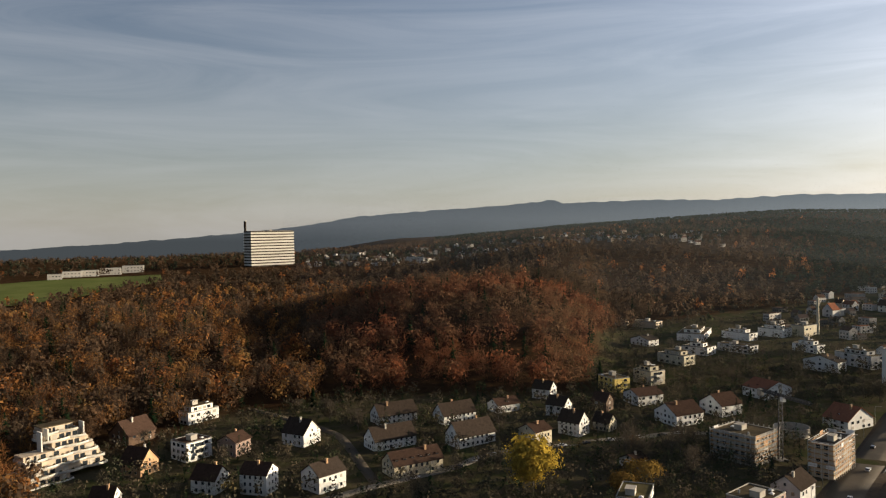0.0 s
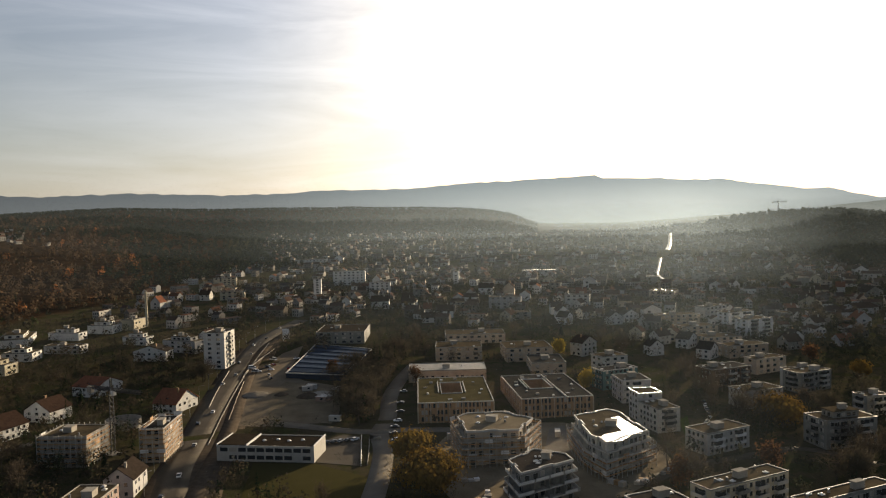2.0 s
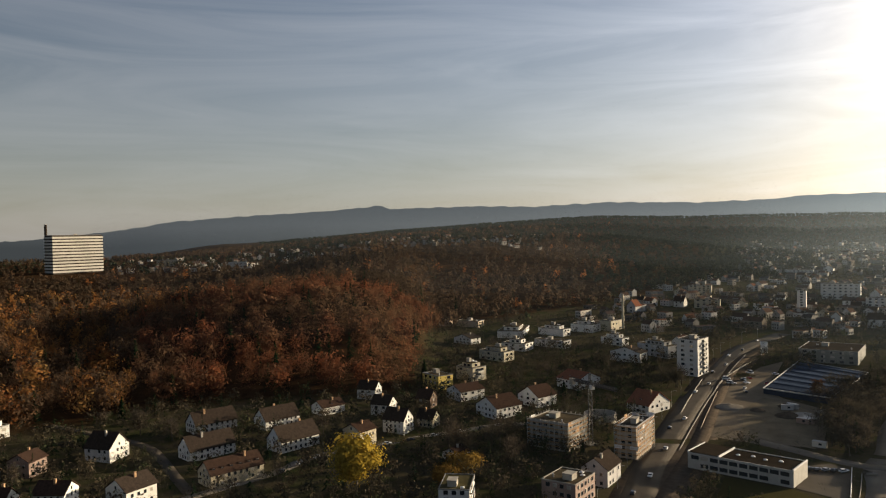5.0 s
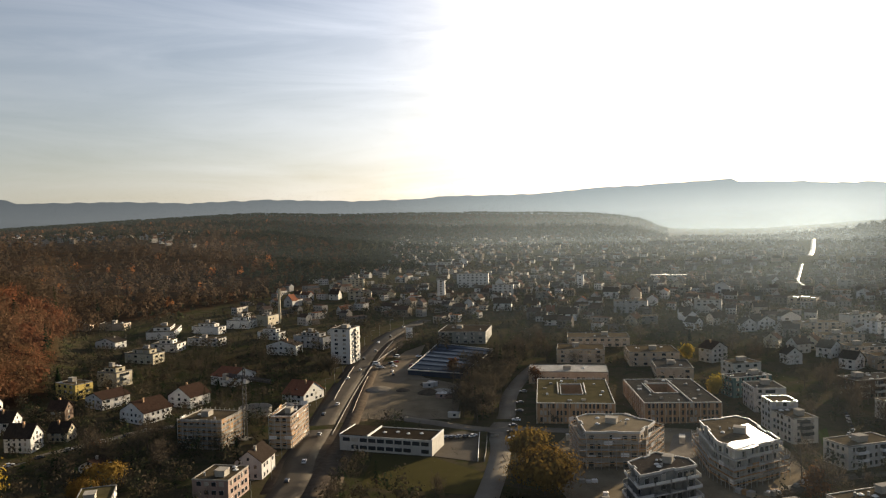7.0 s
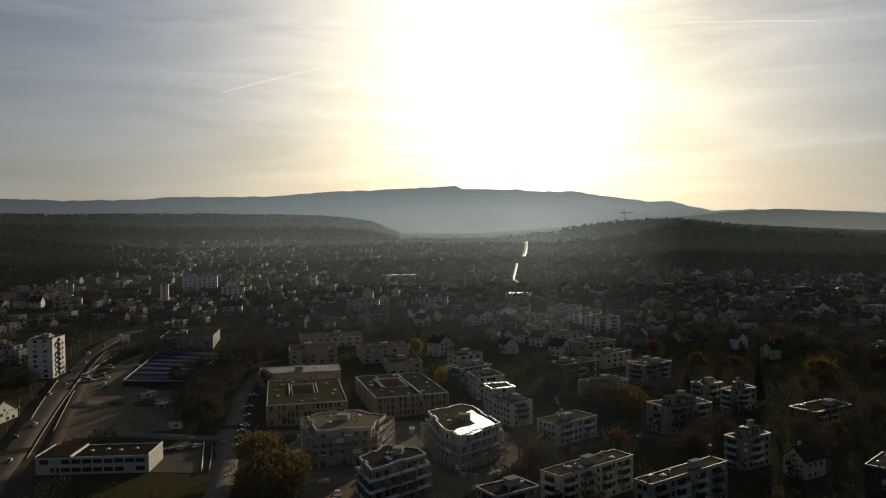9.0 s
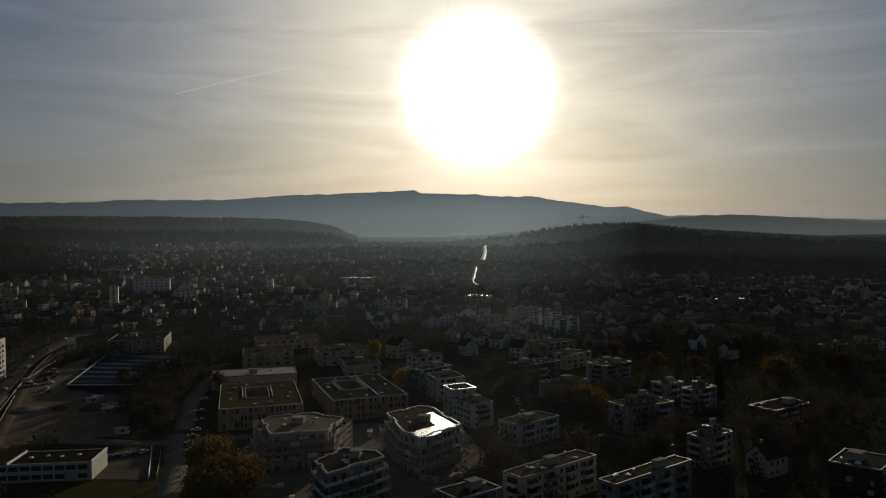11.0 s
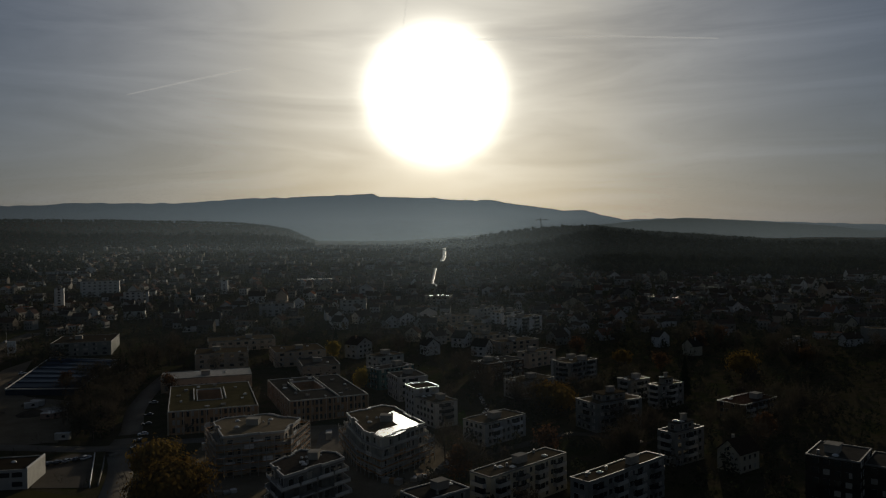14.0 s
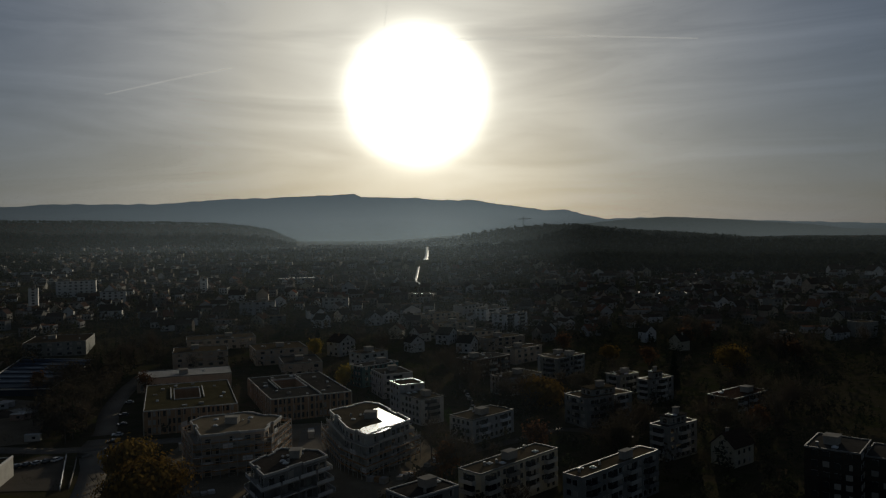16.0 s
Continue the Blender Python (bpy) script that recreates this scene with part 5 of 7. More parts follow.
VILLAS = [(-23.1, 529.6), (-20.2, 567.4), (-1.6, 558.7), (-37.5, 582.7), (-60.7, 646.9), (-87.2, 673.4), (-100.6, 639.8), (-12.6, 582.9), (-49.2, 661.2), (-32.3, 634.9), (11.4, 525.0), (-151.6, 647.2), (69.9, 576.2), (92.1, 637.7)]
for i, (x, y) in enumerate(VILLAS):                 # houses in the gardens between school and valley
    gable(x, y, 30 + 17 * (i % 4), 10 + i % 3 * 2, 10, lay(x, y), 6.5, 4.0, (M_brightwhite, M_white, M_brightwhite, M_cream)[i % 4], (M_slate, M_tile)[i % 2],
          ("white gabled villa with a dark roof", "pale villa with a brown tiled roof", "white villa among bare garden trees", "cream villa with a slate roof")[i % 4], along="yx"[i % 2], seed=140 + i, ww=1.3, gap=2.2)


# ---- single things ----
def round_stack(name, x, y, h, r0, r1, label, mat):
    t = place(name, x, y, lay(x, y), 0, label, "chimney", reach=3)
    bm = bmesh.new()
    bmesh.ops.create_cone(bm, cap_ends=True, segments=20, radius1=r0, radius2=r1, depth=h + 2, matrix=Matrix.Translation((0, 0, h / 2 - 1)))
    part("shaft", bm, mat, t)
    bm = bmesh.new()
    o = [(math.cos(i * 0.314) * r1 * 1.12, math.sin(i * 0.314) * r1 * 1.12) for i in range(20)]
    ring(bm, o, [(a * 0.75, b * 0.75) for a, b in o], h, h + 0.9)
    part("cap", bm, M_concrete, t)
    return t


round_stack("chimney_stack", *CHIMNEY, 31, 1.3, 1.0, "tall pale concrete chimney stack by the boiler house", M_cream)
# the far stack's shade is put into its colour: dark slate
round_stack("chimney_stack", STACK[0], STACK[1], 90, 2.8, 2.5, "tall chimney stack beside the high-rise, its shade put into the colour", M_slate)


def lattice(bm, p, q, side, bay):
    """A square lattice girder from p to q."""
    p, q = Vector(p), Vector(q)
    d = (q - p).normalized()
    u = d.orthogonal().normalized()
    v = d.cross(u)
    k = max(2, int((q - p).length / bay))
    prev = None
    for i in range(k + 1):
        c = p + (q - p) * i / k
        cs = [c + (u * a + v * b) * side / 2 for a, b in ((-1, -1), (1, -1), (1, 1), (-1, 1))]
        if prev:
            for j in range(4):
                limb_mesh(bm, prev[j], cs[j], 0.2, 0.2, 4)
                limb_mesh(bm, prev[j], cs[(j + 1) % 4], 0.12, 0.12, 3)
        prev = cs


def limb_mesh(bm, p, q, r0, r1, seg=5):
    p, q = Vector(p), Vector(q)
    m = (q - p).to_track_quat("Z", "Y").to_matrix()
    lo = [bm.verts.new(p + m @ Vector((r0 * math.cos(2 * math.pi * i / seg), r0 * math.sin(2 * math.pi * i / seg), 0))) for i in range(seg)]
    hi = [bm.verts.new(q + m @ Vector((r1 * math.cos(2 * math.pi * i / seg), r1 * math.sin(2 * math.pi * i / seg), 0))) for i in range(seg)]
    for i in range(seg):
        bm.faces.new((lo[i], lo[(i + 1) % seg], hi[(i + 1) % seg], hi[i]))


def tower_crane(x, y, h, jib, back, turn, label, k=1.0):
    t = place("tower_crane", x, y, lay(x, y), turn, label, "crane", reach=4)
    bm = bmesh.new()
    lattice(bm, (0, 0, -1), (0, 0, h), 1.6 * k, 2.2 * k)
    part("mast", bm, M_crane, t)
    bm = bmesh.new()
    lattice(bm, (0, 0, h), (jib, 0, h + 0.5), 1.1 * k, 1.8 * k)
    part("jib", bm, M_crane, t)
    bm = bmesh.new()
    lattice(bm, (0, 0, h), (-back, 0, h), 1.1 * k, 1.8 * k)
    part("counter_jib", bm, M_crane, t)
    bm = bmesh.new()
    box(bm, -back - 0.5, -back + 2.2, -1.0, 1.0, h - 2.6, h + 0.4, 0.1)
    part("counterweight", bm, M_concrete, t)
    bm = bmesh.new()
    box(bm, 0.8, 2.6, -0.9, 0.9, h - 2.4, h - 0.3, 0.1)
    part("cab", bm, M_frame, t)
    bm = bmesh.new()
    lattice(bm, (0, 0, h), (0, 0, h + 5 * k), 0.8 * k, 1.6 * k)
    part("tower_head", bm, M_crane, t)
    for s in (jib * 0.7, -back * 0.9):
        bm = bmesh.new()
        limb_mesh(bm, (0, 0, h + 5 * k), (s, 0, h + 0.6), 0.06 * k, 0.06 * k, 4)
        part("tie_rod", bm, M_crane, t)
    bm = bmesh.new()
    box(bm, -2.5, 2.5, -2.5, 2.5, -1.5, 0.5, 0.1)
    part("base", bm, M_concrete, t)
    return t


tower_crane(*CRANE, 29, 20, 15, -12, "grey lattice tower crane on the building site")
tower_crane(*FAR_CRANE, 38, 26, 16, 20, "distant tower crane above the wooded hill", 1.8)

scaffold(unfinished, OUTLINES[unfinished.name], 12, 2.4, 3.0, 1.2)
scaffold(shining, OUTLINES[shining.name], 9, 2.4, 3.0, 1.1)
hospital = bpy.data.objects["hospital_tower"]
for s in range(12):
    bm = bmesh.new()
    ring(bm, offset(rect_pts(92, 30), 1.3), offset(rect_pts(92, 30), -0.1), s * 68 / 12 - 0.3, s * 68 / 12 + 3.0)
    part("balcony_band", bm, M_white, hospital, "long white balcony band")
# trees kept out of the camera's line to the high-rise
TAKEN.append((hospital.location.x * 0.94, hospital.location.y * 0.94, 70))
TAKEN.append((hospital.location.x * 0.86, hospital.location.y * 0.86, 40))

# the wet sheet that mirrors the sky on the new building
pts = [(p[0] - shining.location.x, p[1] - shining.location.y) for p in WET]
if sum(pts[i - 1][0] * pts[i][1] - pts[i][0] * pts[i - 1][1] for i in range(len(pts))) < 0:
    pts = pts[::-1]
bm = bmesh.new()
prism(bm, pts, 14.1, 14.3)
part("wet_sheet", bm, M_glossroof, shining, "wet pale roof sheet mirroring the sky")

# mirror strips added where the low hall's roof glints in the sun
hall = bpy.data.objects["market_hall"]
for i, (u, w) in enumerate(((-7.5, 5.5), (1.0, 7.5), (9.0, 3.0))):
    bm = bmesh.new()
    box(bm, u - w / 2, u + w / 2, -6.0 + 2.5 * (i % 2), -2.5 + 2.5 * (i % 2), 7.05, 7.3)
    part("roof_light", bm, M_glossroof, hall)

far_hall = block(-191.0, 1012.0, 10.0, 46.0, 26.0, lay(-191.0, 1012.0), 7.0, M_grey, M_bitumen, "long low hall with added strips for its roof's sun glints", seed=133, storeys=2, extras=0, name="market_hall")
# mirror strips added for the glint of the far hall's roof
for u, v, w in ((-10.0, -9.0, 24.0), (10.0, -8.0, 13.0), (20.0, -3.0, 6.0), (-6.0, 3.0, 8.0)):
    bm = bmesh.new()
    box(bm, u - w / 2, u + w / 2, v - 3.6, v + 3.6, 7.05, 7.3)
    part("roof_light", bm, M_glossroof, far_hall)

# mirror ring added on the narrow block so that its rim glints
narrow = bpy.data.objects["narrow_block"]
bm = bmesh.new()
ring(bm, offset(rect_pts(*NARROW[:2]), 0.12), offset(rect_pts(*NARROW[:2]), -0.26), NARROW[2] + 0.3, NARROW[2] + 0.45)
part("roof_edge", bm, M_glossroof, narrow, "added mirror-metal ring that makes the roof rim glint")

# low sports building with rows of blue roof sheets
t = place("sports_building", *BLUE[0], lay(*BLUE[0]), 0, "low sports building with rows of blue roof sheets", "building", reach=1)
for i in range(8):
    TAKEN.append((BLUE[0][0] + (BLUE[2][0] - BLUE[0][0]) * i / 7, BLUE[0][1] + (BLUE[2][1] - BLUE[0][1]) * i / 7, 26))
q = [Vector((p[0] - BLUE[0][0], p[1] - BLUE[0][1])) for p in BLUE]
bm = bmesh.new()
prism(bm, [tuple(p) for p in q], -6, 3.1)
part("wall", bm, M_bluegap, t)
bm = bmesh.new()
ring(bm, offset([tuple(p) for p in q], 0.3), offset([tuple(p) for p in q], -0.3), 2.9, 3.5)
part("parapet", bm, M_rim, t)
for i in range(7):
    a, b = q[0].lerp(q[3], (i + 0.25) / 7), q[1].lerp(q[2], (i + 0.25) / 7)
    c, d = q[0].lerp(q[3], (i + 0.75) / 7), q[1].lerp(q[2], (i + 0.75) / 7)
    a, b, c, d = a.lerp(b, 0.03), b.lerp(a, 0.03), c.lerp(d, 0.03), d.lerp(c, 0.03)
    bm = bmesh.new()
    lo = [bm.verts.new((*p, 3.0)) for p in (a, b, d, c)]
    hi = [bm.verts.new((*p, z)) for p, z in ((a, 3.55), (b, 3.55), (d, 3.3), (c, 3.3))]
    bm.faces.new(hi)
    for j in range(4):
        bm.faces.new((lo[j], lo[(j + 1) % 4], hi[(j + 1) % 4], hi[j]))
    part("roof_sheet", bm, M_blue if i else M_bluegap, t)

# the low hall: white upstands across its roof and a row of skylights
hall = bpy.data.objects["hall"]
for x in (-HALL[0] * 0.19, HALL[0] / 2 - 0.15, -HALL[0] / 2 + 0.15):
    bm = bmesh.new()
    box(bm, x - 0.2, x + 0.2, -HALL[1] / 2 - 0.1, HALL[1] / 2, HALL[2] - 0.1, HALL[2] + 0.9)
    part("roof_upstand", bm, M_frame, hall, "white roof upstand")
bm = bmesh.new()
box(bm, -HALL[0] / 2 + 0.4, -HALL[0] * 0.19 - 0.25, -HALL[1] / 2 + 0.05, HALL[1] / 2 - 0.3, HALL[2] - 0.1, HALL[2] + 0.6, 0.05)
part("raised_roof", bm, M_hallroof, hall, "raised dark felt roof over the head end")
for i in range(4):
    bm = bmesh.new()
    bmesh.ops.create_uvsphere(bm, u_segments=10, v_segments=6, radius=0.9, matrix=Matrix.Translation((-HALL[0] * 0.08 + i * HALL[0] * 0.13, HALL[1] * (0.12 if i % 2 else 0.02), HALL[2] + 0.1)) @ Matrix.Diagonal((1, 1, 0.55, 1)))
    part("skylight", bm, M_frame, hall, "domed skylight")

# upstands and gangways on the two school roofs
for wing, bars in (("school", ((-8.0, -8, 18, 0.5), (6.0, -9, 17, 0.5))), ("school.001", ((4.6, -28, 27, 0.45), (-10.5, -6, 17, 0.4)))):
    for x, y0, y1, w in bars:
        bm = bmesh.new()
        box(bm, x - w / 2, x + w / 2, y0, y1, 9.9, 10.7, 0.05)
        part("roof_gangway", bm, M_rim, bpy.data.objects[wing], "pale metal roof gangway")

# billboard at the tram stop
t = place("sign_board", *SIGN, lay(*SIGN), 25, "tall white advertising board at the stop", "sign")
bm = bmesh.new()
box(bm, -2.6, 2.6, -0.25, 0.25, 2.0, 10.0, 0.08)
part("board", bm, M_frame, t)
for x in (-2.0, 2.0):
    bm = bmesh.new()
    box(bm, x - 0.18, x + 0.18, -0.15, 0.15, -1, 2.0)
    part("post", bm, M_steel, t)

# round tank wall on the site
t = place("round_basin", *RING, lay(*RING), 0, "round pale concrete basin on the building site", "basin", reach=9)
bm = bmesh.new()
o = [(math.cos(2 * math.pi * i / 32) * 8.5, math.sin(2 * math.pi * i / 32) * 8.5) for i in range(32)]
ring(bm, o, [(a * 0.95, b * 0.95) for a, b in o], -1, 4.2)
part("wall", bm, M_concrete, t)
bm = bmesh.new()
prism(bm, [(a * 0.94, b * 0.94) for a, b in o], -1, 1.0)
part("floor", bm, M_path, t)

# stepped white terrace building on the slope
tx, ty = TERRACE
t = place("terraced_building", tx, ty, lay(tx, ty), math.degrees(math.atan2(-tx, ty)) + 24, "white stepped terrace building with curved balconies", "building", reach=22)
LEVELS = ((-21, 4), (-21, 21), (-13, 21), (-13, 20), (1, 19), (-2, 17), (0, 15))
for i, (x0, x1) in enumerate(LEVELS):
    y0 = i * 3.0
    k = max(6, int((x1 - x0) / 1.6))
    front = [(x0 + (x1 - x0) * j / k, y0 - 1.4 - 1.6 * abs(math.sin(j * 0.42 + 1.3 * i))) for j in range(k + 1)]
    edge = front + [(x1 + 0.6, y0 + 4), (x1, y0 + 9), (x0, y0 + 9)]
    bm = bmesh.new()
    prism(bm, [(x0 + 0.6, y0 + 0.8), (x1 - 0.6, y0 + 0.8), (x1 - 0.6, y0 + 9), (x0 + 0.6, y0 + 9)], i * 2.9 - (5 if i == 0 else 0), i * 2.9 + 2.6)
    part("storey", bm, M_tan, t)
    bm = bmesh.new()
    prism(bm, edge, i * 2.9 - 0.3, i * 2.9)
    part("terrace", bm, M_concrete, t)
    bm = bmesh.new()
    ring(bm, edge, offset(edge, -0.25), i * 2.9 - 0.3, i * 2.9 + 0.8)
    part("balustrade", bm, M_white, t)
    bm = bmesh.new()
    for j in range(1, k, 3):                          # planted tubs behind the balustrade
        bmesh.ops.create_icosphere(bm, subdivisions=1, radius=0.7, matrix=Matrix.Translation((front[j][0], front[j][1] + 1.0, i * 2.9 + 0.7)))
    part("planting", bm, M_moss, t)
    facade(t, (x0 + 0.6, y0 + 0.8), (x1 - 0.6, y0 + 0.8), i * 2.9, 1, 2.9, 2.2, 2.0, 0.6, 0.1, random.Random(i), sill=0.2)
for j, (x, z0, z1) in enumerate(((-3.2, 11.0, 20.0), (0.2, 14.0, 20.5), (17.0, 14.0, 20.5))):
    bm = bmesh.new()
    box(bm, x - 0.35, x + 0.35, 12.0 + j, 16.0 + j, z0, z1, 0.05)
    part("party_wall", bm, M_white, t)
bm = bmesh.new()
prism(bm, [(0, 18.6), (15, 18.6), (15, 27), (0, 27)], 20.0, 20.4)
part("roof", bm, M_gravel, t)


# ---- vehicles ----
def car_kind(paint, label, van=False):
    t = new("car")
    L, W = (5.2, 2.0) if van else (4.4, 1.8)
    bm = bmesh.new()
    box(bm, -L / 2, L / 2, -W / 2, W / 2, 0.28, 0.95 if not van else 1.1, 0.14)
    part("body", bm, paint, t)
    bm = bmesh.new()
    x0, x1, zt = (-L / 2 + 0.1, L / 2 - 0.9, 2.1) if van else (-L / 2 + 0.5, L / 2 - 1.2, 1.45)
    z0 = 1.1 if van else 0.93
    v = [bm.verts.new(p) for p in ((x0, -W / 2 + 0.08, z0), (x1, -W / 2 + 0.08, z0), (x1, W / 2 - 0.08, z0), (x0, W / 2 - 0.08, z0),
                                   (x0 + 0.35, -W / 2 + 0.25, zt), (x1 - 0.7, -W / 2 + 0.25, zt), (x1 - 0.7, W / 2 - 0.25, zt), (x0 + 0.35, W / 2 - 0.25, zt))]
    for f in ((0, 1, 5, 4), (1, 2, 6, 5), (2, 3, 7, 6), (3, 0, 4, 7)):
        bm.faces.new([v[i] for i in f])
    part("glazing", bm, M_glass, t)
    bm = bmesh.new()
    box(bm, x0 + 0.33, x1 - 0.68, -W / 2 + 0.23, W / 2 - 0.23, zt - 0.02, zt + 0.06, 0.03)
    part("roof", bm, paint, t)
    bm = bmesh.new()
    bmesh.ops.create_cone(bm, cap_ends=True, segments=12, radius1=0.33, radius2=0.33, depth=0.22, matrix=Matrix.Rotation(math.pi / 2, 4, "X"))
    wh = part("wheel", bm, M_black, t)
    wh.location = (L * 0.3, W / 2 - 0.1, 0.33)
    for x, y in ((L * 0.3, -W / 2 + 0.1), (-L * 0.3, W / 2 - 0.1), (-L * 0.3, -W / 2 + 0.1)):
        part("wheel", wh.data, None, t, at_pose=pose(x, y, 0.33))
    return tagged(t, label, "car", group="cars")


M_carwhite = surface("white_car_paint", (0.62, 0.62, 0.62), (0.72, 0.72, 0.72), 1.0, 0.25, 0.0, spec=0.6)
M_carblack = surface("black_car_paint", (0.015, 0.015, 0.017), (0.025, 0.025, 0.028), 1.0, 0.2, 0.0, spec=0.6)
M_carsilver = surface("silver_car_paint", (0.30, 0.31, 0.32), (0.38, 0.39, 0.40), 1.0, 0.28, 0.0, metal=0.6, spec=0.6)
M_carred = surface("red_car_paint", (0.28, 0.02, 0.015), (0.36, 0.035, 0.02), 1.0, 0.25, 0.0, spec=0.6)
CARS = [car_kind(M_carwhite, "white car on the dark asphalt"), car_kind(M_carblack, "black car on the dark asphalt"), car_kind(M_carsilver, "silver car on the dark asphalt"), car_kind(M_carred, "small red car parked outdoors"), car_kind(M_carwhite, "white delivery van parked outdoors", True)]
CAR_USED = set()


def park(kind, x, y, turn):
    m = pose(x, y, lay(x, y) + 0.16, 0, 0, turn)
    if kind not in CAR_USED:
        CAR_USED.add(kind)
        CARS[kind].matrix_basis = m
        return CARS[kind]
    return copy_thing(CARS[kind], m)


def along_line(line, f, side):
    """Place and heading at a share f of a line, side metres to its right."""
    k = f * (len(line) - 1)
    i = min(int(k), len(line) - 2)
    p, q = Vector(line[i]), Vector(line[i + 1])
    c, d = p.lerp(q, k - i), (q - p).normalized()
    c = c + Vector((d.y, -d.x)) * side
    return c.x, c.y, math.degrees(math.atan2(d.y, d.x))


rnd = random.Random(5)
for i, (f, side) in enumerate(((0.08, -2), (0.13, 2), (0.22, 2), (0.3, -2), (0.34, 2.2), (0.47, -2), (0.52, 2), (0.6, -2), (0.66, 2), (0.74, -2), (0.8, 2), (0.9, -2))):
    park((1, 0, 2, 1, 0, 0, 2, 1, 2, 0, 1, 2)[i], *along_line(main_line, f, side))
for i, f in enumerate((0.35, 0.405, 0.47, 0.53, 0.60, 0.66, 0.75)):
    x, y, h = along_line([(p[0], p[1]) for p in SCHOOL_ROAD], f, 6.2)
    park((2, 1, 1, 0, 1, 1, 2)[i], x, y, h + 90)
for i in range(5):
    p = Vector(CARPARK[1]).lerp(Vector(CARPARK[3]), 0.25 + 0.17 * i) + Vector((1, -5))
    park((1, 1, 2, 1, 0)[i], p.x, p.y, 70 + rnd.uniform(-4, 4))
for i in range(14):
    p = Vector(YARD[1]).lerp(Vector(YARD[4]), rnd.uniform(0.15, 0.9)) + Vector((rnd.uniform(-14, 14), rnd.uniform(-12, 12)))
    park((4, 3, 0, 1, 2)[i % 5], p.x, p.y, rnd.uniform(0, 180))
for i in range(12):
    x, y, h = along_line([(p[0], p[1]) for p in LANE_WEST], 0.16 + i * 0.065, 2.6)
    park((0, 1, 2)[i % 3], x, y, h)


def inside_site(x, y):
    hit = False
    for (x0, y0), (x1, y1) in zip(NEW_SITE, NEW_SITE[1:] + NEW_SITE[:1]):
        if (y0 > y) != (y1 > y) and x < (x1 - x0) * (y - y0) / (y1 - y0) + x0:
            hit = not hit
    return hit


for i in range(9):
    x, y, h = along_line([(1, 352), (7, 384), (4, 418)], 0.04 + i * 0.11, 2.5)
    park((2, 0, 1)[i % 3], x, y, h)


# ---- site clutter ----
def container(x, y, turn, mat, label):
    t = place("site_container", x, y, lay(x, y) + 0.1, turn, label, "container")
    bm = bmesh.new()
    box(bm, -3, 3, -1.2, 1.2, 0.1, 2.7, 0.05)
    part("body", bm, mat, t)
    bm = bmesh.new()
    box(bm, -3.05, 3.05, -1.25, 1.25, 2.7, 2.82)
    part("roof", bm, M_rim, t)
    part("window", window_mesh(1.4, 1.0), None, t, at_pose=pose(0.6, -1.2, 1.1))


def heap(x, y, r, h, mat, label, seed):
    bm = bmesh.new()
    bmesh.ops.create_grid(bm, x_segments=14, y_segments=14, size=r)
    for v in bm.verts:
        d = v.co.length / r
        v.co.z = h * max(0, 1 - d) ** 0.8 * (1 + 0.35 * noise.noise((v.co.x * 0.4, v.co.y * 0.4, seed))) - 0.4 * (d > 0.97)
    ob = part("rubble_mound", bm, mat)
    ob.location = (x, y, lay(x, y) + 0.1)
    tagged(ob, label, "mound", group="mounds in the yard")


for i in range(7):
    p = Vector(SITE[0]).lerp(Vector(SITE[3]), rnd.uniform(0.1, 0.95)) + Vector((rnd.uniform(-12, 12), rnd.uniform(-10, 10)))
    heap(p.x, p.y, rnd.uniform(4, 8), rnd.uniform(1.2, 2.6), (M_track, M_path, M_concrete)[i % 3], "low heap of earth and rubble in the yard", i)
for i in range(6):
    p = Vector(SITE[5]).lerp(Vector(SITE[2]), rnd.uniform(0.1, 0.9)) + Vector((rnd.uniform(-8, 8), rnd.uniform(-6, 6)))
    container(p.x, p.y, rnd.uniform(-20, 40), (M_white, M_grey, M_pink)[i % 3], "pale site container standing in the yard")

# stacks of material between the new buildings
for i in range(34):
    x, y = rnd.uniform(-106, -8), rnd.uniform(238, 356)
    if not inside_site(x, y) or any(math.hypot(x - u, y - v) < r * 0.95 for u, v, r in TAKEN):
        continue
    t = place("pallet", x, y, lay(x, y) + 0.03, rnd.uniform(0, 180), ("pallet of pale blocks on the muddy ground", "pallet of wooden planks on the muddy ground", "covered pallet on the muddy ground")[i % 3], "building material")
    for j in range(3):
        bm = bmesh.new()
        w = rnd.uniform(0.9, 2.2)
        box(bm, j * 2.4 - w, j * 2.4 + w * 0.1, -rnd.uniform(0.6, 1.4), rnd.uniform(0.6, 1.4), -0.3, rnd.uniform(0.6, 1.9), 0.05)
        part("crate", bm, (M_frame, M_plank, M_tube)[(i + j) % 3] if j else M_concrete, t)
for u, v, turn in ((-103, 322, 20), (-100, 328, 20), (-97, 334, 20), (-58, 338, 100), (-20, 344, 60)):
    container(u, v, turn, M_white, "white site container beside the new buildings")

# low walls and railings along road and yard
def wall_line(line, h, w, mat, name, label, shift=0.0):
    ob, fine = ribbon(name, line, w, mat, h, label, "wall", "", shift)
    ob.modifiers["thick"].thickness = h + 0.6
    return ob


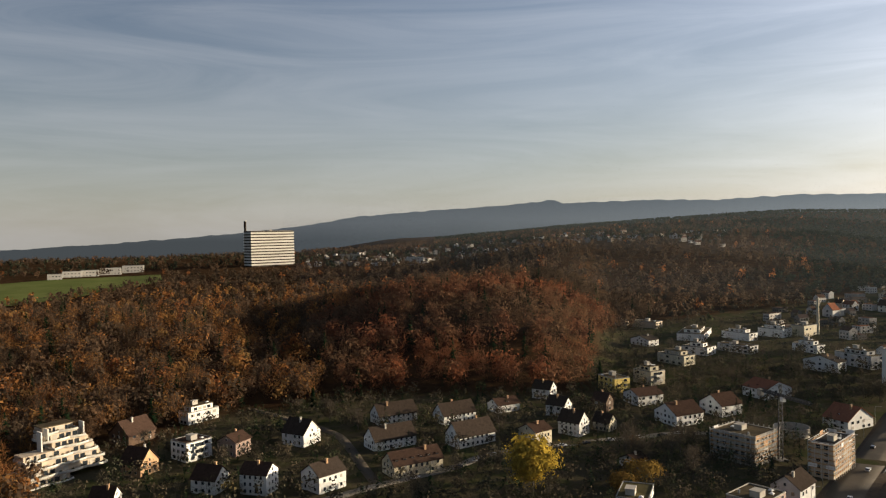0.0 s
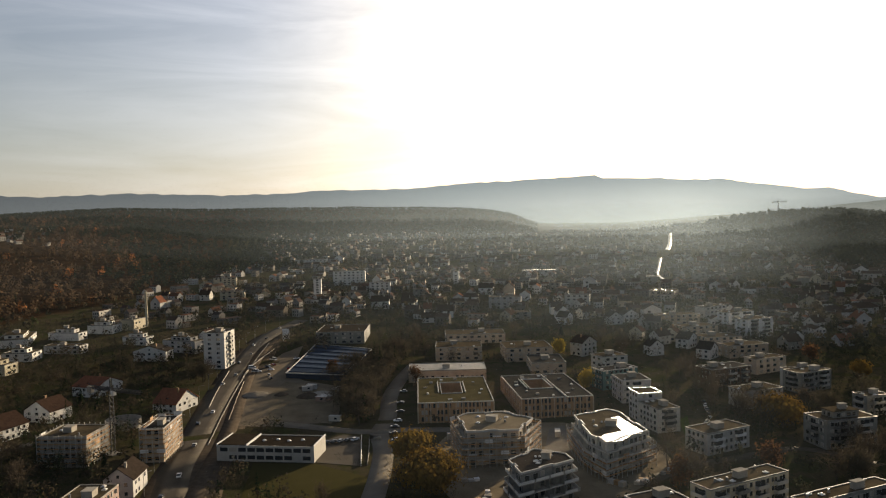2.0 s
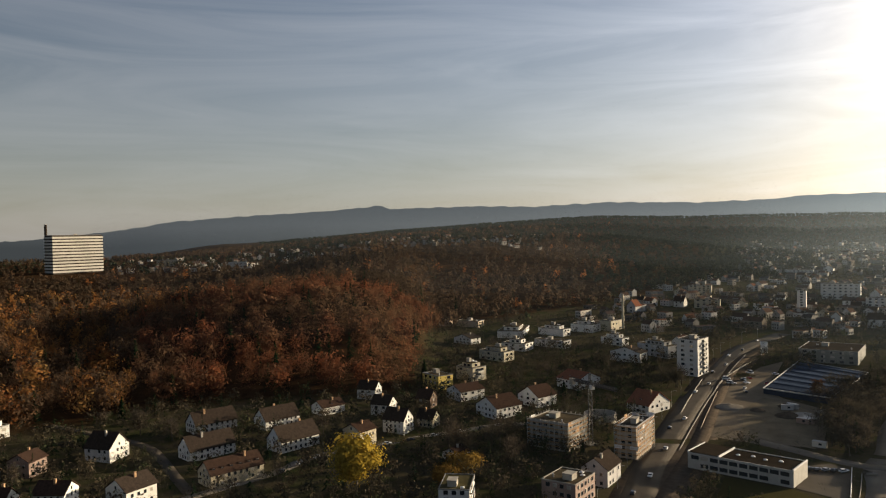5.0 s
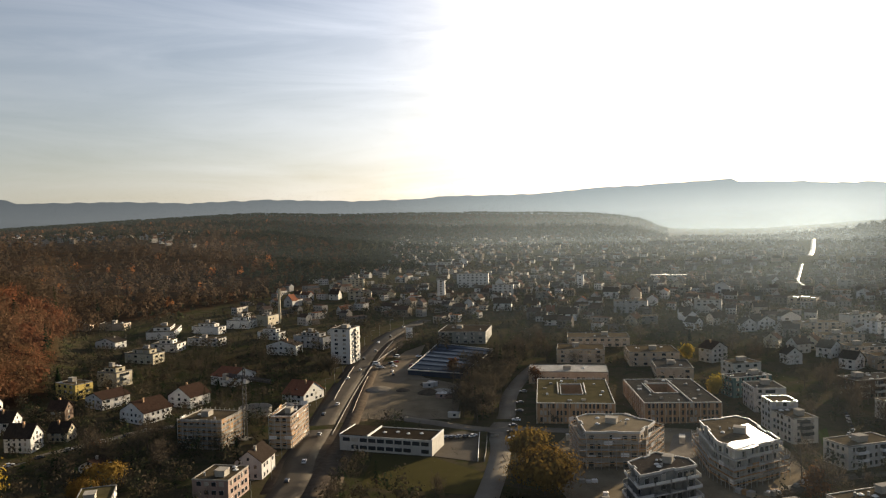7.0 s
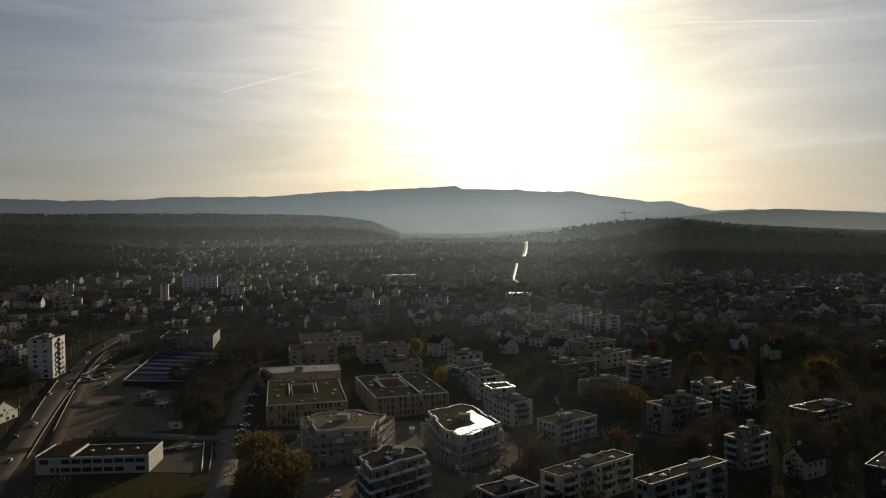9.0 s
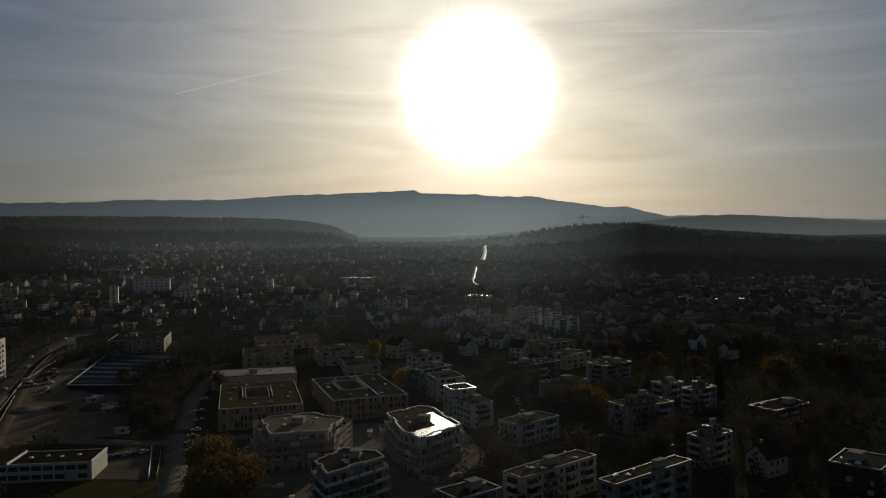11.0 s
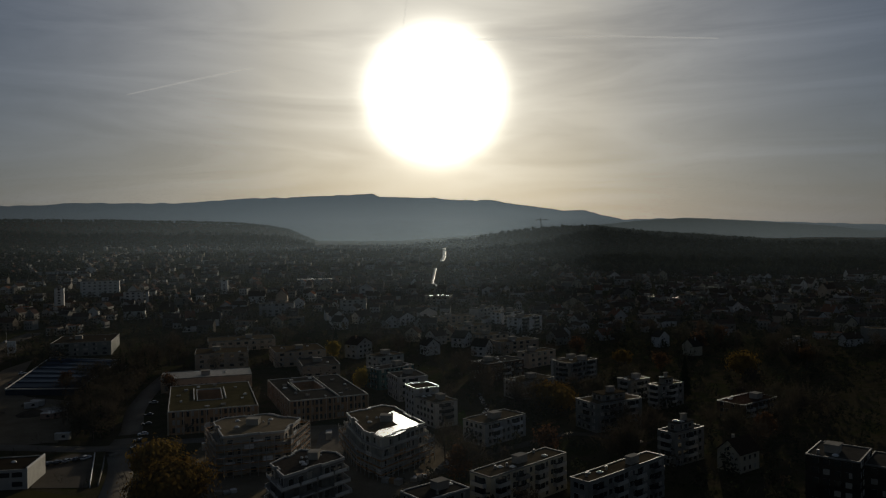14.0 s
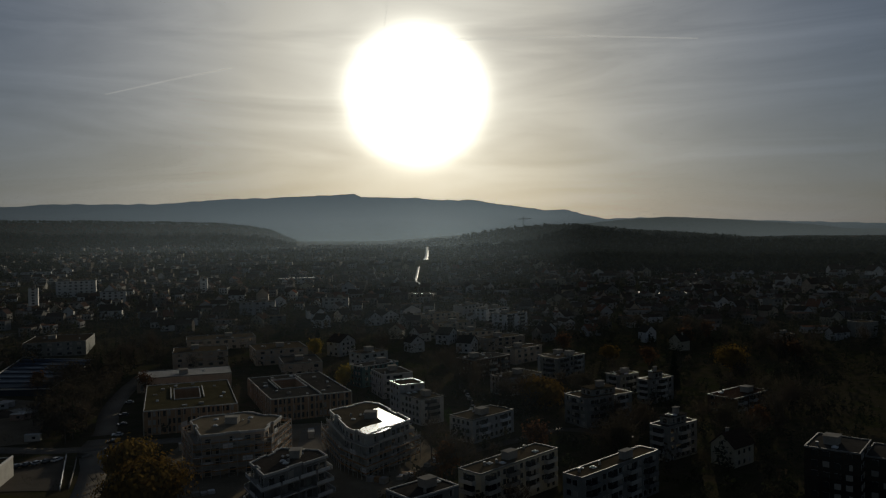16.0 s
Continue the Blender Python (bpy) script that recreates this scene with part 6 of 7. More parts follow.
wall_line(MAIN_ROAD[3:8], 0.35, 0.45, M_concrete, "traffic_island", "long pale kerb between road and track", 7.8)
wall_line([(-140.5, 317.0), (-136.5, 318.7), (-129.0, 302.0), (-121.0, 281.5)], 0.7, 0.3, M_concrete, "garden_wall", "pale low wall along the school lane", 7.0)
wall_line([CARPARK[4], CARPARK[3]], 1.1, 0.3, M_frame, "railing", "pale railing at the car park edge", 0.5)
wall_line([(-224.2, 326.4), (-242.7, 362.5), (-261.7, 400.3)], 0.35, 0.22, M_tan, "yard_kerb", "tan kerb along the yard", -0.6)
wall_line([(-265.9, 403.7), (-279.7, 437.4), (-293.7, 491.0)], 0.8, 0.3, M_concrete, "yard_wall", "pale low wall between yard and tram track")
wall_line([(-247.4, 341.7), (-266.3, 378.7), (-286.5, 420.8)], 0.6, 0.25, M_concrete, "stop_barrier", "pale barrier along the tram stop island")
ribbon("valley_road", VALLEY_ROAD[:3], 7.5, M_wetroad, 1.2, "wet distant road shining in the sun", "road")
ribbon("valley_road", VALLEY_ROAD[3:], 4.0, M_wetroad, 1.2, "wet distant road shining in the sun", "road")

# lamp posts along the main road
for i in range(16):
    x, y, h = along_line(main_line, 0.03 + i * 0.06, -8.6)
    t = place("street_lamp", x, y, lay(x, y), h, "slim grey street lamp beside the main road", "street lamp", "street lamps")
    bm = bmesh.new()
    limb_mesh(bm, (0, 0, -0.5), (0, 0, 9), 0.11, 0.07, 6)
    limb_mesh(bm, (0, 0, 9), (0, -2.2, 9.5), 0.07, 0.05, 6)
    part("post", bm, M_steel, t)
    bm = bmesh.new()
    box(bm, -0.15, 0.15, -3.0, -2.0, 9.42, 9.58, 0.03)
    part("lamp_head", bm, M_steel, t)

# aircraft trails in the high air: their sunlit look is a painted glow
M_trail, n = material("glowing_trail")
e = n.add("Emission", {"Color": (1.0, 0.94, 0.85, 1), "Strength": 1.5})
tr = n.add("BsdfTransparent")
mx = n.add("MixShader", {0: 0.13})
n.tree.links.new(tr.outputs[0], mx.inputs[1])
n.tree.links.new(e.outputs[0], mx.inputs[2])
n.add("OutputMaterial", Surface=mx.outputs[0])
for line, r in ((CONTRAIL_A, 7), (CONTRAIL_B, 8), (CONTRAIL_C, 9)):
    bm = bmesh.new()
    for i in range(len(line) - 1):
        limb_mesh(bm, line[i], line[i + 1], r * (0.4 + 0.3 * i), r * (0.4 + 0.3 * (i + 1)), 6)
    tagged(part("sky_trail", bm, M_trail), "thin pale aircraft trail high in the sky", "sky", kind="structure")


# ---- trees ----
def leaf_cloud(rng, count, radius, height, base, size, lumps=7, thin=False):
    """Leaf clumps as bent little sheets, gathered round the ends of limbs: places of their corners."""
    c = rng.normal(0, 1, (lumps, 3))
    c /= np.linalg.norm(c, axis=1)[:, None]
    c = c * rng.uniform(0.35, 0.8, (lumps, 1)) * np.array([radius, radius, height * 0.5])
    c[:, 2] += base + height * 0.5
    which = rng.integers(0, lumps, count)
    p = np.clip(rng.normal(0, 0.40, (count, 3)), -0.72, 0.72) * np.array([radius, radius, height * 0.42]) * rng.uniform(0.4, 1, (count, 1)) + c[which]
    a = rng.normal(0, 1, (count, 3))
    out = (p - np.array([0, 0, base + height * 0.2])) / np.array([radius, radius, height * 0.5])
    if thin:                                          # twigs that reach out and up
        a = a * 0.55 + out
        b = np.cross(a, rng.normal(0, 1, (count, 3)))
    else:                                             # leaf clumps that face away from the limb's end and the stem
        face = out * 0.8 + (p - c[which]) / (0.3 * radius) + rng.normal(0, 0.45, (count, 3))
        a = np.cross(face, a)
        b = np.cross(face, a)
    a /= np.linalg.norm(a, axis=1)[:, None]
    b /= np.linalg.norm(b, axis=1)[:, None]
    s = size * rng.uniform(0.5, 1.3, (count, 1))
    if thin:
        w = s * 0.085
        return np.stack([p - a * s * 1.5 - b * w, p - a * s * 1.5 + b * w, p + a * s * 1.5 + b * w * 0.5, p + a * s * 1.5 - b * w * 0.5], 1)
    q = np.stack([p - a * s - b * s * 0.6, p + a * s - b * s * 0.5, p + a * s * 0.8 + b * s * 0.7 + np.array([0, 0, 0.3]) * s, p - a * s * 0.7 + b * s * 0.6], 1)
    return q                                          # count, 4, 3


def quads(name, q, mat, tone=None):
    """One mesh of many four-cornered leaf clumps; tone: a number for each."""
    k = len(q)
    me = bpy.data.meshes.new(name)
    me.vertices.add(4 * k)
    me.vertices.foreach_set("co", q.reshape(-1).astype(np.float32))
    me.loops.add(4 * k)
    me.loops.foreach_set("vertex_index", np.arange(4 * k, dtype=np.int32))
    me.polygons.add(k)
    me.polygons.foreach_set("loop_start", np.arange(0, 4 * k, 4, dtype=np.int32))
    me.update(calc_edges=True)
    if tone is not None:
        at_ = me.attributes.new("tone", "FLOAT", "FACE")
        at_.data.foreach_set("value", tone.astype(np.float32))
    me.materials.append(mat)
    return me


def trunk_mesh(name, rng, h, crown_base, r):
    bm = bmesh.new()
    top = Vector((rng.uniform(-0.4, 0.4), rng.uniform(-0.4, 0.4), h * 0.8))
    mid = Vector((rng.uniform(-0.2, 0.2), rng.uniform(-0.2, 0.2), crown_base))
    limb_mesh(bm, (0, 0, -0.6), mid, r, r * 0.72, 7)
    limb_mesh(bm, mid, top, r * 0.72, r * 0.2, 6)
    for i in range(9):
        z = crown_base + (h * 0.75 - crown_base) * i / 9
        a = i * 2.4 + rng.uniform(-0.4, 0.4)
        L = h * rng.uniform(0.2, 0.34) * (1 - 0.4 * i / 9)
        p = mid.lerp(top, (z - crown_base) / max(0.1, (h * 0.8 - crown_base)))
        q = p + Vector((math.cos(a) * L, math.sin(a) * L, L * rng.uniform(0.5, 1.0)))
        limb_mesh(bm, p, q, r * 0.34, r * 0.08, 4)
        for s in (-0.7, 0.7):
            e = p.lerp(q, 0.6)
            limb_mesh(bm, e, e + Vector((math.cos(a + s) * L * 0.5, math.sin(a + s) * L * 0.5, L * 0.5)), r * 0.18, r * 0.05, 3)
    me = bpy.data.meshes.new(name)
    bm.to_mesh(me)
    bm.free()
    me.materials.append(M_bark)
    return me


def conifer_quads(rng, h, r, count):
    f = rng.uniform(0, 1, count) ** 0.8
    z = h * (0.08 + 0.92 * f)
    rad = r * (1 - f) * rng.uniform(0.35, 1.0, count) + 0.1
    a = rng.uniform(0, 2 * np.pi, count)
    d = np.stack([np.cos(a), np.sin(a), np.full(count, -0.35)], 1)
    side = np.stack([-np.sin(a), np.cos(a), np.zeros(count)], 1)
    p = np.stack([np.cos(a) * rad, np.sin(a) * rad, z], 1)
    s = (0.12 * r + 0.30 * r * (1 - f))[:, None] * rng.uniform(0.6, 1.1, (count, 1))
    return np.stack([p - d * s - side * s * 0.5, p - d * s + side * s * 0.5, p + d * s + side * s * 0.25, p + d * s - side * s * 0.25], 1)


TREES = {}


def tree_kind(kind, i, mat, h, r, count, size, conifer=False):
    rng = np.random.default_rng(900 + i)
    t = new("tree")
    t.location = (0, 0, -500)
    tr = trunk_mesh("trunk", rng, h, h * (0.12 if conifer else 0.25), h * 0.022)
    part("trunk", tr, None, t)
    q = conifer_quads(rng, h, r, count) if conifer else leaf_cloud(rng, count, r, h * 0.8, h * 0.2, size, 11, kind == "bare")
    if count > 3000:                                  # larger clumps fill see-through gaps inside a full crown
        q = np.concatenate([q, leaf_cloud(rng, count // 6, r * 0.86, h * 0.72, h * 0.24, size * 2.3, 11)])
    part("crown", quads("crown", q, mat, rng.uniform(0, 0.06, len(q))), None, t)
    TREES[kind, i] = t
    return t


KINDS = {"gold": (M_gold, 16, 5.0, 6500, 0.29, "golden-leaved autumn tree in full colour"), "orange": (M_orange, 13, 8.5, 9500, 0.30, "broad orange autumn tree with dense crown"), "orange2": (M_orange, 12, 6.0, 4500, 0.29, "small orange autumn tree beside the lane"),
         "russet": (M_russet, 14, 5.5, 800, 0.46, "russet half-bare autumn tree in a garden"), "needle": (M_needle, 17, 3.6, 700, 0.5, "dark green conifer between the houses"), "bare": (M_bare, 12, 5.0, 430, 0.74, "nearly bare brown tree in a garden")}
for j, kind in enumerate(KINDS):
    mat, h, r, count, size, words = KINDS[kind]
    for v in range(4 if kind in ("bare", "needle", "russet") else 1):
        rr = random.Random(j * 10 + v)
        t = tree_kind(kind, v if v == 0 else v, mat, h, r * rr.uniform(0.8, 1.15), count, size, kind == "needle")
        tagged(t, words, "tree", group=kind + " trees")
USED = set()


def plant(kind, v, x, y, h, turn=0.0):
    t = TREES[kind, v]
    k = h / KINDS[kind][1]
    m = Matrix.Translation((x, y, lay(x, y))) @ Matrix.Rotation(turn, 4, "Z") @ Matrix.Diagonal((k, k, k, 1))
    if (kind, v) not in USED:
        USED.add((kind, v))
        t.matrix_basis = m
        return t
    c = copy_thing(t, pose(0, 0, 0))
    c.matrix_basis = m
    return c


def standout(kind, x, y, h):
    return plant(kind, 0, x, y, h, (x * 7.3 + y) % 6.28)

standout("gold", -257.0, 143.6, 26.0)
standout("orange", -90.6, 250.8, 17.5)
standout("orange2", -109.8, 282.6, 16.2)
standout("orange", 41.4, 374.1, 16.0)
standout("gold", -85.5, 514.4, 12.3)
standout("gold", -56.3, 425.6, 12.8)
standout("orange2", 94.8, 480.7, 10.5)
standout("orange", -246.6, 188.9, 11.2)
standout("orange2", 151.6, 441.9, 16.1)
standout("orange", -244.3, 177.7, 9.1)
standout("russet", 72.6, 516.3, 14.6)
standout("russet", 155.2, 529.1, 14.9)
standout("needle", 110.2, 407.4, 20.2)
standout("bare", 152.9, 355.0, 18.0)

# ---- woods ----
def wood(name, where, count, seed, mat, hlow, hhigh, label, leaves=46, needles=0.12, size=0.95, bareness=0.4):
    """A wood as one sheet of leaf clumps: where() gives a place or None."""
    rng = np.random.default_rng(seed)
    rnd = random.Random(seed)
    shapes = [leaf_cloud(rng, leaves, 4.6, 12.0, 1.4, size, 9) for _ in range(10)]
    bare = [leaf_cloud(rng, leaves, 4.3, 11.5, 2.0, size * 1.05, 9, True) for _ in range(8)]
    fir = [conifer_quads(rng, 16, 3.4, leaves) for _ in range(4)]
    qs, ts, fq, ft = [], [], [], []
    made = 0
    while made < count:
        p = where(rnd)
        if p is None:
            continue
        made += 1
        x, y, tone = p
        h = rnd.uniform(hlow, hhigh) / 14
        a = rnd.uniform(0, 6.28)
        R = np.array([[math.cos(a), -math.sin(a), 0], [math.sin(a), math.cos(a), 0], [0, 0, 1]]) * h
        is_fir = rnd.random() < needles
        src = rnd.choice(fir if is_fir else (bare if rnd.random() < bareness else shapes))
        q = src.reshape(-1, 3) @ R.T + np.array([x, y, lay(x, y)])
        (fq if is_fir else qs).append(q.reshape(-1, 4, 3))
        (ft if is_fir else ts).append(np.full(len(src), tone))
    ob = new(name, quads(name, np.concatenate(qs), mat, np.concatenate(ts)))
    tagged(ob, label, "wood", kind="stuff")
    if fq:
        ob = new(name + "_firs", quads(name, np.concatenate(fq), M_needle, np.concatenate(ft)))
        tagged(ob, "dark conifers scattered through the wood", "wood", kind="stuff")


FREE_XY = np.array([(p[0], p[1]) for p in TAKEN])
FREE_R = np.array([p[2] for p in TAKEN])
LINES = []
for line, half in ((MAIN_ROAD, 17), (TRAM, 8), (SCHOOL_ROAD, 7), (CROSS_LANE, 6), (LANE_WEST, 5), (LANE_UP, 5), (RIGHT_LANE, 5), (VALLEY_ROAD, 9)):
    for p, q in zip(line, line[1:]):
        k = max(1, int((Vector(q) - Vector(p)).length / 5))
        LINES += [(*Vector(p).lerp(Vector(q), i / k), half) for i in range(k + 1)]
LINES = np.array(LINES)


def inside(pts, x, y):
    hit = False
    for (x0, y0), (x1, y1) in zip(pts, pts[1:] + pts[:1]):
        if (y0 > y) != (y1 > y) and x < (x1 - x0) * (y - y0) / (y1 - y0) + x0:
            hit = not hit
    return hit


def clear_of(x, y, room=1.5):
    """Whether a place is off buildings, roads and yards."""
    if ((FREE_XY[:, 0] - x) ** 2 + (FREE_XY[:, 1] - y) ** 2 < (FREE_R + room) ** 2).any():
        return False
    if ((LINES[:, 0] - x) ** 2 + (LINES[:, 1] - y) ** 2 < LINES[:, 2] ** 2).any():
        return False
    return not any(inside(p, x, y) for p in (YARD, SITE, CARPARK, PITCH, LAWN, COURT, NEW_SITE))


# ---- houses of the town, further off ----
def small_house(i):
    r = random.Random(300 + i)
    wall = (M_brightwhite, M_cream, M_brightwhite, M_grey, M_tan, M_brightwhite, M_white, M_dimwhite)[i]
    roof = (M_tile, M_slate, M_tile, M_redtile, M_tile, M_slate, M_tile, M_gravel)[i]
    words = ("white house with a brown tiled roof", "cream house with a dark slate roof", "pale town house with a tiled roof", "grey house with a red tiled roof",
             "tan house with a brown roof", "white gabled house with dark roof", "tan town house with tiled roof", "pale flat-roofed town house with parapet")[i]
    if i == 7:
        return block(0, 0, 0, 15, 12, 0, 8.5, wall, roof, words, storeys=3, ww=2.6, wh=1.5, gap=4.5, extras=0, name="town_house", skip=0)
    return gable(0, 0, 0, r.uniform(11, 17), r.uniform(9.5, 12), 0, r.uniform(5.5, 8.5), r.uniform(3.5, 5), wall, roof, words, along="xy"[i % 2], storeys=2, seed=i, name="town_house", ww=2.0, wh=1.5, gap=5.5, detail=False)


n_before = len(TAKEN)
HOUSES = [small_house(i) for i in range(8)]
del TAKEN[n_before:]
rnd = random.Random(77)
put = []
tries = 0
first = set()
while len(put) < 185 and tries < 60000:
    tries += 1
    a, d = rnd.uniform(-66, 46) if rnd.random() < 0.7 else rnd.uniform(0, 46), 250 * (1350 / 250) ** (rnd.random() ** 0.75)
    if len(put) < 95:                                  # villas in the gardens nearest to the new buildings
        a, d = (rnd.uniform(5, 46), rnd.uniform(385, 760)) if len(put) % 5 < 3 else (rnd.uniform(-30, 12), rnd.uniform(452, 700))
    foot = float(np.interp(a, WOOD_AZ, WOOD_FOOT)) if a < -40 else 9999
    if d > foot - 30 or (a > 6 and d > float(np.interp(a, EAST_AZ, EAST_FOOT)) + 60) or (a < -55 and d < 420) or (-42 < a < 14 and d < 450) or (a >= 14 and d < 360):
        continue
    x, y = at(a, d)
    if not clear_of(x, y, 8) or any((x - u) ** 2 + (y - v) ** 2 < 21 ** 2 for u, v in put):
        continue
    if noise.noise((x * 0.008, y * 0.006, 21)) < -0.25:
        continue
    put.append((x, y))
    k = rnd.randrange(8)
    turn = 35 * noise.noise((x * 0.004, y * 0.004, 3)) + rnd.choice((0, 0, 90)) + 15
    s = rnd.uniform(0.7, 1.05)
    m = pose(x, y, lay(x, y) - 0.3, 0, 0, turn)
    if k in first:
        h = copy_thing(HOUSES[k], m)
    else:
        first.add(k)
        h = HOUSES[k]
        h.matrix_basis = m
    h.scale = (s * rnd.uniform(0.75, 1.25), s * rnd.uniform(0.85, 1.1), s * rnd.uniform(0.75, 1.35))
    tagged(h, group="town houses")
for i, h in enumerate(HOUSES):
    if i not in first:
        x, y = at(-30 + 4 * i, 1000)
        h.matrix_basis = pose(x, y, lay(x, y))
FREE_XY = np.concatenate([FREE_XY, np.array(put)])
FREE_R = np.concatenate([FREE_R, np.full(len(put), 7.5)])

# the furthest houses, too many to count
vs, fs, ms = [], [], []
made = 0
while made < 2010:
    a, d = rnd.uniform(-62, 46), rnd.uniform(480, 1850)
    if 1500 < made < 1670:                             # villas of the eastern slope
        a, d = rnd.uniform(3, 46), rnd.uniform(430, 900)
    elif made >= 1670:                                 # the brow of the western hill
        a = rnd.uniform(-108, -64)
        d = rnd.uniform(960, 1290)
    elif (a < -45 and d > 560 + (a + 62) * 20) or (a > 4 and d > float(np.interp(a, EAST_AZ, EAST_FOOT)) + (10 if a > 8 else 120)) or (-70 < a < -14 and d > 1490):
        continue
    if made >= 1830:                                   # between the school and the valley
        a, d = rnd.uniform(-36, 44), rnd.uniform(430, 800)
    x, y = at(a, d)
    if not clear_of(x, y, 2):
        continue
    made += 1
    w, dp, h, r = rnd.uniform(7, 13) * rnd.choice((1, 1, 1, 1.6)), rnd.uniform(6.5, 9), rnd.uniform(3.5, 7.5), rnd.choice((0.2, 0.2, 2.2, 3.0, 3.8))
    ang = radians(40 * noise.noise((x * 0.003, y * 0.003, 3)) + rnd.choice((0, 90)) + rnd.uniform(-8, 8))
    ca, sa, z = math.cos(ang), math.sin(ang), lay(x, y)
    o = len(vs)
    for px_, py_, pz in ((-1, -1, -3), (1, -1, -3), (1, 1, -3), (-1, 1, -3), (-1, -1, h), (1, -1, h), (1, 1, h), (-1, 1, h), (-1, 0, h + r), (1, 0, h + r)):
        u, v = px_ * w / 2, py_ * dp / 2
        vs.append((x + u * ca - v * sa, y + u * sa + v * ca, z + pz))
    fs += [(o, o + 1, o + 5, o + 4), (o + 1, o + 2, o + 6, o + 9, o + 5), (o + 2, o + 3, o + 7, o + 6), (o + 3, o, o + 4, o + 8, o + 7)]
    fs += [(o + 4, o + 5, o + 9, o + 8), (o + 6, o + 7, o + 8, o + 9)]
    ms += [0, 0, 0, 0, 1, 1]
    for side, length, deep in ((-1, w, dp), (1, w, dp), (0, dp, w)):           # dark windows, a hand's width proud
        for k in range(3):
            for zz in (1.0, 3.9) if h > 5.6 else (1.0,):
                o = len(vs)
                c = (k - 1) * length * 0.3
                for du, dz in ((-0.6, 0), (0.6, 0), (0.6, 1.4), (-0.6, 1.4)):
                    u, v = (c + du, side * (deep / 2 + 0.08)) if side else (-deep / 2 - 0.08, c + du)
                    vs.append((x + u * ca - v * sa, y + u * sa + v * ca, z + zz + dz))
                fs.append((o, o + 1, o + 2, o + 3))
                ms.append(2)
me = bpy.data.meshes.new("far_houses")
me.from_pydata(vs, [], fs)
M_farwall = island_surface("far_walls", [(0.0, (0.66, 0.64, 0.60)), (0.2, (0.42, 0.39, 0.35)), (0.4, (0.22, 0.185, 0.145)), (0.65, (0.15, 0.14, 0.13)), (0.88, (0.30, 0.285, 0.26)), (1.0, (0.66, 0.64, 0.60))])
M_farroof = island_surface("far_roofs", [(0.0, (0.06, 0.04, 0.03)), (0.5, (0.10, 0.06, 0.045)), (0.8, (0.05, 0.045, 0.045)), (1.0, (0.16, 0.075, 0.045))])
me.materials.append(M_farwall)
me.materials.append(M_farroof)
me.materials.append(M_glass)
me.polygons.foreach_set("material_index", ms)
tagged(new("far_houses", me), "many small pale houses far up the valley", "houses", kind="stuff")


def hilltop(a, d):
    """The built-up brow of the western hill, free of wood."""
    foot = float(np.interp(a, WOOD_AZ, WOOD_FOOT))
    return -146 < a < -64 and 940 < d < 1320


def wood_tone(r, a, d, x, y):
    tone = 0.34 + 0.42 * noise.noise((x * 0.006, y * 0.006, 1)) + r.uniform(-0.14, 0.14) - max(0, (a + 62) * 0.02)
    if -108 < a < -76 and d < 520:                    # the red beeches of the near spur
        tone = 0.62 + 0.30 * noise.noise((x * 0.012, y * 0.012, 6)) + r.uniform(-0.13, 0.12)
    elif a <= -104 and d < 760:
        tone = r.choice((0.22, 0.3, 0.34, 0.45, 0.88, 0.91)) + r.uniform(-0.05, 0.02)
    else:
        tone = 0.16 + 0.30 * noise.noise((x * 0.006, y * 0.006, 1)) + r.uniform(-0.12, 0.16)
        if r.random() < 0.03:
            tone = 0.84
    return min(0.98, max(0.02, tone))


def west_wood(r, near=False):
    a, d = r.uniform(-146, -72 if near else -38), r.uniform(190, 590) if near else 320 * (1700 / 320) ** (r.random() ** 0.66)
    foot = float(np.interp(a, WOOD_AZ, WOOD_FOOT))
    x, y = at(a, d)
    if not clear_of(x, y) or (hilltop(a, d) and r.random() < 0.75) or ((a < -72 and d < 590) != near):
        return None
    if d < foot + 25 * noise.noise((a * 0.15, 3, 0)) or inside(FIELD, x, y):
        return None
    return x, y, wood_tone(r, a, d, x, y)


def takes_dark(x, y):
    """Whether a place takes the dark wood colour, by bearing with a ragged edge."""
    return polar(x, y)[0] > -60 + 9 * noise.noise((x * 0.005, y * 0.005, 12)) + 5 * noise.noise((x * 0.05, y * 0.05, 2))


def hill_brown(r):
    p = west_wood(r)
    return p if p and not takes_dark(p[0], p[1]) else None


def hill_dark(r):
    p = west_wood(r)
    return (p[0], p[1], r.uniform(0, 0.5)) if p and takes_dark(p[0], p[1]) else None


def near_wood(r):
    return west_wood(r, True)


def ridge_wood(r):
    a, d = r.uniform(-100, -13), r.uniform(1280, 2300)
    x, y = at(a, d)
    if float(np.interp(a, RIDGE_AZ, RIDGE_UP)) < 12 or (a > -45 and d < 1450 + 120 * noise.noise((a * 0.2, 7, 0))):
        return None
    return x, y, r.uniform(0.0, 0.45)


def east_wood(r):
    a, d = r.uniform(2, 48), r.uniform(760, 1700)
    foot = float(np.interp(a, EAST_AZ, EAST_FOOT))
    if d < foot + 40 + 60 * noise.noise((a * 0.2, 5, 0)):
        return None
    x, y = at(a, d)
    return (x, y, r.uniform(0.0, 0.4)) if clear_of(x, y) else None


def brow_wood(r):
    a, d = r.uniform(-147, -64), r.uniform(960, 1330)
    x, y = at(a, d)
    if not clear_of(x, y, 4) or inside(FIELD, x, y) or (a < -106 and d < 1080):
        return None
    return x, y, r.uniform(0.0, 0.6)


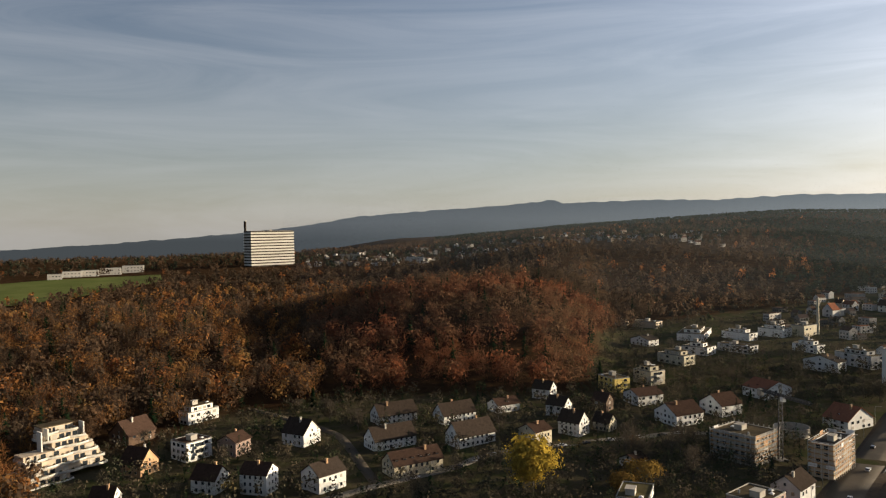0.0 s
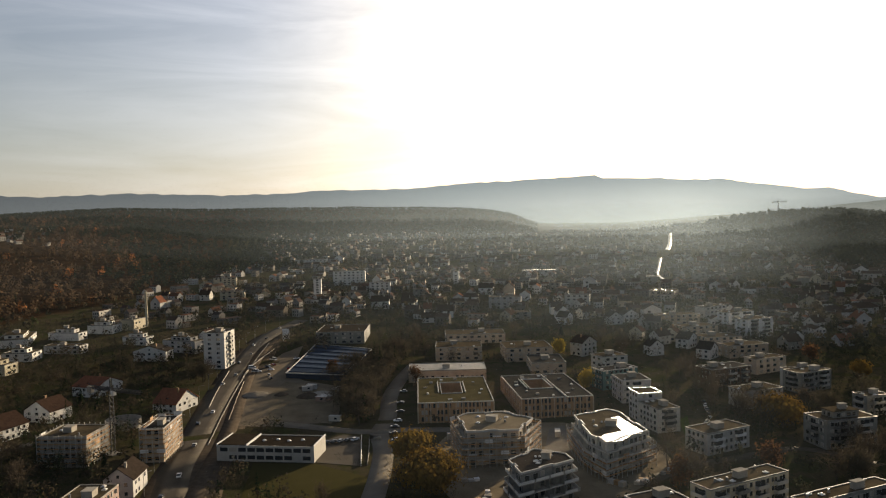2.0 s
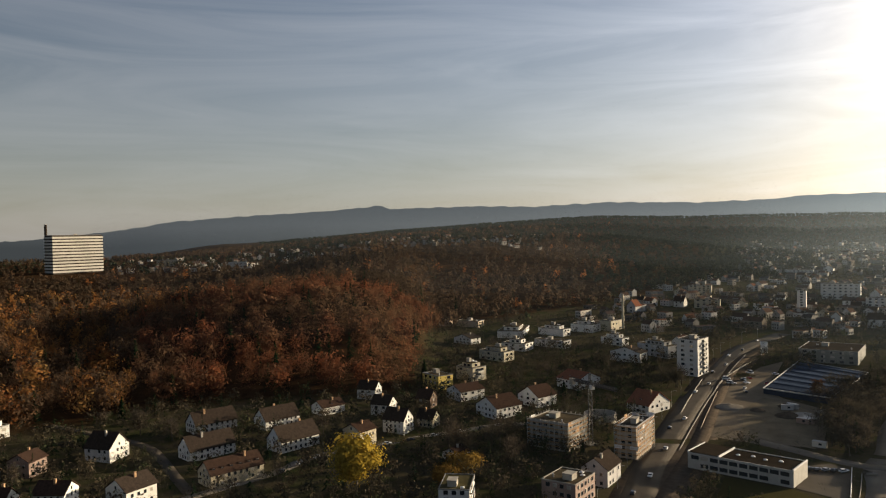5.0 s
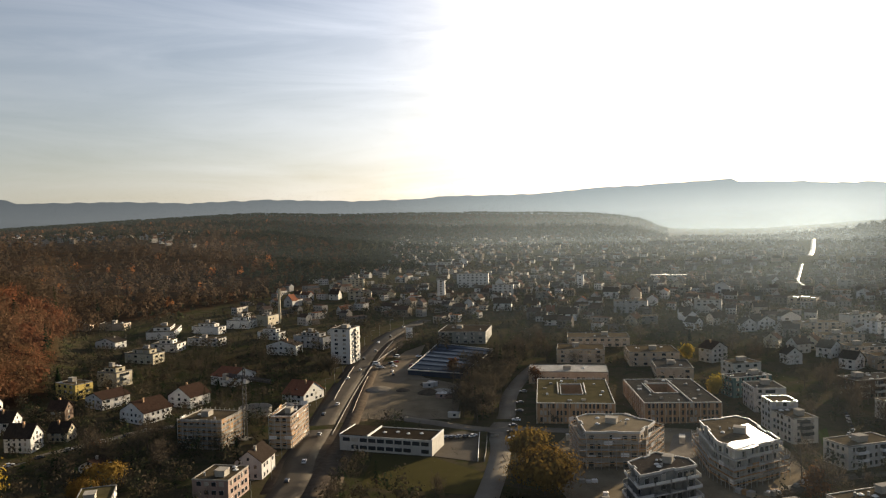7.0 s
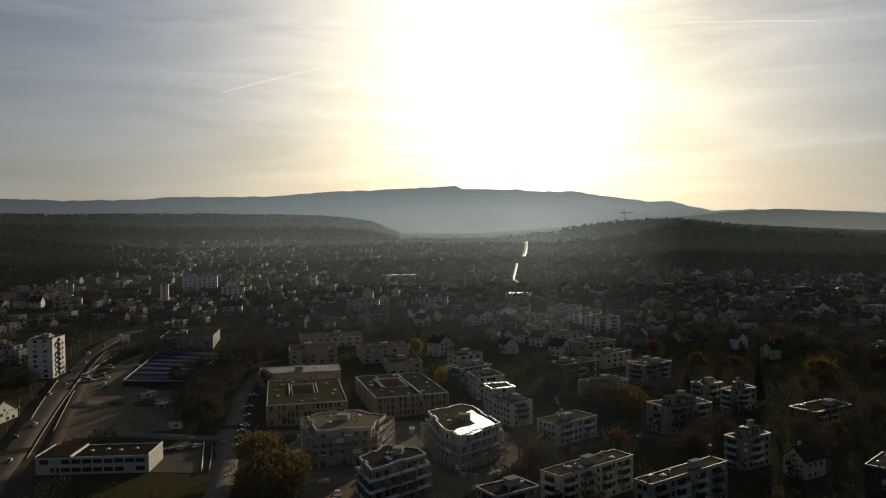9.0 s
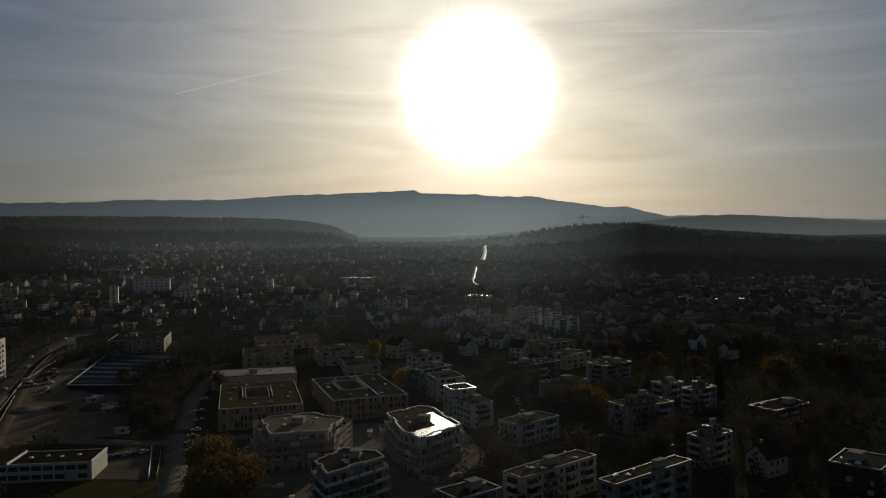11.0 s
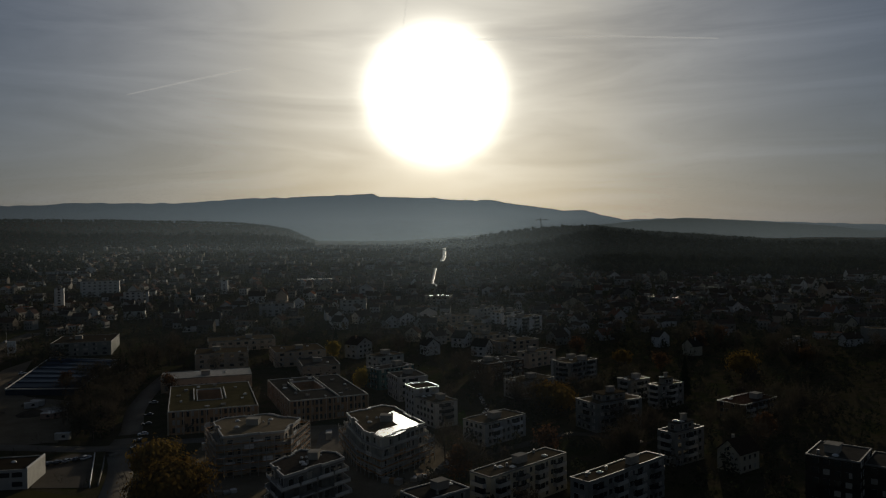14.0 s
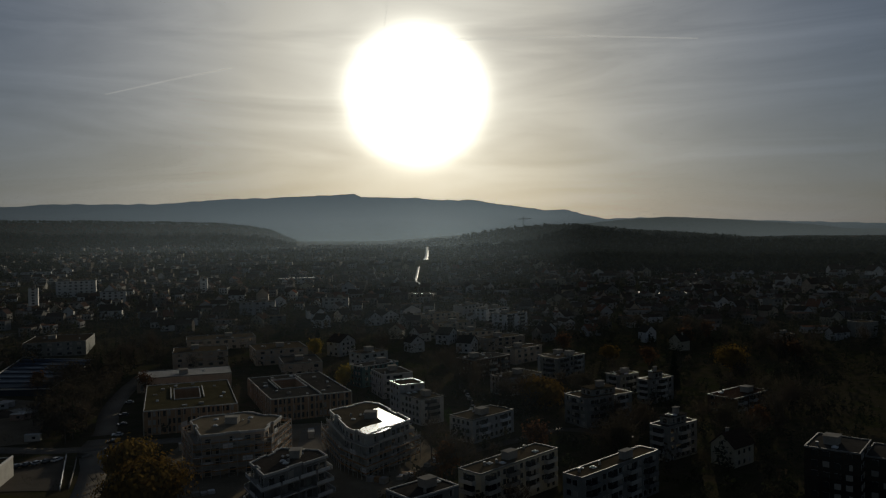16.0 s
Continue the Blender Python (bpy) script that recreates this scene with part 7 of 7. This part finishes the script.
def garden_tone(r, a):
    """Darker, greener tones are picked more often in the eastern gardens."""
    return r.choice((0.02, 0.06, 0.84, 0.87)) if a > -4 and r.random() < 0.65 else r.uniform(0, 1)


def town_tree(r):
    a, d = r.uniform(-74, 48), math.sqrt(r.uniform(500 ** 2, 1700 ** 2))
    if a < -45 and d > 640 or noise.noise((a * 0.3, d * 0.01, 4)) < -0.35:
        return None
    x, y = at(a, d)
    return (x, y, garden_tone(r, a)) if clear_of(x, y) else None


def east_tree(r):
    a, d = r.uniform(4, 48), r.uniform(380, 1150)
    x, y = at(a, d)
    return (x, y, r.uniform(0, 1)) if clear_of(x, y, 2) else None


GROVE = [(-151.0, 335.0), (-168.0, 385.0), (-178.0, 430.0), (-184.0, 482.0), (-208.0, 482.0), (-200.0, 430.0), (-190.0, 395.0), (-172.0, 350.0), (-160.0, 332.0)]


def grove(r):
    x, y = r.uniform(-215, -145), r.uniform(330, 485)
    return (x, y, r.uniform(0.2, 0.7)) if inside(GROVE, x, y) else None


def east_near(r):
    a, d = r.uniform(2, 48), math.sqrt(r.uniform(170 ** 2, 420 ** 2))
    x, y = at(a, d)
    return (x, y, r.uniform(0, 0.7)) if clear_of(x, y, 1.5) else None


def mid_garden(r):
    a, d = r.uniform(-48, 10), r.uniform(400, 740)
    x, y = at(a, d)
    return (x, y, garden_tone(r, a)) if clear_of(x, y, 0.5) else None


def west_garden(r):
    a, d = r.uniform(-138, -44), r.uniform(150, 430)
    x, y = at(a, d)
    if d > float(np.interp(a, WOOD_AZ, WOOD_FOOT)) or not clear_of(x, y, 1.5):
        return None
    return x, y, r.uniform(0.1, 1)


def villa_garden(r):
    a, d = r.uniform(-81, -44), r.uniform(235, 560)
    x, y = at(a, d)
    if d > float(np.interp(a, WOOD_AZ, WOOD_FOOT)) + 10 or not clear_of(x, y, 0.3):
        return None
    return x, y, r.uniform(0.1, 1)


def garden_tree(r):
    a, d = r.uniform(-146, 48), math.sqrt(r.uniform(110 ** 2, 540 ** 2))
    x, y = at(a, d)
    if d > float(np.interp(a, WOOD_AZ, WOOD_FOOT)) or noise.noise((x * 0.012, y * 0.012, 8)) < -0.3:
        return None
    return (x, y, garden_tone(r, a)) if clear_of(x, y, 2.5) else None


wood("autumn_wood", near_wood, 2500, 11, M_autumn, 15, 24, "russet and golden autumn wood on the near hillside", 112, 0.06, 0.64, 0.55)
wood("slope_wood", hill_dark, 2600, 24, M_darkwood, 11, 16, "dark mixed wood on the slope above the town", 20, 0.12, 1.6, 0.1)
wood("hill_wood", hill_brown, 5600, 17, M_autumn, 12, 18, "brown autumn wood further up the hill", 24, 0.10, 1.35, 0.3)
wood("brow_wood", brow_wood, 1500, 23, M_darkwood, 8, 15, "dark trees round the houses on the hilltop", 20, 0.35, 1.7, 0.1)
wood("west_gardens", west_garden, 2250, 18, M_town_leaf, 5, 12, "brown bare garden trees below the western wood", 60, 0.13, 0.66, 0.45)
wood("villa_gardens", villa_garden, 1500, 27, M_town_leaf, 3, 8, "brown hedges and bushes round the western villas", 30, 0.1, 0.8, 0.25)
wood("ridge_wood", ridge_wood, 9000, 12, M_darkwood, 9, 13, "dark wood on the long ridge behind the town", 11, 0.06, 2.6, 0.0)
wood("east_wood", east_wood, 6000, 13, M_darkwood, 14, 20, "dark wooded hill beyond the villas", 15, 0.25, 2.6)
wood("east_trees", east_tree, 2400, 16, M_darkwood, 6, 13, "dark green and brown trees between the eastern villas", 20, 0.35, 1.7, 0.25)
wood("grove", grove, 150, 25, M_town_leaf, 11, 17, "dense brown grove beside the sports building", 110, 0.04, 0.6, 0.5)
wood("east_bushes", east_near, 800, 26, M_darkwood, 5, 11, "dark bushes and trees between the apartment blocks", 40, 0.2, 0.8, 0.3)
wood("mid_gardens", mid_garden, 2300, 19, M_town_leaf, 4.5, 10.5, "brown trees and bushes behind the school", 30, 0.16, 1.15, 0.3)
wood("town_trees", town_tree, 11500, 14, M_town_leaf, 5, 11, "brown garden trees and hedges between the houses", 13, 0.16, 2.0, 0.35)
wood("garden_trees", garden_tree, 3700, 15, M_town_leaf, 4, 11, "bushes and bare small trees in the gardens", 30, 0.13, 0.85, 0.6)


# ---- trees that stand near, one by one ----
rnd = random.Random(41)
near = []
tries = 0
while len(near) < 95 and tries < 20000:
    tries += 1
    a, d = rnd.uniform(-140, 46), math.sqrt(rnd.uniform(120 ** 2, 430 ** 2))
    x, y = at(a, d)
    if d > float(np.interp(a, WOOD_AZ, WOOD_FOOT)) or not clear_of(x, y, 4) or any((x - u) ** 2 + (y - v) ** 2 < 81 for u, v in near):
        continue
    near.append((x, y))
    kind = rnd.choices(("bare", "needle", "russet"), (0.76, 0.18, 0.06))[0]
    plant(kind, rnd.randrange(4), x, y, rnd.uniform(8, 15), rnd.uniform(0, 6.28))
for cx, cy, k, spread in GROVES + [(4, 402, 5, 8), (-2, 458, 6, 10), (62, 398, 5, 8), (-8, 300, 3, 5)]:
    for i in range(k):
        x, y = cx + rnd.gauss(0, spread), cy + rnd.gauss(0, spread * 1.3)
        if inside(SITE, x, y) or ((LINES[:, 0] - x) ** 2 + (LINES[:, 1] - y) ** 2 < 20).any():
            continue
        if ((FREE_XY[:, 0] - x) ** 2 + (FREE_XY[:, 1] - y) ** 2 > (FREE_R * 0.8) ** 2).all():
            plant("bare" if rnd.random() < 0.96 else "russet", rnd.randrange(4), x, y, rnd.uniform(11, 16), rnd.uniform(0, 6.28))
